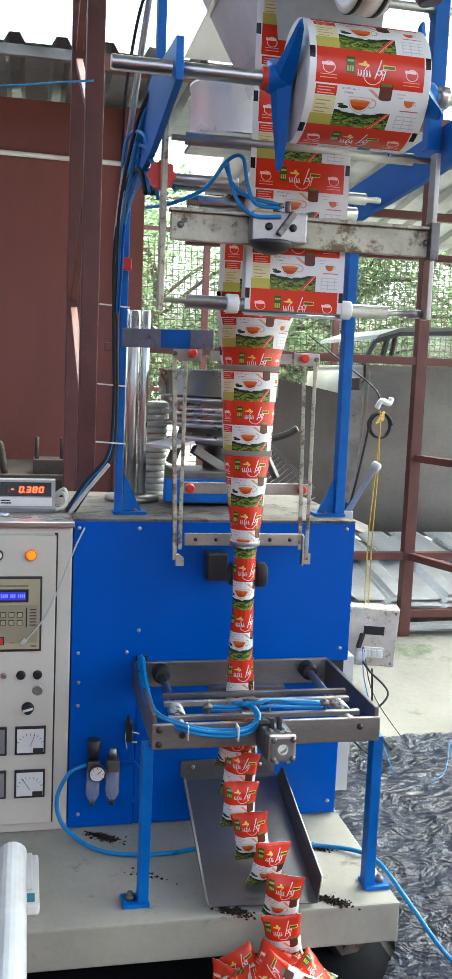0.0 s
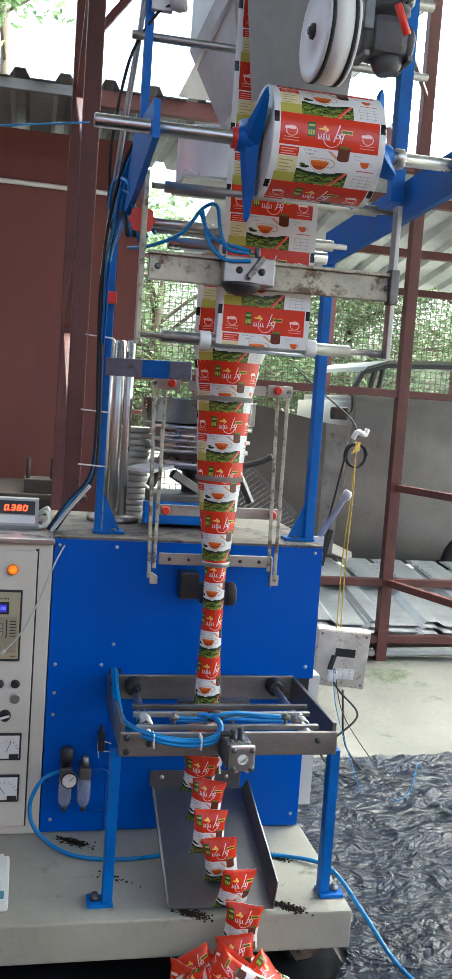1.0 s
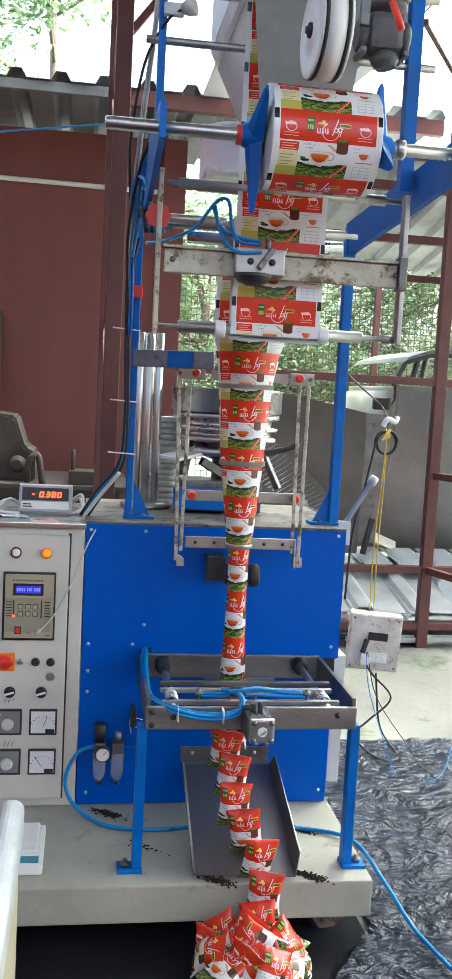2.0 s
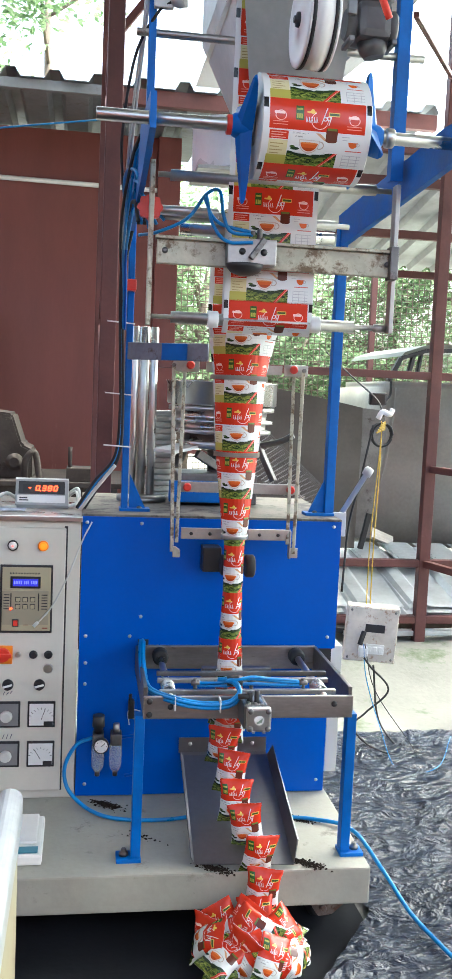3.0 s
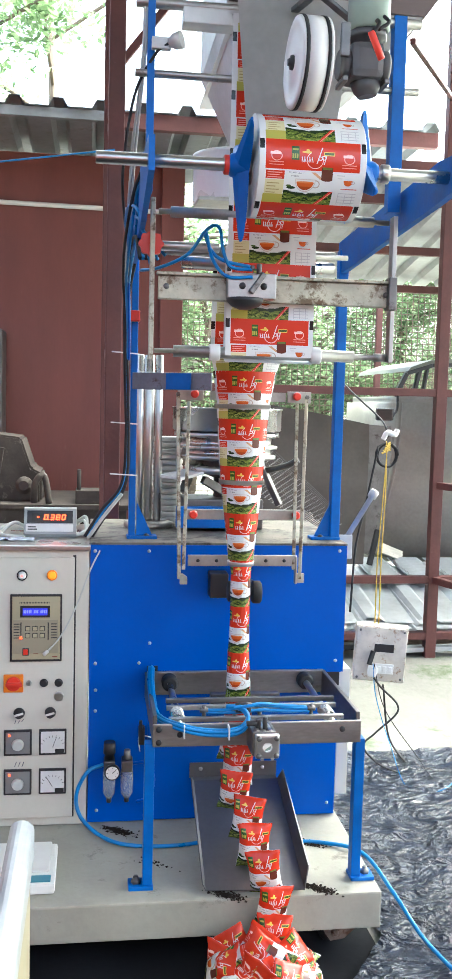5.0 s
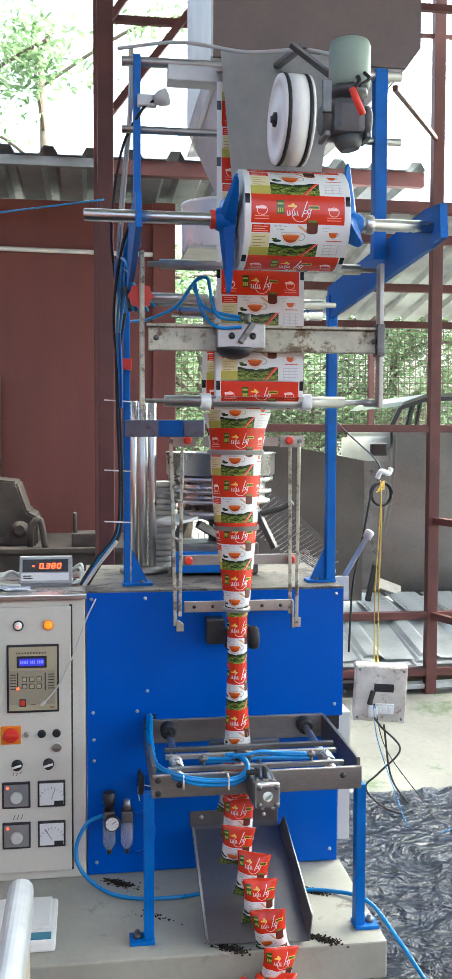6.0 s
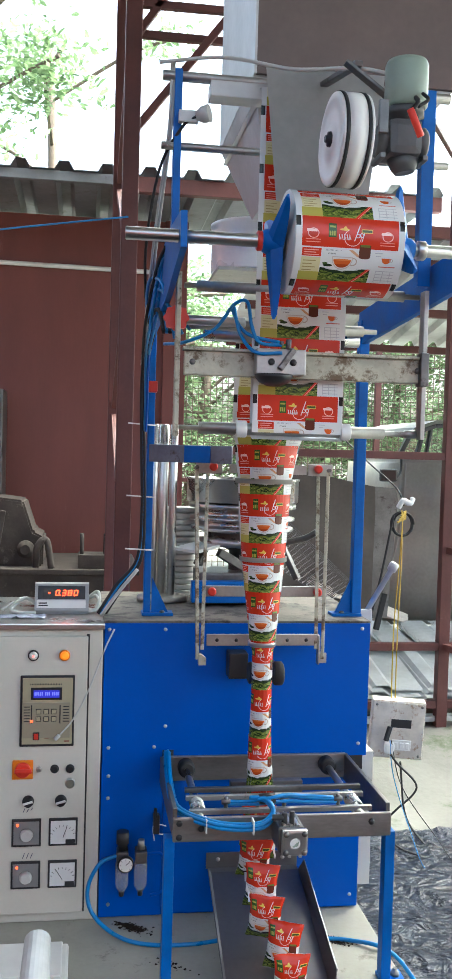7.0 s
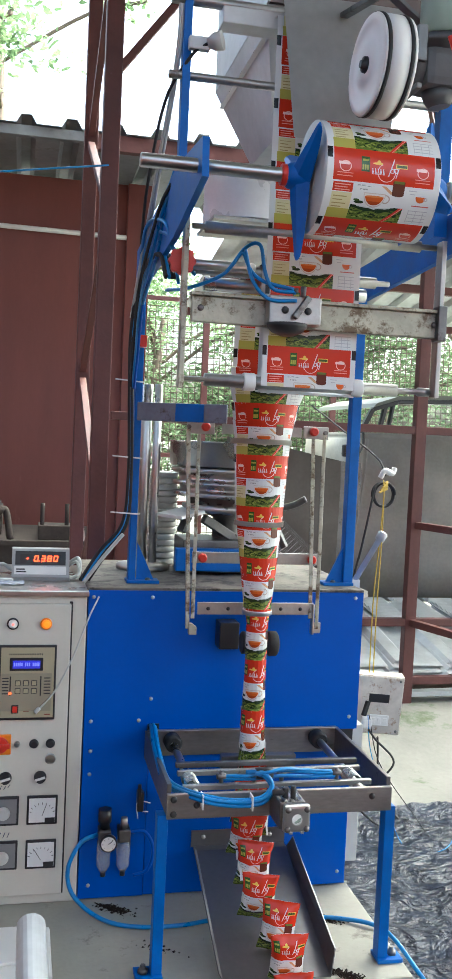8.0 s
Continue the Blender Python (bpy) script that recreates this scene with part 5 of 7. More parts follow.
def film_roll():
    R, n = 0.113, 120
    x0, x1 = 0.356, 0.594
    c = Vector((0, -0.88, 2.146))
    roll = thing("film_roll", "large roll of printed red and white sachet film", "film roll", (0.476, -0.88, 2.03))
    bm = new_bm()
    uv = bm.loops.layers.uv.new("UVMap")
    # label top sits a little above the middle of the side that faces the yard
    start = radians(18)
    per = 2 * math.pi / 5

    def at(x, a, r):
        return Vector((x, c.y - r * math.cos(a), c.z + r * math.sin(a)))
    for i in range(n):
        a0, a1 = 2 * math.pi * i / n, 2 * math.pi * (i + 1) / n
        f = bm.faces.new([bm.verts.new(at(x, a, R)) for x, a in ((x0, a1), (x0, a0), (x1, a0), (x1, a1))][::-1])
        v0, v1 = (start - a0) / per, (start - a1) / per
        base = math.floor((v0 + v1) / 2)
        sc = 2 * HALF / (x1 - x0)
        for lp in f.loops:
            a = math.atan2(lp.vert.co.z - c.z, -(lp.vert.co.y - c.y)) % (2 * math.pi)
            if i == n - 1 and a < 0.1:
                a += 2 * math.pi
            lp[uv].uv = ((lp.vert.co.x - (x0 + x1) / 2) * sc + 0.5, min(0.9999, max(0.0001, (start - a) / per - base)))
        f.smooth = True
    bmesh.ops.remove_doubles(bm, verts=bm.verts[:], dist=1e-5)
    bmesh.ops.recalc_face_normals(bm, faces=bm.faces[:])
    part("wound_film", bm, FILM, roll)
    for x, d in ((x0, -1), (x1, 1)):
        bm = new_bm()
        rings = [[bm.verts.new(at(x + d * dx, 2 * math.pi * i / 60, r)) for i in range(60)] for r, dx in ((R, 0), (R - 0.002, 0.0015), (0.09, 0.001), (0.06, 0.0016), (0.04, 0.001))]
        for p, q in zip(rings, rings[1:]):
            for i in range(60):
                bm.faces.new((p[i], p[(i + 1) % 60], q[(i + 1) % 60], q[i])).smooth = True
        bmesh.ops.recalc_face_normals(bm, faces=bm.faces[:])
        part("roll_edge", bm, LIGHTGREY, roll, "pale wound film edge")
    bm = new_bm()
    turned(bm, (x0 - 0.003, c.y, c.z), (x1 + 0.003, c.y, c.z), ((0, 0.036), (0, 0.041), (1, 0.041), (1, 0.036)), 30)
    part("core", bm, PLYWOOD, roll, "cardboard core")


def sachet_mesh(seed, flip=False):
    """A filled pillow sachet with crimped ends and a soft, dented body."""
    rnd = random.Random(seed)
    W, H, T = 0.102, 0.134, 0.044
    nx, nz = 12, 14
    bm = new_bm()
    uv = bm.loops.layers.uv.new("UVMap")
    sides = []
    off = Vector((rnd.uniform(0, 50), 0, 0))
    for s in (-1, 1):
        g = []
        for j in range(nz + 1):
            row = []
            for i in range(nx + 1):
                a, b_ = i / nx * 2 - 1, j / nz * 2 - 1
                body = max(0.0, (1 - abs(a) ** 2.4)) ** 0.55 * max(0.0, 1 - abs(b_ / 0.88) ** 3.0) ** 0.7 if abs(b_) < 0.88 else 0.0
                dent = noise.noise(Vector((a * 2.2, b_ * 2.2, s * 3)) + off) * 0.007 * body
                crimp = 0.0015 * math.sin(i * math.pi) if abs(b_) >= 0.88 else 0
                wide = 1 - 0.13 * max(0.0, 1 - abs(b_ / 0.88) ** 3) + 0.02 * noise.noise(Vector((b_ * 2.0, s * 0.2, 4)) + off)
                wav = 0.004 * noise.noise(Vector((a * 1.5, b_ * 1.5, 9)) + off)
                row.append(bm.verts.new((a * W / 2 * wide, s * (T / 2 * body) + dent + wav + (0.0012 * math.sin(a * 26) if abs(b_) > 0.85 else 0) + s * 0.0004, b_ * H / 2)))
            g.append(row)
        sides.append(g)
        for j in range(nz):
            for i in range(nx):
                q = [g[j][i], g[j][i + 1], g[j + 1][i + 1], g[j + 1][i]]
                cs = [(i, j), (i + 1, j), (i + 1, j + 1), (i, j + 1)]
                if s > 0:
                    q, cs = q[::-1], cs[::-1]
                f = bm.faces.new(q)
                f.smooth = True
                for lp, (ii, jj) in zip(f.loops, cs):
                    u = (ii / nx - 0.5) * 0.108
                    if s > 0:
                        u = -0.105 + (ii / nx) * 0.05 if ii <= nx / 2 else 0.055 + (1 - ii / nx) * 0.1
                        u = max(-0.103, min(0.103, u))
                    lp[uv].uv = (u + 0.5, 1 - min(0.999, max(0.001, jj / nz)))
    for i in range(nx):
        for j in (0, nz):
            bm.faces.new((sides[0][j][i], sides[0][j][i + 1], sides[1][j][i + 1], sides[1][j][i]))
    for j in range(nz):
        for i in (0, nx):
            bm.faces.new((sides[0][j][i], sides[0][j + 1][i], sides[1][j + 1][i], sides[1][j][i]))
    bmesh.ops.recalc_face_normals(bm, faces=bm.faces[:])
    return finish(bpy.data.meshes.new("sachet"), bm, FILM_SOFT)


FILM_SOFT = printed_film("printed_sachet_film", 0.26)


def sachets():
    """The hanging string that moves, and the heap on the floor."""
    meshes = [sachet_mesh(i) for i in range(6)]
    moving = []
    for k in range(-3, 8):
        ob = tagged(new("sachet", meshes[k % 6]), "filled red, white and green tea sachet in the string", "sachet", "sachets in the string")
        moving.append((ob, k + 0.5, k))
    rnd = random.Random(7)
    for i in range(24):
        ang, f = i * 2.4, math.sqrt((i + 0.5) / 24)
        x, y = 0.487 + 0.142 * f * math.cos(ang), -0.655 + 0.095 * f * math.sin(ang)
        z = 0.034 + (1 - f) * 0.075 + 0.016 * (i % 3)
        ob = tagged(new("sachet", meshes[i % 6]), "filled tea sachet in the heap on the floor", "sachet", "sachets in the heap")
        ob.matrix_basis = pose(x, y, z, 0, 0, 75 * f * math.cos(ang) + rnd.uniform(-25, 25)) @ pose(0, 0, 0, rnd.uniform(-75, -35) + 20 * (i % 4), 0, 0) @ pose(0, 0, 0, 0, rnd.uniform(-70, 70), 180 * (i % 3 == 1))
    return moving


# ---------- control cabinet and things on it ----------
def control_cabinet():
    C = thing("control_cabinet", "cream steel control cabinet with meters, lamps and a keypad", "control cabinet", (-0.2, 0.1, 0.2))
    bm = new_bm()
    box(bm, -0.52, -0.004, -0.010, 0.5, 0.202, 1.122, 0.004)
    part("body", bm, CREAM, C)
    bm = new_bm()
    box(bm, -0.53, 0.0, -0.03, 0.52, 1.122, 1.138, 0.002)
    part("top_plate", bm, STEEL, C, "bright metal top plate")
    bm = new_bm()
    box(bm, -0.55, -0.050, -0.030, -0.014, 0.235, 1.100, 0.004)
    door = part("door", bm, CREAM, C)
    bm = new_bm()
    box(bm, -0.055, -0.045, -0.0135, -0.0105, 0.23, 1.105)
    part("door_gap", bm, BLACK, C)
    y = -0.030
    for x, z, m in ((-0.215, 1.043, glow("lit_white_lamp", (1.0, 0.25, 0.2), 0.6)), (-0.121, 1.043, ORANGE)):
        bm = new_bm()
        turned(bm, (x, y, z), (x, y - 0.008, z), ((0, 0.017), (0.8, 0.017), (1, 0.014)), 24)
        lamp = part("pilot_lamp", bm, BLACK if m is not ORANGE else ORANGE, door, "round pilot lamp")
        bm = new_bm()
        turned(bm, (x, y - 0.008, z), (x, y - 0.018, z), ((0, 0.013), (0.6, 0.012), (1, 0.006)), 20)
        part("lens", bm, glow("lit_orange_lens", (1.0, 0.24, 0.01), 0.3) if m is ORANGE else WHITE, door)
        if m is not ORANGE:
            bm = new_bm()
            turned(bm, (x, y - 0.018, z), (x, y - 0.0195, z), ((0, 0.004), (1, 0.003)), 12)
            part("filament", bm, m, door)
    # keypad unit
    bm = new_bm()
    box(bm, -0.252, -0.088, y - 0.008, y, 0.762, 0.982, 0.003)
    hmi = part("keypad_unit", bm, BLACK, door, "tan keypad unit in a black frame")
    bm = new_bm()
    box(bm, -0.245, -0.094, y - 0.0105, y - 0.008, 0.770, 0.975, 0.001)
    part("keypad_plate", bm, TAN, door)
    bm = new_bm()
    box(bm, -0.243, -0.100, y - 0.0125, y - 0.0105, 0.79, 0.900, 0.001)
    part("keypad_field", bm, surface("grey_tan_field", (0.30, 0.27, 0.19), 0.45, 0, 0.05, 8, 60, 0), door)
    bm = new_bm()
    box(bm, -0.220, -0.126, y - 0.0135, y - 0.0105, 0.908, 0.946, 0.001)
    part("display_frame", bm, BLACK, door)
    bm = new_bm()
    box(bm, -0.212, -0.134, y - 0.0145, y - 0.0135, 0.915, 0.938)
    part("display", bm, LCD, door, "lit blue character display")
    bm = new_bm()
    for i in range(14):
        if i not in (5, 9):
            box(bm, -0.209 + i * 0.0053, -0.2055 + i * 0.0053, y - 0.0149, y - 0.0145, 0.922, 0.932)
    part("display_characters", bm, glow("pale_blue_characters", (0.18, 0.20, 0.8), 0.35), door)
    bm = new_bm()
    for i in range(20):
        box(bm, -0.222 + i * 0.0048, -0.2195 + i * 0.0048, y - 0.0109, y - 0.0105, 0.953, 0.958)
    part("title_bars", bm, BLACK, door)
    for j in range(2):
        for i in range(3):
            bm = new_bm()
            x, z = -0.196 + i * 0.023, 0.872 - j * 0.023
            box(bm, x - 0.008, x + 0.008, y - 0.0140, y - 0.0125, z - 0.008, z + 0.008, 0.001)
            key = part("key", bm, BLACK, door)
            bm = new_bm()
            box(bm, x - 0.0062, x + 0.0062, y - 0.0152, y - 0.0140, z - 0.0062, z + 0.0062, 0.001)
            part("key_top", bm, TAN, door)
    bm = new_bm()
    for z in range(6):
        box(bm, -0.240, -0.222, y - 0.0129, y - 0.0125, 0.84 + z * 0.009, 0.843 + z * 0.009)
    part("printed_bars", bm, BLACK, door)
    bm = new_bm()
    for z in range(6):
        box(bm, -0.122, -0.104, y - 0.0129, y - 0.0125, 0.84 + z * 0.009, 0.843 + z * 0.009)
    part("printed_bars", bm, BLACK, door)
    for x in (-0.217, -0.131):
        bm = new_bm()
        box(bm, x - 0.002, x + 0.0015, y - 0.0129, y - 0.0125, 0.835, 0.892)
        part("level_strip", bm, BLACK, door)
    bm = new_bm()
    rod(bm, (-0.217, y - 0.0125, 0.842), (-0.217, y - 0.0145, 0.842), 0.004, 10)
    part("red_light", bm, LED, door)
    bm = new_bm()
    box(bm, -0.212, -0.192, y - 0.015, y - 0.0105, 0.784, 0.808, 0.001)
    rk = part("rocker_switch", bm, BLACK, door)
    bm = new_bm()
    box(bm, -0.209, -0.195, y - 0.018, y - 0.015, 0.787, 0.805, 0.001)
    part("rocker", bm, REDP, door, "red rocker")
    bm = new_bm()
    prism(bm, [(-0.180, 0.803), (-0.170, 0.808), (-0.160, 0.803), (-0.170, 0.797)], "y", y - 0.011, y - 0.0105)
    box(bm, -0.178, -0.162, y - 0.011, y - 0.0105, 0.788, 0.792)
    box(bm, -0.118, -0.102, y - 0.011, y - 0.0105, 0.777, 0.781)
    part("printed_marks", bm, surface("print_red_brown", (0.25, 0.08, 0.05), 0.5, 0, 0.05, 8, 60, 0), door)
    # rotary switch, push buttons, lock, knobs
    bm = new_bm()
    box(bm, -0.272, -0.209, y - 0.006, y, 0.660, 0.720, 0.003)
    rs = part("rotary_switch", bm, ORANGE, door, "orange rotary switch plate with a red handle")
    bm = new_bm()
    turned(bm, (-0.240, y - 0.006, 0.690), (-0.240, y - 0.016, 0.690), ((0, 0.024), (0.8, 0.023), (1, 0.02)), 24)
    box(bm, -0.264, -0.212, y - 0.028, y - 0.014, 0.684, 0.697, 0.003, Matrix.Identity(4))
    part("switch_handle", bm, REDP, door)
    for x, m, r in ((-0.192, STEEL, 0.009), (-0.144, BLACK, 0.0135), (-0.097, BLACK, 0.0135)):
        bm = new_bm()
        turned(bm, (x, y, 0.690), (x, y - 0.012, 0.690), ((0, r), (0.3, r), (0.35, r * 0.8), (0.9, r * 0.8), (1, r * 0.65)), 20)
        part("push_button", bm, m, door)
    bm = new_bm()
    turned(bm, (-0.096, y, 0.645), (-0.096, y - 0.008, 0.645), ((0, 0.0155), (0.8, 0.0155), (1, 0.013)), 22)
    lk = part("lock", bm, STEEL, door, "round metal key lock")
    for x in (-0.222, -0.123):
        bm = new_bm()
        turned(bm, (x, y, 0.591), (x, y - 0.020, 0.591), ((0, 0.018), (0.2, 0.018), (0.25, 0.015), (1, 0.014)), 22)
        kn = part("knob", bm, BLACK, door, "black selector knob")
        bm = new_bm()
        bar(bm, (x - 0.014, y - 0.022, 0.588), (x + 0.014, y - 0.022, 0.596), 0.006, 0.006, 0.001)
        part("knob_pointer", bm, WHITE, door)
    bm = new_bm()
    for i, (a, c) in enumerate((((-0.236, 0.556), (-0.232, 0.568)), ((-0.226, 0.556), (-0.220, 0.566)), ((-0.214, 0.562), (-0.208, 0.570)))):
        bar(bm, (a[0], y - 0.0006, a[1]), (c[0], y - 0.0006, c[1]), 0.0012, 0.002)
    for i in range(3):
        bar(bm, (-0.236 + i * 0.012, y - 0.0006, 0.412), (-0.230 + i * 0.012, y - 0.0006, 0.428), 0.0012, 0.002)
    part("pen_strokes", bm, surface("ink", (0.06, 0.06, 0.1), 0.6, 0, 0, 8, 60, 0), door, "hand-drawn pen strokes")
    # meters and temperature controllers
    for z in (0.494, 0.362):
        bm = new_bm()
        box(bm, -0.158, -0.070, y - 0.008, y, z - 0.043, z + 0.043, 0.003)
        m = part("panel_meter", bm, BLACK, door, "square needle panel meter")
        bm = new_bm()
        box(bm, -0.152, -0.076, y - 0.010, y - 0.008, z - 0.036, z + 0.036, 0.001)
        part("meter_face", bm, DIAL, door)
        bm = new_bm()
        for i in range(9):
            a = radians(160 - 17.5 * i)
            c = Vector((-0.114, y - 0.0104, z - 0.016))
            d = Vector((math.cos(a), 0, math.sin(a)))
            bar(bm, c + d * 0.033, c + d * 0.040, 0.0012, 0.0012)
        bar(bm, (-0.114, y - 0.0108, z - 0.016), (-0.102 if z > 0.4 else -0.135, y - 0.0108, z + 0.018), 0.001, 0.0016)
        box(bm, -0.106, -0.077, y - 0.011, y - 0.010, z - 0.036, z - 0.022)
        part("meter_scale", bm, BLACK, door)
        bm = new_bm()
        box(bm, -0.270, -0.181, y - 0.008, y, z - 0.043, z + 0.043, 0.003)
        tc = part("temperature_controller", bm, BLACK, door, "black-framed dial temperature controller")
        bm = new_bm()
        box(bm, -0.264, -0.187, y - 0.010, y - 0.008, z - 0.036, z + 0.036, 0.001)
        part("controller_face", bm, surface("grey_dial_plate", (0.20, 0.20, 0.20), 0.4, 0, 0.1, 8, 60, 0), door)
        bm = new_bm()
        turned(bm, (-0.225, y - 0.010, z - 0.006), (-0.225, y - 0.024, z - 0.006), ((0, 0.020), (0.3, 0.019), (1, 0.015)), 26)
        part("dial_knob", bm, LIGHTGREY, door)
        bm = new_bm()
        rod(bm, (-0.252, y - 0.010, z + 0.026), (-0.252, y - 0.012, z + 0.026), 0.004, 10)
        part("red_light", bm, LED, door)
    # thin cable hanging over the door
    bm = new_bm()
    pipe(bm, ((0.03, -0.012, 1.120), (0.0, -0.035, 1.06), (-0.045, -0.045, 0.94), (-0.09, -0.048, 0.85), (-0.135, -0.048, 0.795)), 0.0025)
    rod(bm, (-0.145, -0.047, 0.786), (-0.132, -0.048, 0.80), 0.006, 10)
    tagged(part("sensor_cable", bm, LIGHTGREY), "thin grey sensor cable hanging over the cabinet door", "cable")


def seven_segment(bm, x, z, ch, w, h, y, t):
    on = {"0": "abcdef", "3": "abcdg", "8": "abcdefg", "-": "g"}[ch]
    seg = {"a": ((0, h), (w, h)), "b": ((w, h / 2), (w, h)), "c": ((w, 0), (w, h / 2)), "d": ((0, 0), (w, 0)), "e": ((0, 0), (0, h / 2)), "f": ((0, h / 2), (0, h)), "g": ((0, h / 2), (w, h / 2))}
    for k in on:
        (ax, az), (bx, bz) = seg[k]
        sl = 0.16
        bar(bm, (x + ax + az * sl, y, z + az), (x + bx + bz * sl, y, z + bz), 0.001, t)


def weighing_indicator():
    W = thing("weighing_indicator", "grey weighing indicator showing 0.380 in red digits", "weighing display", (-0.13, 0.22, 1.138))
    W.rotation_euler = (0, 0, radians(-3))
    bm = new_bm()
    prism(bm, [(0.165, 1.138), (0.155, 1.150), (0.190, 1.233), (0.20, 1.237), (0.28, 1.215), (0.29, 1.138)], "x", -0.225, -0.05)
    part("case", bm, surface("grey_case", (0.36, 0.37, 0.36), 0.5, 0, 0.06, 8, 60, 0.03), W)
    n = Vector((0, -0.083, 0.035)).normalized()
    up = Vector((0, 0.035, 0.083)).normalized()
    o = Vector((0, 0.155, 1.150)) + n * 0.0012
    m = Matrix((Vector((1, 0, 0)), -n, up)).transposed().to_4x4()
    m.translation = o

    def flat(name, x0, x1, z0, z1, d0, d1, mat, label=""):
        bm = new_bm()
        box(bm, x0, x1, -d1, -d0, z0, z1)
        bm.transform(m)
        part(name, bm, mat, W, label)
    flat("window", -0.215, -0.062, 0.038, 0.082, 0.0, 0.0012, BLACK, "black display window")
    flat("window_frame", -0.200, -0.078, 0.043, 0.072, 0.0012, 0.0018, surface("dark_grey_window", (0.05, 0.05, 0.05), 0.2, 0, 0.05, 8, 60, 0))
    flat("lower_plate", -0.218, -0.060, 0.008, 0.034, 0.0, 0.001, WHITE)
    bm = new_bm()
    for x, ch in ((-0.183, "-"), (-0.158, "0"), (-0.137, "3"), (-0.118, "8"), (-0.099, "0")):
        seven_segment(bm, x, 0.050, ch, 0.0105 if ch != "-" else 0.007, 0.0165, -0.0026, 0.0032)
    box(bm, -0.1445, -0.1415, -0.003, -0.0022, 0.0485, 0.0515)
    bm.transform(m)
    part("digits", bm, LED, W, "glowing red digits 0.380")
    bm = new_bm()
    for i in range(2):
        box(bm, -0.212, -0.185 + 0.004 * i, -0.0016, -0.001, 0.022 - i * 0.008, 0.026 - i * 0.008)
    bm.transform(m)
    part("maker_bars", bm, BLACK, W)
    bm = new_bm()
    pipe(bm, ((-0.05, 0.25, 1.18), (-0.02, 0.24, 1.20), (-0.015, 0.20, 1.17), (-0.03, 0.17, 1.15), (-0.055, 0.20, 1.145)), 0.006)
    pipe(bm, ((-0.05, 0.26, 1.17), (-0.025, 0.22, 1.19), (-0.02, 0.18, 1.16), (-0.05, 0.16, 1.145)), 0.005)
    part("cord", bm, LIGHTGREY, W)
    bm = new_bm()
    pipe(bm, ((-0.225, 0.24, 1.16), (-0.26, 0.22, 1.18), (-0.30, 0.18, 1.15), (-0.27, 0.14, 1.145), (-0.22, 0.15, 1.142)), 0.006)
    pipe(bm, ((-0.225, 0.25, 1.165), (-0.27, 0.25, 1.175), (-0.33, 0.2, 1.145)), 0.005)
    part("cord", bm, LIGHTGREY, W)
    bm = new_bm()
    vs = []
    for j in range(5):
        for i in range(9):
            vs.append(bm.verts.new((-0.33 + i * 0.018, 0.06 + j * 0.018, 1.140 + 0.012 * abs(noise.noise(Vector((i * 0.5, j * 0.6, 4)))))))
    for j in range(4):
        for i in range(8):
            a = j * 9 + i
            bm.faces.new((vs[a], vs[a + 1], vs[a + 10], vs[a + 9])).smooth = True
    tagged(part("cleaning_cloth", bm, surface("cloth", (0.30, 0.33, 0.42), 0.9, 0, 0.4, 40, 120, 0.2)), "crumpled blue and white cloth on the cabinet top", "cloth")


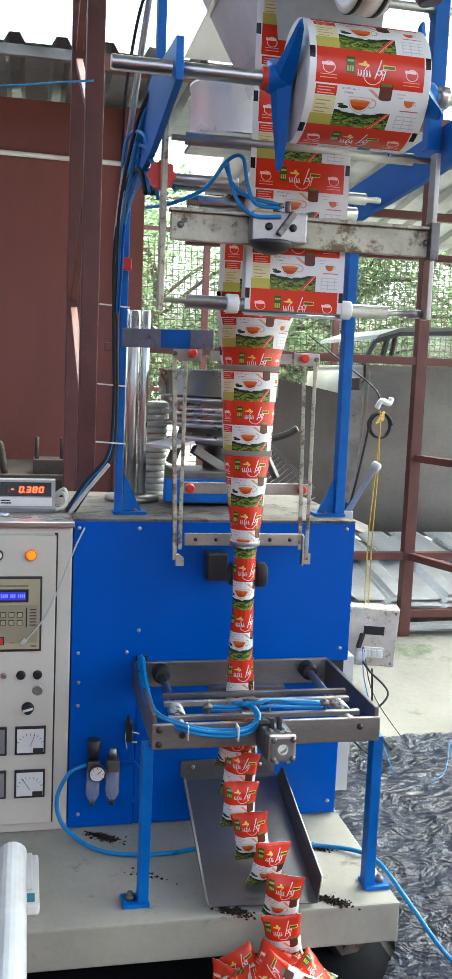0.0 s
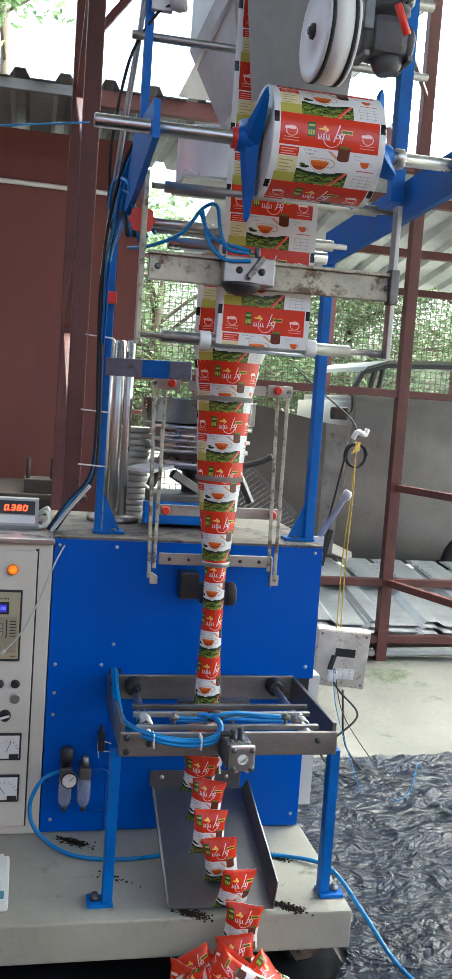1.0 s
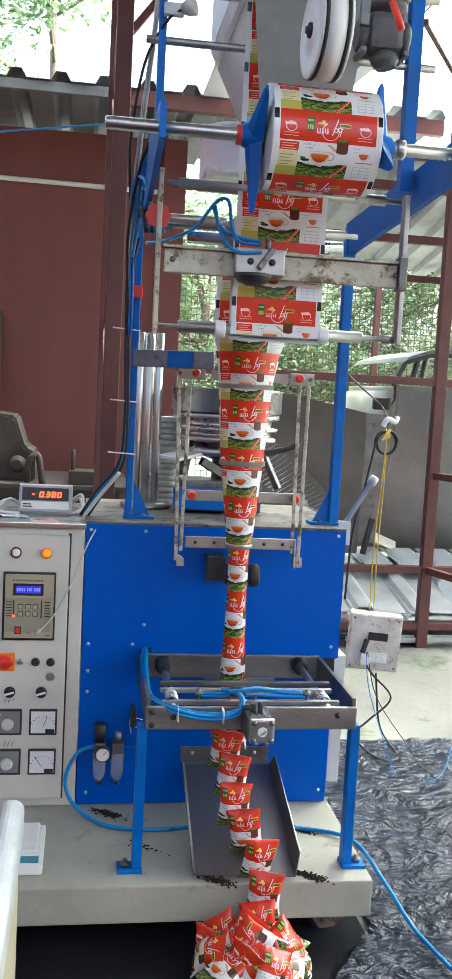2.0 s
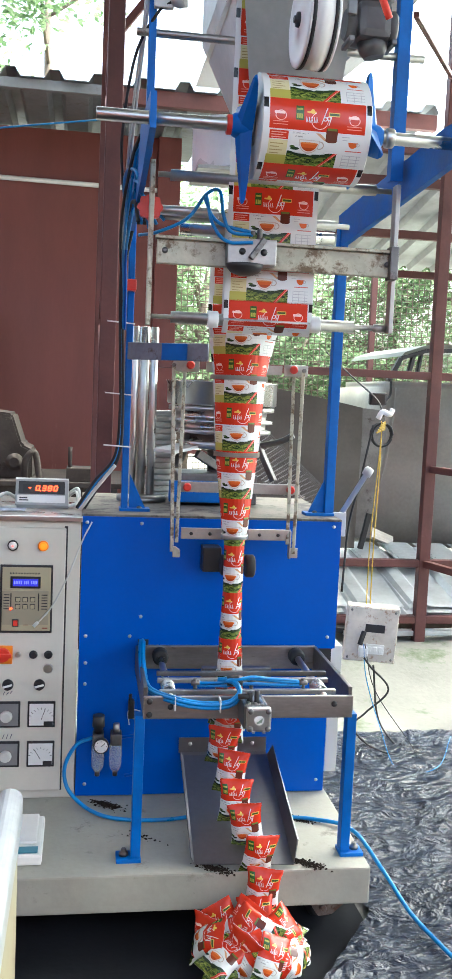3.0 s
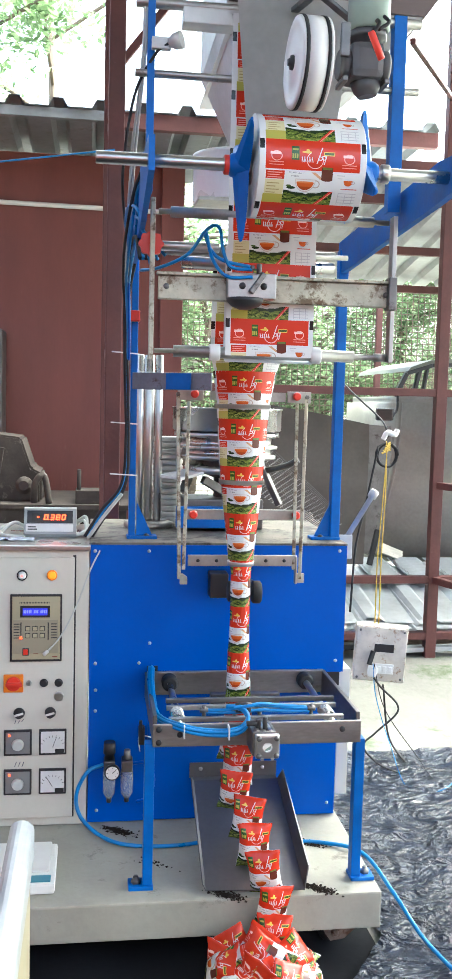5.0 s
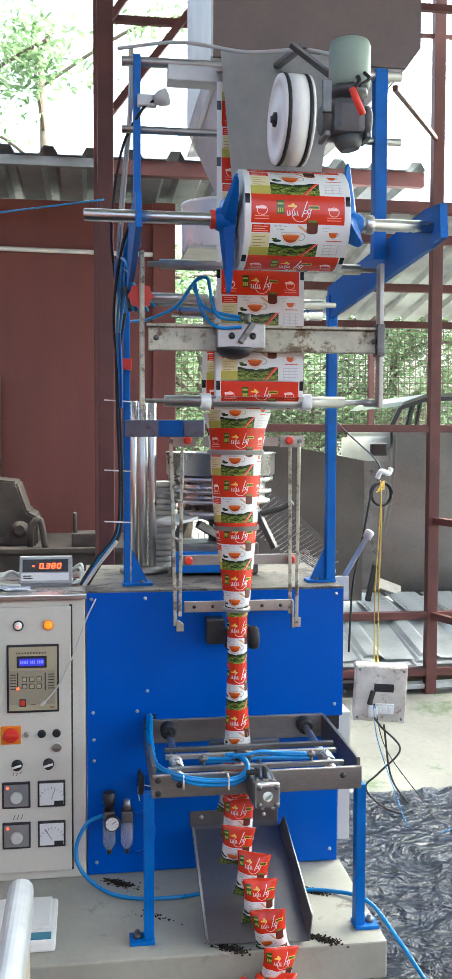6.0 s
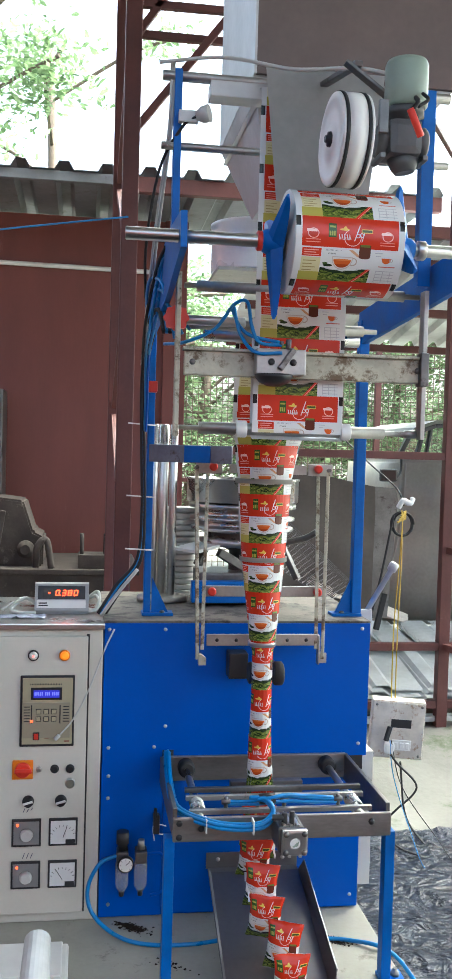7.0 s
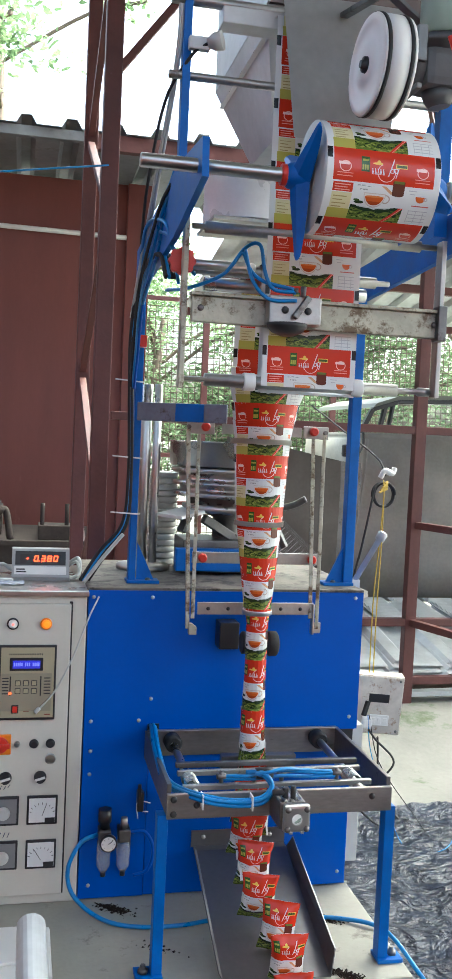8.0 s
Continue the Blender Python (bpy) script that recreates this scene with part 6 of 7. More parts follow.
def air_unit():
    """Filter, regulator and gauge on the lower panel."""
    A = thing("air_filter_regulator", "air filter regulator unit with a round gauge", "filter regulator", (0.095, -0.04, 0.40))
    for x in (0.070, 0.128):
        bm = new_bm()
        box(bm, x - 0.018, x + 0.018, -0.062, -0.008, 0.395, 0.432, 0.004)
        part("head", bm, STEEL_DARK, A)
        bm = new_bm()
        turned(bm, (x, -0.036, 0.395), (x, -0.036, 0.300), ((0, 0.019), (0.05, 0.021), (0.8, 0.020), (1, 0.010)), 20)
        part("bowl", bm, BOWL, A, "cloudy plastic filter bowl")
        bm = new_bm()
        rod(bm, (x, -0.036, 0.300), (x, -0.036, 0.285), 0.008, 12)
        part("drain", bm, BLACK, A)
    bm = new_bm()
    turned(bm, (0.070, -0.036, 0.432), (0.070, -0.036, 0.490), ((0, 0.014), (0.3, 0.016), (0.35, 0.020), (1, 0.019)), 18)
    part("regulator_knob", bm, BLACK, A)
    bm = new_bm()
    turned(bm, (0.128, -0.036, 0.432), (0.128, -0.036, 0.462), ((0, 0.012), (1, 0.010)), 14)
    part("oiler_cap", bm, STEEL_DULL, A)
    bm = new_bm()
    turned(bm, (0.079, -0.062, 0.402), (0.079, -0.082, 0.402), ((0, 0.016), (0.3, 0.025), (1, 0.025)), 26)
    g = part("gauge", bm, BLACK, A)
    bm = new_bm()
    turned(bm, (0.079, -0.082, 0.402), (0.079, -0.0835, 0.402), ((0, 0.021), (1, 0.021)), 24)
    part("gauge_face", bm, DIAL, g, "white gauge face")
    bm = new_bm()
    bar(bm, (0.079, -0.0842, 0.402), (0.090, -0.0842, 0.411), 0.001, 0.002)
    for i in range(7):
        a = radians(225 - 45 * i)
        bar(bm, (0.079 + 0.015 * math.cos(a), -0.0842, 0.402 + 0.015 * math.sin(a)), (0.079 + 0.019 * math.cos(a), -0.0842, 0.402 + 0.019 * math.sin(a)), 0.001, 0.0015)
    part("gauge_needle", bm, BLACK, g)
    bm = new_bm()
    box(bm, 0.165, 0.185, -0.035, -0.004, 0.475, 0.535, 0.004)
    bar(bm, (0.172, -0.03, 0.52), (0.170, -0.04, 0.56), 0.01, 0.01, 0.002)
    tagged(part("toggle_valve", bm, BLACK), "small black toggle valve on the blue panel", "valve")
    bm = new_bm()
    pipe(bm, ((0.17, -0.02, 0.45), (0.165, -0.03, 0.50), (0.185, -0.03, 0.505), (0.205, -0.03, 0.50)), 0.0018)
    pipe(bm, ((0.168, -0.03, 0.48), (0.185, -0.03, 0.475), (0.20, -0.02, 0.47)), 0.0018)
    tagged(part("white_wire", bm, WHITE), "bent thin white wire on the blue panel", "wire")


def hoses():
    def hose(points, r, label, mat=None, name="air_hose", cat="hose"):
        bm = new_bm()
        pipe(bm, points, r, 10)
        tagged(part(name, bm, mat or HOSE), label, cat)
    # bundle from the panel to the jaw cylinder
    for i in range(5):
        a, c = 0.007 * math.cos(i * 1.3), 0.008 * math.sin(i * 1.3)
        hose(((0.205 + a, 0.0, 0.725 + c * 0.4), (0.200 + a, -0.06, 0.735 + c), (0.192 + a, -0.20, 0.715 + c), (0.20 + a, -0.36, 0.685 + c), (0.26, -0.475 + a, 0.688 + c), (0.34, -0.492 + a, 0.676 + c), (0.42, -0.495 + a, 0.680 + c), (0.455, -0.47 + a, 0.705 + c), (0.44, -0.43 + a, 0.725 + c * 0.5), (0.40, -0.41, 0.722 + c * 0.5)), 0.0052, "bright blue air hose in the bundle to the jaws")
    for pts in (((0.34, -0.40, 0.712), (0.40, -0.415, 0.716), (0.44, -0.42, 0.726), (0.50, -0.415, 0.728), (0.60, -0.405, 0.716), (0.655, -0.40, 0.712)), ((0.34, -0.40, 0.705), (0.42, -0.41, 0.706), (0.50, -0.41, 0.712), (0.58, -0.405, 0.706), (0.65, -0.40, 0.704)), ((0.42, -0.43, 0.725), (0.46, -0.44, 0.735), (0.50, -0.43, 0.738), (0.56, -0.41, 0.726), (0.64, -0.40, 0.716))):
        hose(pts, 0.0048, "bright blue air hose along the jaw bars")
    bm = new_bm()
    turned(bm, (0.425, -0.415, 0.722), (0.47, -0.418, 0.724), ((0, 0.014), (0.3, 0.016), (0.7, 0.016), (1, 0.014)), 14)
    tagged(part("hose_junction", bm, BLACK), "black push-fit hose junction", "hose fitting")
    for x, y in ((0.27, -0.478), (0.395, -0.497)):
        bm = new_bm()
        box(bm, x - 0.002, x + 0.002, y - 0.016, y + 0.016, 0.660, 0.698, 0.001)
        tagged(part("cable_tie", bm, WHITE), "white cable tie round the hose bundle", "cable tie")
    # from the filter, over the platform and away over the tarp
    hose(((0.05, -0.04, 0.415), (0.00, -0.06, 0.40), (-0.035, -0.07, 0.33), (-0.02, -0.09, 0.26), (0.05, -0.14, 0.215), (0.14, -0.19, 0.208), (0.28, -0.20, 0.207), (0.45, -0.17, 0.207), (0.62, -0.20, 0.207), (0.75, -0.22, 0.207), (0.86, -0.30, 0.207), (0.93, -0.40, 0.13), (0.98, -0.52, 0.06), (1.01, -0.66, 0.052), (1.05, -0.82, 0.05), (1.11, -1.0, 0.048), (1.2, -1.2, 0.046), (1.3, -1.5, 0.046)), 0.0065, "blue air hose over the platform and the tarp")
    hose(((0.146, -0.036, 0.415), (0.19, -0.05, 0.42), (0.215, -0.06, 0.37), (0.20, -0.06, 0.31), (0.16, -0.05, 0.29)), 0.005, "dark blue air hose loop beside the filter", BLUE)
    # to the sensor block at the film
    for pts in (((0.128, -0.45, 1.96), (0.17, -0.55, 1.955), (0.24, -0.60, 1.985), (0.285, -0.62, 2.045), (0.315, -0.64, 2.05), (0.325, -0.655, 1.99), (0.345, -0.66, 1.95), (0.40, -0.66, 1.945)), ((0.285, -0.62, 2.04), (0.30, -0.64, 1.97), (0.335, -0.665, 1.925), (0.40, -0.672, 1.925)), ((0.28, -0.62, 2.035), (0.30, -0.63, 1.99), (0.33, -0.65, 1.965), (0.395, -0.66, 1.952))):
        hose(pts, 0.0045, "blue air hose to the sensor block")
    # bundle up the blue post
    for i in range(4):
        a = 0.008 * i
        hose(((-0.02 + a, 0.10, 1.150), (0.035 + a, 0.10, 1.24), (0.10 + a * 0.5, 0.08, 1.33), (0.112 + a * 0.3, 0.07, 1.48), (0.105 + a * 0.3, 0.06, 1.70), (0.10 + a * 0.3, 0.05, 1.90), (0.105 + a, -0.1, 2.05), (0.115 + a, -0.38, 2.06), (0.125 + a, -0.46, 1.99)), 0.0055 if i else 0.006, "blue and dark cable bundle up the blue post" if i % 2 else "dark cable in the bundle up the blue post", (RUBBER, HOSE, RUBBER, RUBBER)[i], "cable", "cable")
    for i in range(3):
        hose(((0.10, -0.1, 2.05), (0.09 + 0.012 * i, -0.30, 2.14 - 0.02 * i), (0.11 + 0.01 * i, -0.48, 2.12 - 0.03 * i), (0.13, -0.52, 2.05), (0.15 + 0.02 * i, -0.50, 1.97 + 0.012 * i)), 0.0045, "blue air hose looped beside the arm")
    for i in range(5):
        w = 0.010 * math.sin(i * 2.1)
        hose(((0.128 + w, -0.52, 2.24 - 0.02 * i), (0.112 + w, -0.46, 2.16), (0.100 + w * 1.6, -0.34, 2.05), (0.096 + w, -0.18, 1.96), (0.108 + w * 0.6, -0.02, 1.90 - 0.02 * i), (0.112 + w * 0.5, 0.06, 1.74)), 0.0042, "blue air hose in the bundle beside the arm", (HOSE, HOSE, RUBBER, HOSE, BLUE)[i])
    # grey tubes and black cable to the hopper
    for i in range(2):
        hose(((0.098 + 0.008 * i, 0.05, 1.95), (0.095 + 0.008 * i, -0.2, 2.1), (0.10 + 0.008 * i, -0.42, 2.28), (0.120 + 0.006 * i, -0.52, 2.50), (0.122 + 0.006 * i, -0.54, 2.66)), 0.004, "thin white tube up to the hopper", LIGHTGREY, "tube", "tube")
    hose(((0.09, -0.2, 2.12), (0.075, -0.42, 2.22), (0.10, -0.50, 2.40), (0.15, -0.56, 2.49), (0.185, -0.575, 2.515)), 0.004, "black cable to the valve", RUBBER, "cable", "cable")
    hose(((-2.6, 0.80, 2.26), (-1.2, 0.78, 2.38), (-0.355, 0.76, 2.515), (0.072, 0.762, 2.585)), 0.0035, "thin blue cable strung from the column to the side", HOSE, "cable", "cable")
    hose(((-0.01, 0.085, 1.146), (0.04, 0.07, 1.22), (0.10, 0.05, 1.30)), 0.006, "white tube beside the cable bundle", LIGHTGREY, "tube", "tube")
    for z in (1.36, 1.53, 1.76):
        bm = new_bm()
        bar(bm, (0.06, 0.06, z + 0.005), (0.15, 0.07, z), 0.004, 0.004)
        tagged(part("cable_tie", bm, WHITE), "white cable tie with a long tail", "cable tie")
    bm = new_bm()
    box(bm, 0.108, 0.150, 0.05, 0.13, 1.865, 1.90, 0.003)
    tagged(part("red_tape", bm, REDP), "red tape wrapped round the post", "tape")


def table_things():
    """Feeder parts and stores behind the former."""
    F = thing("rotary_feeder", "bright steel rotary cup feeder on a stand above the worktop", "feeder", (0.495, 0.42, 1.146))
    x, y = 0.495, 0.42
    for name, z0, z1, prof in (("drum", 1.505, 1.590, ((0, 0.196), (0.05, 0.202), (0.92, 0.202), (0.94, 0.206), (1, 0.206), (1, 0.198), (0.9, 0.196))),
                               ("cup_ring", 1.40, 1.50, ((0, 0.15), (0.05, 0.185), (0.16, 0.185), (0.2, 0.165), (0.38, 0.165), (0.42, 0.19), (0.52, 0.19), (0.56, 0.165), (0.8, 0.17), (0.85, 0.195), (1, 0.195))),
                               ("base_ring", 1.345, 1.40, ((0, 0.11), (0.1, 0.15), (0.5, 0.155), (0.6, 0.12), (1, 0.12))),
                               ("stand", 1.146, 1.35, ((0, 0.09), (0.08, 0.09), (0.1, 0.045), (0.9, 0.045), (1, 0.1)))):
        bm = new_bm()
        turned(bm, (x, y, z0), (x, y, z1), prof, 40)
        part(name, bm, STEEL if name != "stand" else STEEL_DARK, F)
    T = thing("tub_stack", "stack of pale grey plastic tubs", "tub stack", (0.29, 0.57, 1.146))
    for i in range(15):
        z = 1.146 + i * 0.022
        bm = new_bm()
        turned(bm, (0.29, 0.57, z), (0.29, 0.57, z + 0.020), ((0, 0.054), (0.3, 0.057), (0.9, 0.058), (1, 0.056)), 22)
        part("tub", bm, LIGHTGREY, T)
    bm = new_bm()
    box(bm, 0.33, 0.62, 0.30, 0.50, 1.150, 1.26, 0.006)
    tagged(part("drive_housing", bm, STEEL_DARK), "dark drive housing under the feeder", "housing")
    bm = new_bm()
    bar(bm, (0.28, 0.32, 1.335), (0.47, 0.42, 1.375), 0.14, 0.012, 0.003)
    tagged(part("folded_paper", bm, WHITE), "folded white paper lying under the feeder", "paper")
    bm = new_bm()
    bar(bm, (0.40, 0.33, 1.33), (0.60, 0.40, 1.21), 0.03, 0.03, 0.003)
    bar(bm, (0.33, 0.36, 1.28), (0.42, 0.44, 1.48), 0.03, 0.02, 0.003)
    bar(bm, (0.60, 0.36, 1.42), (0.68, 0.30, 1.24), 0.025, 0.02, 0.003)
    pipe(bm, ((0.62, 0.35, 1.36), (0.70, 0.3, 1.385), (0.74, 0.28, 1.41)), 0.012)
    tagged(part("feeder_linkage", bm, STEEL_DARK), "dark steel linkage arms of the feeder", "linkage")
    bm = new_bm()
    box(bm, 0.30, 0.52, 0.26, 0.30, 1.16, 1.235, 0.004)
    tagged(part("blue_tray", bm, BLUE_OLD), "small blue tray under the feeder", "tray")


def yard_things():
    # hanging switch box with its wires
    S = thing("switch_box", "stained white switch box hanging on yellow wires", "switch box", (1.26, 0.87, 0.39))
    S.rotation_euler = (0, 0, 0)
    tilt = pose(1.262, 0.87, 0.535, 4, 2.5, -10)
    def loc(bm):
        bm.transform(tilt)
        return bm
    bm = new_bm()
    box(bm, -0.112, 0.112, -0.03, 0.03, -0.125, 0.125, 0.006)
    part("box", loc(bm), BOXSTAIN, S)
    bm = new_bm()
    box(bm, -0.108, 0.108, -0.034, -0.030, -0.120, 0.120, 0.002)
    part("cover", loc(bm), BOXSTAIN, S)
    bm = new_bm()
    box(bm, -0.03, 0.055, -0.0355, -0.034, 0.012, 0.048)
    part("slot", loc(bm), BLACK, S)
    bm = new_bm()
    box(bm, -0.02, 0.06, -0.040, -0.034, -0.085, -0.040, 0.002)
    plate = part("socket_plate", loc(bm), WHITE, S)
    for i in range(3):
        bm = new_bm()
        box(bm, -0.012 + i * 0.024, 0.004 + i * 0.024, -0.046, -0.040, -0.076, -0.050, 0.002)
        part("rocker_switch", loc(bm), WHITE, S)
    bm = new_bm()
    box(bm, -0.052, -0.012, -0.072, -0.034, -0.092, -0.048, 0.008)
    part("plug", loc(bm), WHITE, S, "white three-pin plug")
    bm = new_bm()
    bar(bm, (-0.05, -0.06, -0.04), (-0.035, -0.05, 0.02), 0.014, 0.02, 0.003)
    part("dark_tag", loc(bm), RUBBER, S)
    screws(S, [tilt @ Vector(p) for p in ((-0.095, -0.034, 0.107), (0.095, -0.034, 0.107), (-0.095, -0.034, -0.107), (0.095, -0.034, -0.107))], 0.006, "screw", STEEL_DARK)
    for i, x in enumerate((1.205, 1.222)):
        bm = new_bm()
        pipe(bm, ((x + 0.03, 0.87, 0.645), (x + 0.03, 0.87, 0.95), (1.248 + 0.01 * i, 0.870, 1.2), (1.257, 0.870, 1.40), (1.260, 0.890, 1.46)), 0.0026)
        tagged(part("yellow_wire", bm, YELLOW), "yellow wire that the switch box hangs from", "wire")
    bm = new_bm()
    pts = [(1.270 + 0.045 * math.cos(i * 0.55), 0.890 + 0.004 * i * 0.3, 1.40 + 0.05 * math.sin(i * 0.55)) for i in range(30)]
    pipe(bm, pts, 0.005, 8, 3)
    tagged(part("cable_coil", bm, RUBBER), "coiled black cable tied up with a yellow cord", "cable coil")
    bm = new_bm()
    pipe(bm, ((1.270, 0.900, 1.48), (1.27, 1.0, 1.55), (1.26, 1.4, 1.66), (1.30, 2.06, 1.80)), 0.004)
    tagged(part("cable", bm, RUBBER), "black cable hung from the rail", "cable")
    bm = new_bm()
    for i in range(5):
        bar(bm, (1.235 + 0.006 * i, 0.870, 1.41 + 0.01 * i), (1.275, 0.880, 1.425 + 0.008 * i), 0.006, 0.006)
    tagged(part("tie_cord", bm, YELLOW), "yellow cord tied round the cable", "cord")
    bm = new_bm()
    pipe(bm, ((1.245, 0.890, 1.47), (1.260, 0.880, 1.50), (1.295, 0.890, 1.49), (1.310, 0.900, 1.51)), 0.012)
    tagged(part("white_rag", bm, WHITE), "twisted white rag on the cable", "rag")
    for pts, r, m in ((((1.220, 0.810, 0.44), (1.25, 0.80, 0.40), (1.335, 0.80, 0.30), (1.24, 0.80, 0.20), (1.18, 0.79, 0.14), (1.26, 0.76, 0.06), (1.40, 0.74, 0.02), (1.42, 0.80, 0.012), (1.36, 0.98, 0.10), (1.27, 0.83, 0.40)), 0.0045, RUBBER), (((1.215, 0.810, 0.50), (1.235, 0.810, 0.35), (1.295, 0.770, 0.15), (1.335, 0.620, 0.012), (1.485, 0.570, 0.04), (1.685, 0.920, 0.04)), 0.002, HOSE), (((1.220, 0.810, 0.50), (1.275, 0.810, 0.30), (1.415, 0.770, 0.10), (1.485, 0.670, 0.012), (1.635, 0.820, 0.012)), 0.002, RUBBER), (((1.115, 0.850, 0.72), (1.135, 0.870, 1.0), (1.175, 0.870, 1.2), (1.225, 0.890, 1.44)), 0.005, RUBBER)):
        bm = new_bm()
        pipe(bm, pts, r)
        tagged(part("power_cable", bm, m), "black power cable trailing to the floor" if m is RUBBER else "thin blue cable trailing on the floor", "cable")
    # hand lever leaning out from the worktop's side
    bm = new_bm()
    turned(bm, (0.945, 0.33, 1.12), (1.055, 0.35, 1.295), ((0, 0.010), (0.84, 0.010), (0.85, 0.017), (0.97, 0.018), (1, 0.014)), 16)
    box(bm, 0.859, 0.965, 0.32, 0.335, 1.04, 1.13, 0.003)
    tagged(part("hand_lever", bm, GREYSHEET), "bright steel hand lever on the machine's side", "lever")
    # stack of corrugated sheets
    for i in range(3):
        bm = new_bm()
        corrugated(bm, 1.0 + 0.05 * i, 3.9, 2.36 + 0.05 * i, 3.45, 0.235 + 0.026 * i, 0.415 + 0.028 * i, 0.34, 0.03)
        tagged(part("corrugated_sheet", bm, GALV), "galvanised corrugated roofing sheet in a stack", "roofing sheet", "stacked roofing sheets")
    # louvred ventilation panels laid on the stack's far end
    for i in range(7):
        x0 = 1.62 + 0.27 * i
        L = thing("louvred_panel", "pale louvred metal panel lying on the roofing sheets", "louvred panel", (x0 + 0.1, 3.2, 0.46), "louvred panels on the stack")
        bm = new_bm()
        prism(bm, [(2.98, 0.440), (3.62, 0.500), (3.62, 0.506), (2.98, 0.446)], "x", x0, x0 + 0.23)
        part("frame", bm, GALV, L)
        slat = None
        for j in range(8):
            y = 3.02 + 0.075 * j
            if slat is None:
                bm = new_bm()
                box(bm, x0 + 0.015, x0 + 0.20, -0.022, 0.022, 0.0, 0.004, 0, Matrix.Rotation(radians(24), 4, "X"))
                slat = finish(bpy.data.meshes.new("slat"), bm, GALV)
            ob = new("slat", slat)
            ob.parent = L
            ob.matrix_parent_inverse = placed(L).inverted()
            ob.matrix_basis = Matrix.Translation((0, y, 0.455 + 0.094 * (y - 3.02)))
    bm = new_bm()
    box(bm, 1.1, 3.5, 2.45, 2.55, 0.10, 0.246)
    box(bm, 1.1, 3.5, 3.3, 3.4, 0.10, 0.385)
    tagged(part("timber_bearer", bm, BARK), "rough timber bearers under the roofing sheets", "timber")
    # dark gutter lengths and planks lying under the stack
    for k, (a, c, m) in enumerate((((1.20, 2.30, 0.20), (2.00, 2.33, 0.16), RUBBER), ((1.02, 2.35, 0.43), (1.30, 2.28, 0.24), RUBBER), ((1.55, 2.26, 0.17), (2.5, 2.30, 0.18), GALV))):
        bm = new_bm()
        bar(bm, a, c, 0.07, 0.03, 0.004)
        tagged(part("gutter_length", bm, m), "loose length of gutter under the roofing sheets", "gutter")
    # bent dark metal sheets leaning behind
    for pts, y0, y1, m, lab in (([(1.05, 1.62), (1.43, 1.566), (1.804, 1.495), (1.81, 1.342), (1.80, 0.56), (1.05, 0.56)], 3.0, 3.012, BROWNSHEET, "bent dull metal sheet leaning behind the rail"), ([(1.72, 1.50), (2.014, 1.482), (2.03, 1.40), (1.98, 0.60), (1.70, 0.60)], 3.2, 3.212, STEEL_DARK, "dark rusty metal sheet leaning behind the rail")):
        bm = new_bm()
        prism(bm, pts, "y", y0, y1)
        tagged(part("metal_sheet", bm, m), lab, "metal sheet", "leaning metal sheets")
    bm = new_bm()
    bar(bm, (1.835, 2.98, 0.56), (1.885, 2.98, 0.80), 0.03, 0.035, 0.004)
    tagged(part("dark_strip", bm, RUBBER), "dark rubber strip leaning against the sheet", "strip")
    for i in range(3):
        bm = new_bm()
        bar(bm, (1.35 + 0.02 * i, 2.80 + 0.1 * i, 0.86 + 0.02 * i), (2.25 + 0.02 * i, 3.62 + 0.06 * i, 0.50 + 0.012 * i), 0.07, 0.025, 0.003)
        tagged(part("plank", bm, PLYWOOD), "dusty pale plank sloping down beside the van", "plank", "sloping planks")
    # wire mesh sheet heap behind the worktop
    bm = new_bm()
    for i in range(26):
        bar(bm, (0.62 + 0.02 * i, 1.5, 1.28 - 0.012 * i), (0.95 + 0.02 * i, 2.3, 1.42 - 0.02 * i), 0.004, 0.004)
    for j in range(22):
        f = j / 21
        bar(bm, (0.62 + 0.33 * f, 1.5 + 0.8 * f, 1.285 + 0.14 * f), (1.12 + 0.33 * f, 1.5 + 0.8 * f, 0.975 + 0.0 * f), 0.004, 0.004)
    tagged(part("wire_mesh", bm, STEEL_DARK), "loose sheet of dark wire mesh", "wire mesh")
    # old van parked side-on at the yard's edge
    V = thing("van", "dull grey-green old van with faded dusty side", "van", (3.4, 4.5, 0.13))
    bm = new_bm()
    side = [(2.10, 0.42), (2.13, 0.72), (2.20, 0.90), (2.245, 1.10), (2.275, 1.40), (2.285, 1.70), (5.3, 1.74), (5.3, 0.42)]
    prism(bm, side, "y", 3.9, 5.4)
    bmesh.ops.bevel(bm, geom=bm.edges[:], offset=0.05, segments=4, affect="EDGES")
    for f in bm.faces:
        f.smooth = True
    part("body", bm, PANEL, V, "faded grey-green dusty side panel")
    # cab: black pillars, roof and dark panes
    bm = new_bm()
    for a, c, w in (((2.285, 1.70), (2.372, 1.877), 0.035), ((2.372, 1.877), (2.569, 1.941), 0.032), ((2.569, 1.941), (3.4, 1.985), 0.032), ((2.43, 1.72), (2.475, 1.91), 0.03), ((2.50, 1.72), (2.535, 1.925), 0.022), ((3.3, 1.72), (3.3, 1.97), 0.04)):
        bar(bm, (a[0], 3.97, a[1]), (c[0], 3.97, c[1]), 0.05, w, 0.006)
    part("window_frame", bm, BLACK, V, "black rubber and steel window frame")
    bm = new_bm()
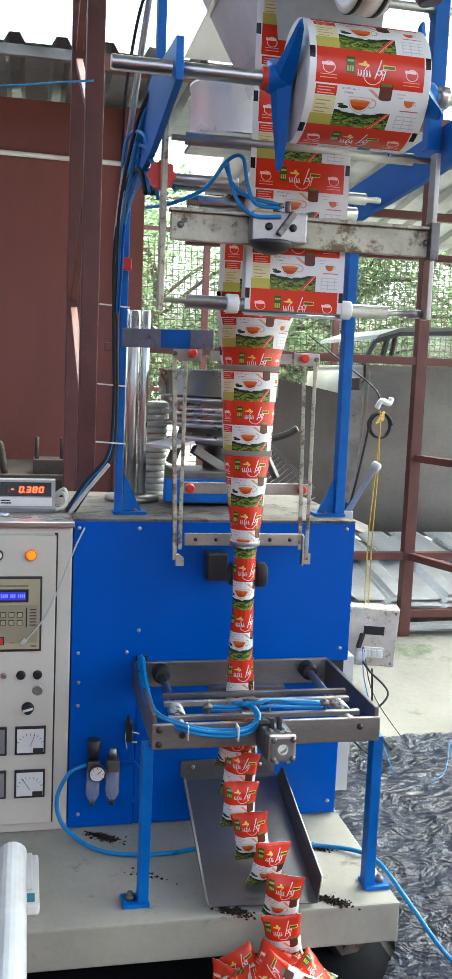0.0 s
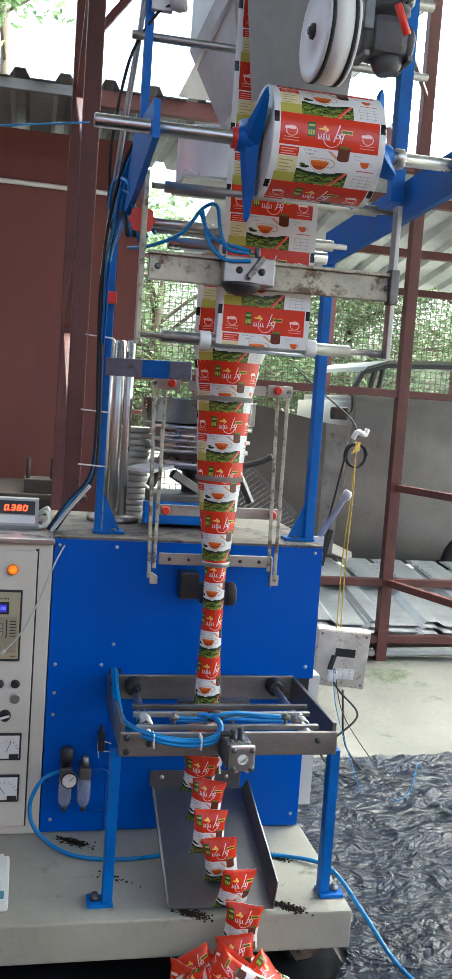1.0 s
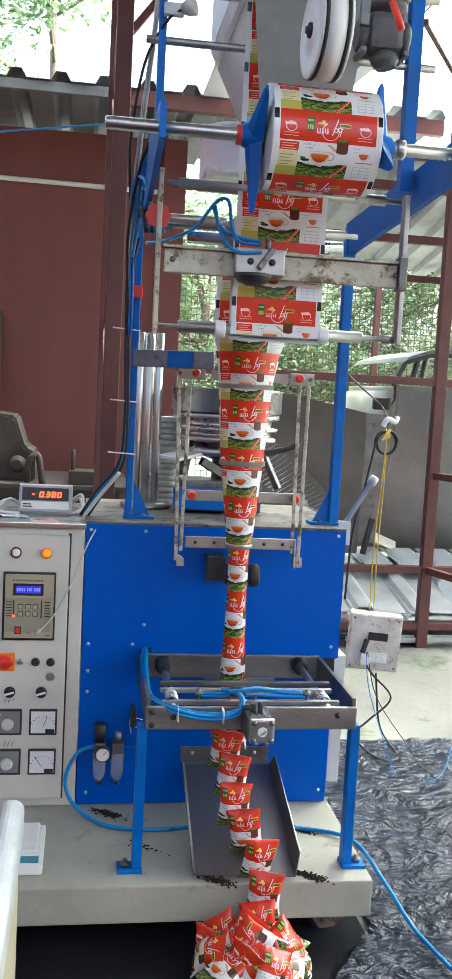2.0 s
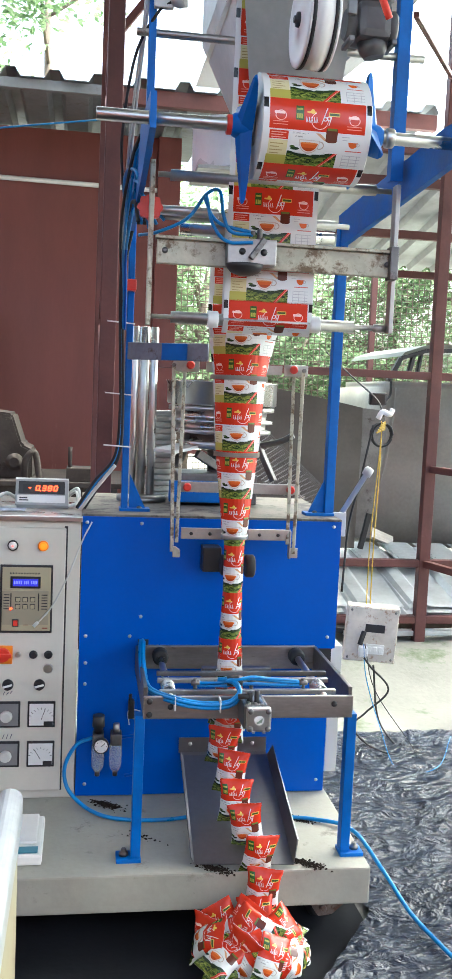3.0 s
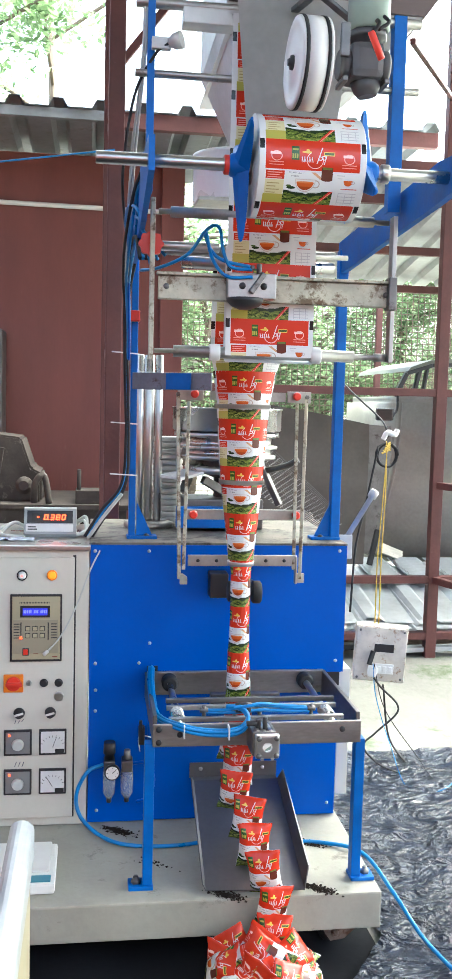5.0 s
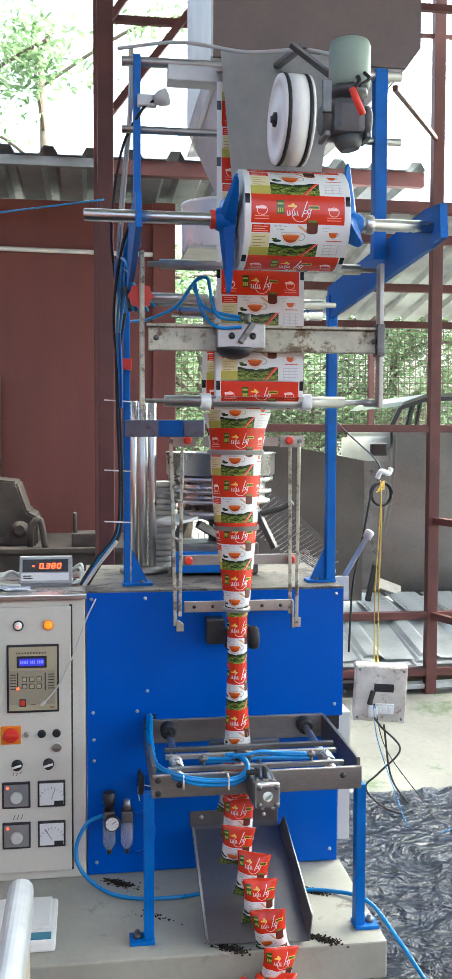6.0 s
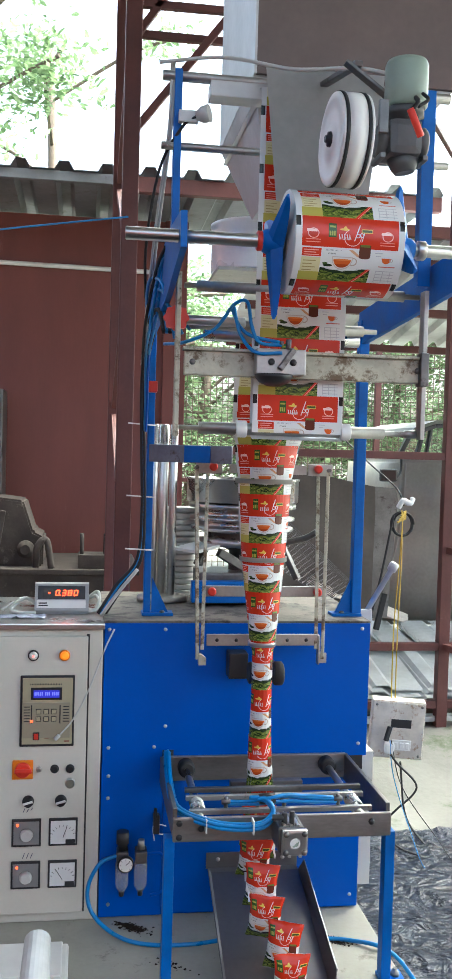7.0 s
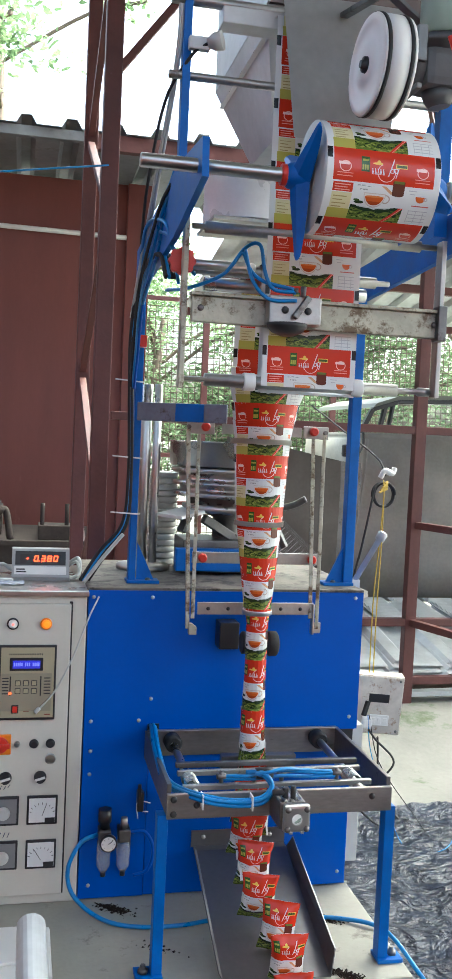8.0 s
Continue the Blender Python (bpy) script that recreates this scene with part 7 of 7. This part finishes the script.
    prism(bm, [(2.37, 1.89), (2.57, 1.957), (3.4, 2.0), (5.2, 2.03), (5.2, 2.06), (3.4, 2.03), (2.57, 1.985), (2.40, 1.925)], "y", 3.95, 5.35)
    part("roof", bm, VANPAINT, V)
    for pts in ([(2.31, 1.74), (2.375, 1.865), (2.465, 1.90), (2.425, 1.74)], [(2.52, 1.74), (2.545, 1.92), (3.28, 1.965), (3.28, 1.74)]):
        bm = new_bm()
        prism(bm, pts, "y", 3.975, 3.981)
        part("side_window", bm, GLASS, V)
    bm = new_bm()
    box(bm, 2.086, 2.225, 3.78, 3.82, 1.512, 1.606, 0.018)
    mirror = part("wing_mirror", bm, BLACK, V, "black wing mirror")
    bm = new_bm()
    box(bm, 2.100, 2.205, 3.776, 3.780, 1.524, 1.594, 0.001)
    part("mirror_glass", bm, DARKGLASS, mirror)
    bm = new_bm()
    pipe(bm, ((2.22, 3.80, 1.55), (2.27, 3.86, 1.60), (2.30, 3.95, 1.70)), 0.010)
    part("mirror_arm", bm, BLACK, mirror)
    for x in (3.4, 4.7):
        bm = new_bm()
        turned(bm, (x, 3.88, 0.43), (x, 4.10, 0.43), ((0, 0.22), (0.05, 0.29), (0.9, 0.29), (1, 0.25)), 28)
        part("wheel", bm, RUBBER, V)
    # low things by the red wall
    bm = new_bm()
    prism(bm, [(-0.95, 1.0), (-0.93, 1.33), (-0.60, 1.40), (-0.42, 1.38), (-0.36, 1.20), (-0.30, 1.17), (-0.30, 1.0)], "y", 2.6, 3.0)
    bmesh.ops.bevel(bm, geom=bm.edges[:], offset=0.012, segments=2, affect="EDGES")
    for i in range(4):
        bar(bm, (-0.90 + 0.11 * i, 2.585, 1.06), (-0.86 + 0.11 * i, 2.585, 1.32), 0.03, 0.03, 0.004)
    turned(bm, (-0.40, 2.60, 1.10), (-0.40, 2.54, 1.10), ((0, 0.05), (0.6, 0.05), (0.7, 0.03), (1, 0.028)), 18)
    tagged(part("machine_cover", bm, DUSTY), "dusty dark machine part on the bench", "machine part")
    bm = new_bm()
    box(bm, -2.4, 0.20, 2.5, 3.3, 0.0, 0.97, 0.01)
    box(bm, -2.5, 0.25, 2.45, 3.35, 0.97, 1.0, 0.005)
    tagged(part("work_bench", bm, DUSTY), "dark cluttered work bench by the red wall", "bench")
    bm = new_bm()
    pipe(bm, ((-0.34, 2.55, 1.0), (-0.33, 2.5, 1.12), (-0.28, 2.5, 1.16), (-0.25, 2.5, 1.0)), 0.02)
    tagged(part("bent_tube", bm, DUSTY), "bent metal tube on the bench", "tube")
    bm = new_bm()
    box(bm, -0.10, 0.08, 2.5, 2.7, 1.0, 1.08, 0.006)
    rod(bm, (-0.08, 2.55, 1.08), (-0.08, 2.55, 1.20), 0.012)
    rod(bm, (0.055, 2.55, 1.08), (0.055, 2.55, 1.20), 0.012)
    tagged(part("clamp_stand", bm, DUSTY), "dark clamp with two upright pins on the bench", "clamp")
    bm = new_bm()
    prism(bm, [(0.12, 1.0), (0.16, 1.0), (0.13, 1.18), (0.10, 1.18)], "y", 2.5, 2.53)
    tagged(part("timber_offcut", bm, PLYWOOD), "pale timber offcut leaning by the wall", "timber")
    # dark cupboard edge by the wall
    bm = new_bm()
    box(bm, -1.45, -0.63, 3.6, 3.95, 0.0, 2.08, 0.006)
    tagged(part("cupboard", bm, STEEL_DARK), "dark metal cupboard against the red wall", "cupboard")
    # narrow sheet-metal guard in front, with a rounded galvanised rim
    B = thing("sheet_metal_guard", "narrow upright tan sheet-metal guard with a rounded galvanised rim", "guard panel", (-0.155, -1.2, 0))
    bm = new_bm()
    prism(bm, [(-0.176, -1.75), (-0.134, -1.75), (-0.134, -0.81), (-0.176, -0.81)], "z", 0.0, 0.52)
    part("body", bm, TAN, B)
    bm = new_bm()
    arc = [(-0.155 - 0.030 * math.cos(math.pi * i / 10), 0.552 + 0.026 * math.sin(math.pi * i / 10)) for i in range(11)]
    prism(bm, [(-0.185, 0.49)] + arc + [(-0.125, 0.49)], "y", -1.76, -0.795)
    bmesh.ops.bevel(bm, geom=[e for e in bm.edges if abs(e.verts[0].co.y - e.verts[1].co.y) < 1e-5], offset=0.006, segments=2, affect="EDGES")
    part("rim", bm, GALV, B, "bright dented galvanised rim")
    # kitchen scale on the platform
    K = thing("kitchen_scale", "small white platform scale with a blue display", "scale", (-0.16, -0.34, 0.2))
    bm = new_bm()
    box(bm, -0.30, -0.088, -0.46, -0.21, 0.202, 0.235, 0.008)
    box(bm, -0.285, -0.105, -0.40, -0.22, 0.236, 0.246, 0.004)
    part("body", bm, WHITE, K)
    bm = new_bm()
    box(bm, -0.16, -0.10, -0.452, -0.415, 0.2355, 0.2385, 0.001)
    part("display", bm, surface("teal_display", (0.05, 0.22, 0.30), 0.3, 0, 0.1, 8, 60, 0), K, "teal display")
    # spilled tea heaps on the platform
    for i, (x, y, n_) in enumerate(((0.70, -0.20, 420), (0.665, -0.49, 320), (0.40, -0.505, 220), (0.10, -0.07, 260), (0.20, -0.30, 40))):
        rnd = random.Random(i)
        verts, faces = [], []
        for _ in range(n_):
            w = rnd.gauss(0, 1)
            p = Vector((x + 0.022 * w + rnd.gauss(0, 0.010), y - 0.014 * w + rnd.gauss(0, 0.009), 0.2015))
            a = rnd.uniform(0, 6.28)
            s = rnd.uniform(0.002, 0.006)
            n0 = len(verts)
            verts += [p + Vector((math.cos(a + j * 2.1) * s, math.sin(a + j * 2.1) * s, 0.0)) for j in range(3)] + [p + Vector((0, 0, s * 0.7))]
            faces += [(n0, n0 + 1, n0 + 3), (n0 + 1, n0 + 2, n0 + 3), (n0 + 2, n0, n0 + 3)]
        me = bpy.data.meshes.new("spilled_tea")
        me.from_pydata([tuple(v) for v in verts], [], faces)
        me.materials.append(TEADUST)
        tagged(new("spilled_tea", me), "spilled dark tea dust on the platform", "tea dust", kind="stuff")


ground()
building()
fence()
mesh_fence()
crumpled("tarp_blue", 0.885, 3.2, -3.0, 1.03, 0.014, 0.026, 0.013, TARP, "crumpled shiny dark blue tarpaulin on the floor", "stuff", True)
crumpled("tarp_black", -4.0, 0.86, -6.0, 0.6, 0.004, 0.012, 0.05, BLACKMAT, "flat black plastic sheet under the platform", "stuff", seed=9.0)
for i, (x, y, h, r, n_) in enumerate(((-2.2, 9.0, 9.0, 2.6, 120), (-0.4, 10.5, 9.5, 2.6, 130), (1.2, 9.8, 4.2, 1.7, 230), (2.6, 9.6, 4.0, 1.7, 230), (4.2, 10.0, 4.2, 1.7, 230), (0.6, 9.2, 3.4, 1.4, 170), (6.2, 9.5, 5.0, 2.0, 250), (-3.9, 11.0, 9.5, 2.6, 130))):
    tree(x, y, h, r, n_, 20 + i, "tall leafy green tree behind the shed" if h > 8 else "leafy green tree behind the yard fence", 0.8, 0.12 if h > 8 else 0.085)
machine()
film_roll()
control_cabinet()
weighing_indicator()
air_unit()
hoses()
table_things()
yard_things()
film_pieces = film_web()
string_sachets = sachets()


def motions():
    """The film is drawn down one label at each pull; the sachet string follows."""
    for ob, d, s in film_pieces:
        walk(ob, [(t, web_pose(d + (ph - 2.0) * PITCH, s)) for t, ph in PULLS])
    for ob, k, j in string_sachets:
        rows = []
        rnd = random.Random(j)
        dx, twist, lean, yaw = rnd.uniform(-0.010, 0.010), rnd.uniform(-8, 8), rnd.uniform(6, 26), rnd.uniform(-14, 14)
        for t, ph in PULLS:
            p, q = string_at(k + ph - 1.0)
            m = Matrix.Translation(p + Vector((dx, 0, 0))) @ q.to_matrix().to_4x4() @ pose(0, 0, 0, lean + rnd.uniform(-1, 1), twist, yaw)
            rows.append((t, m))
        walk(ob, rows)


motions()
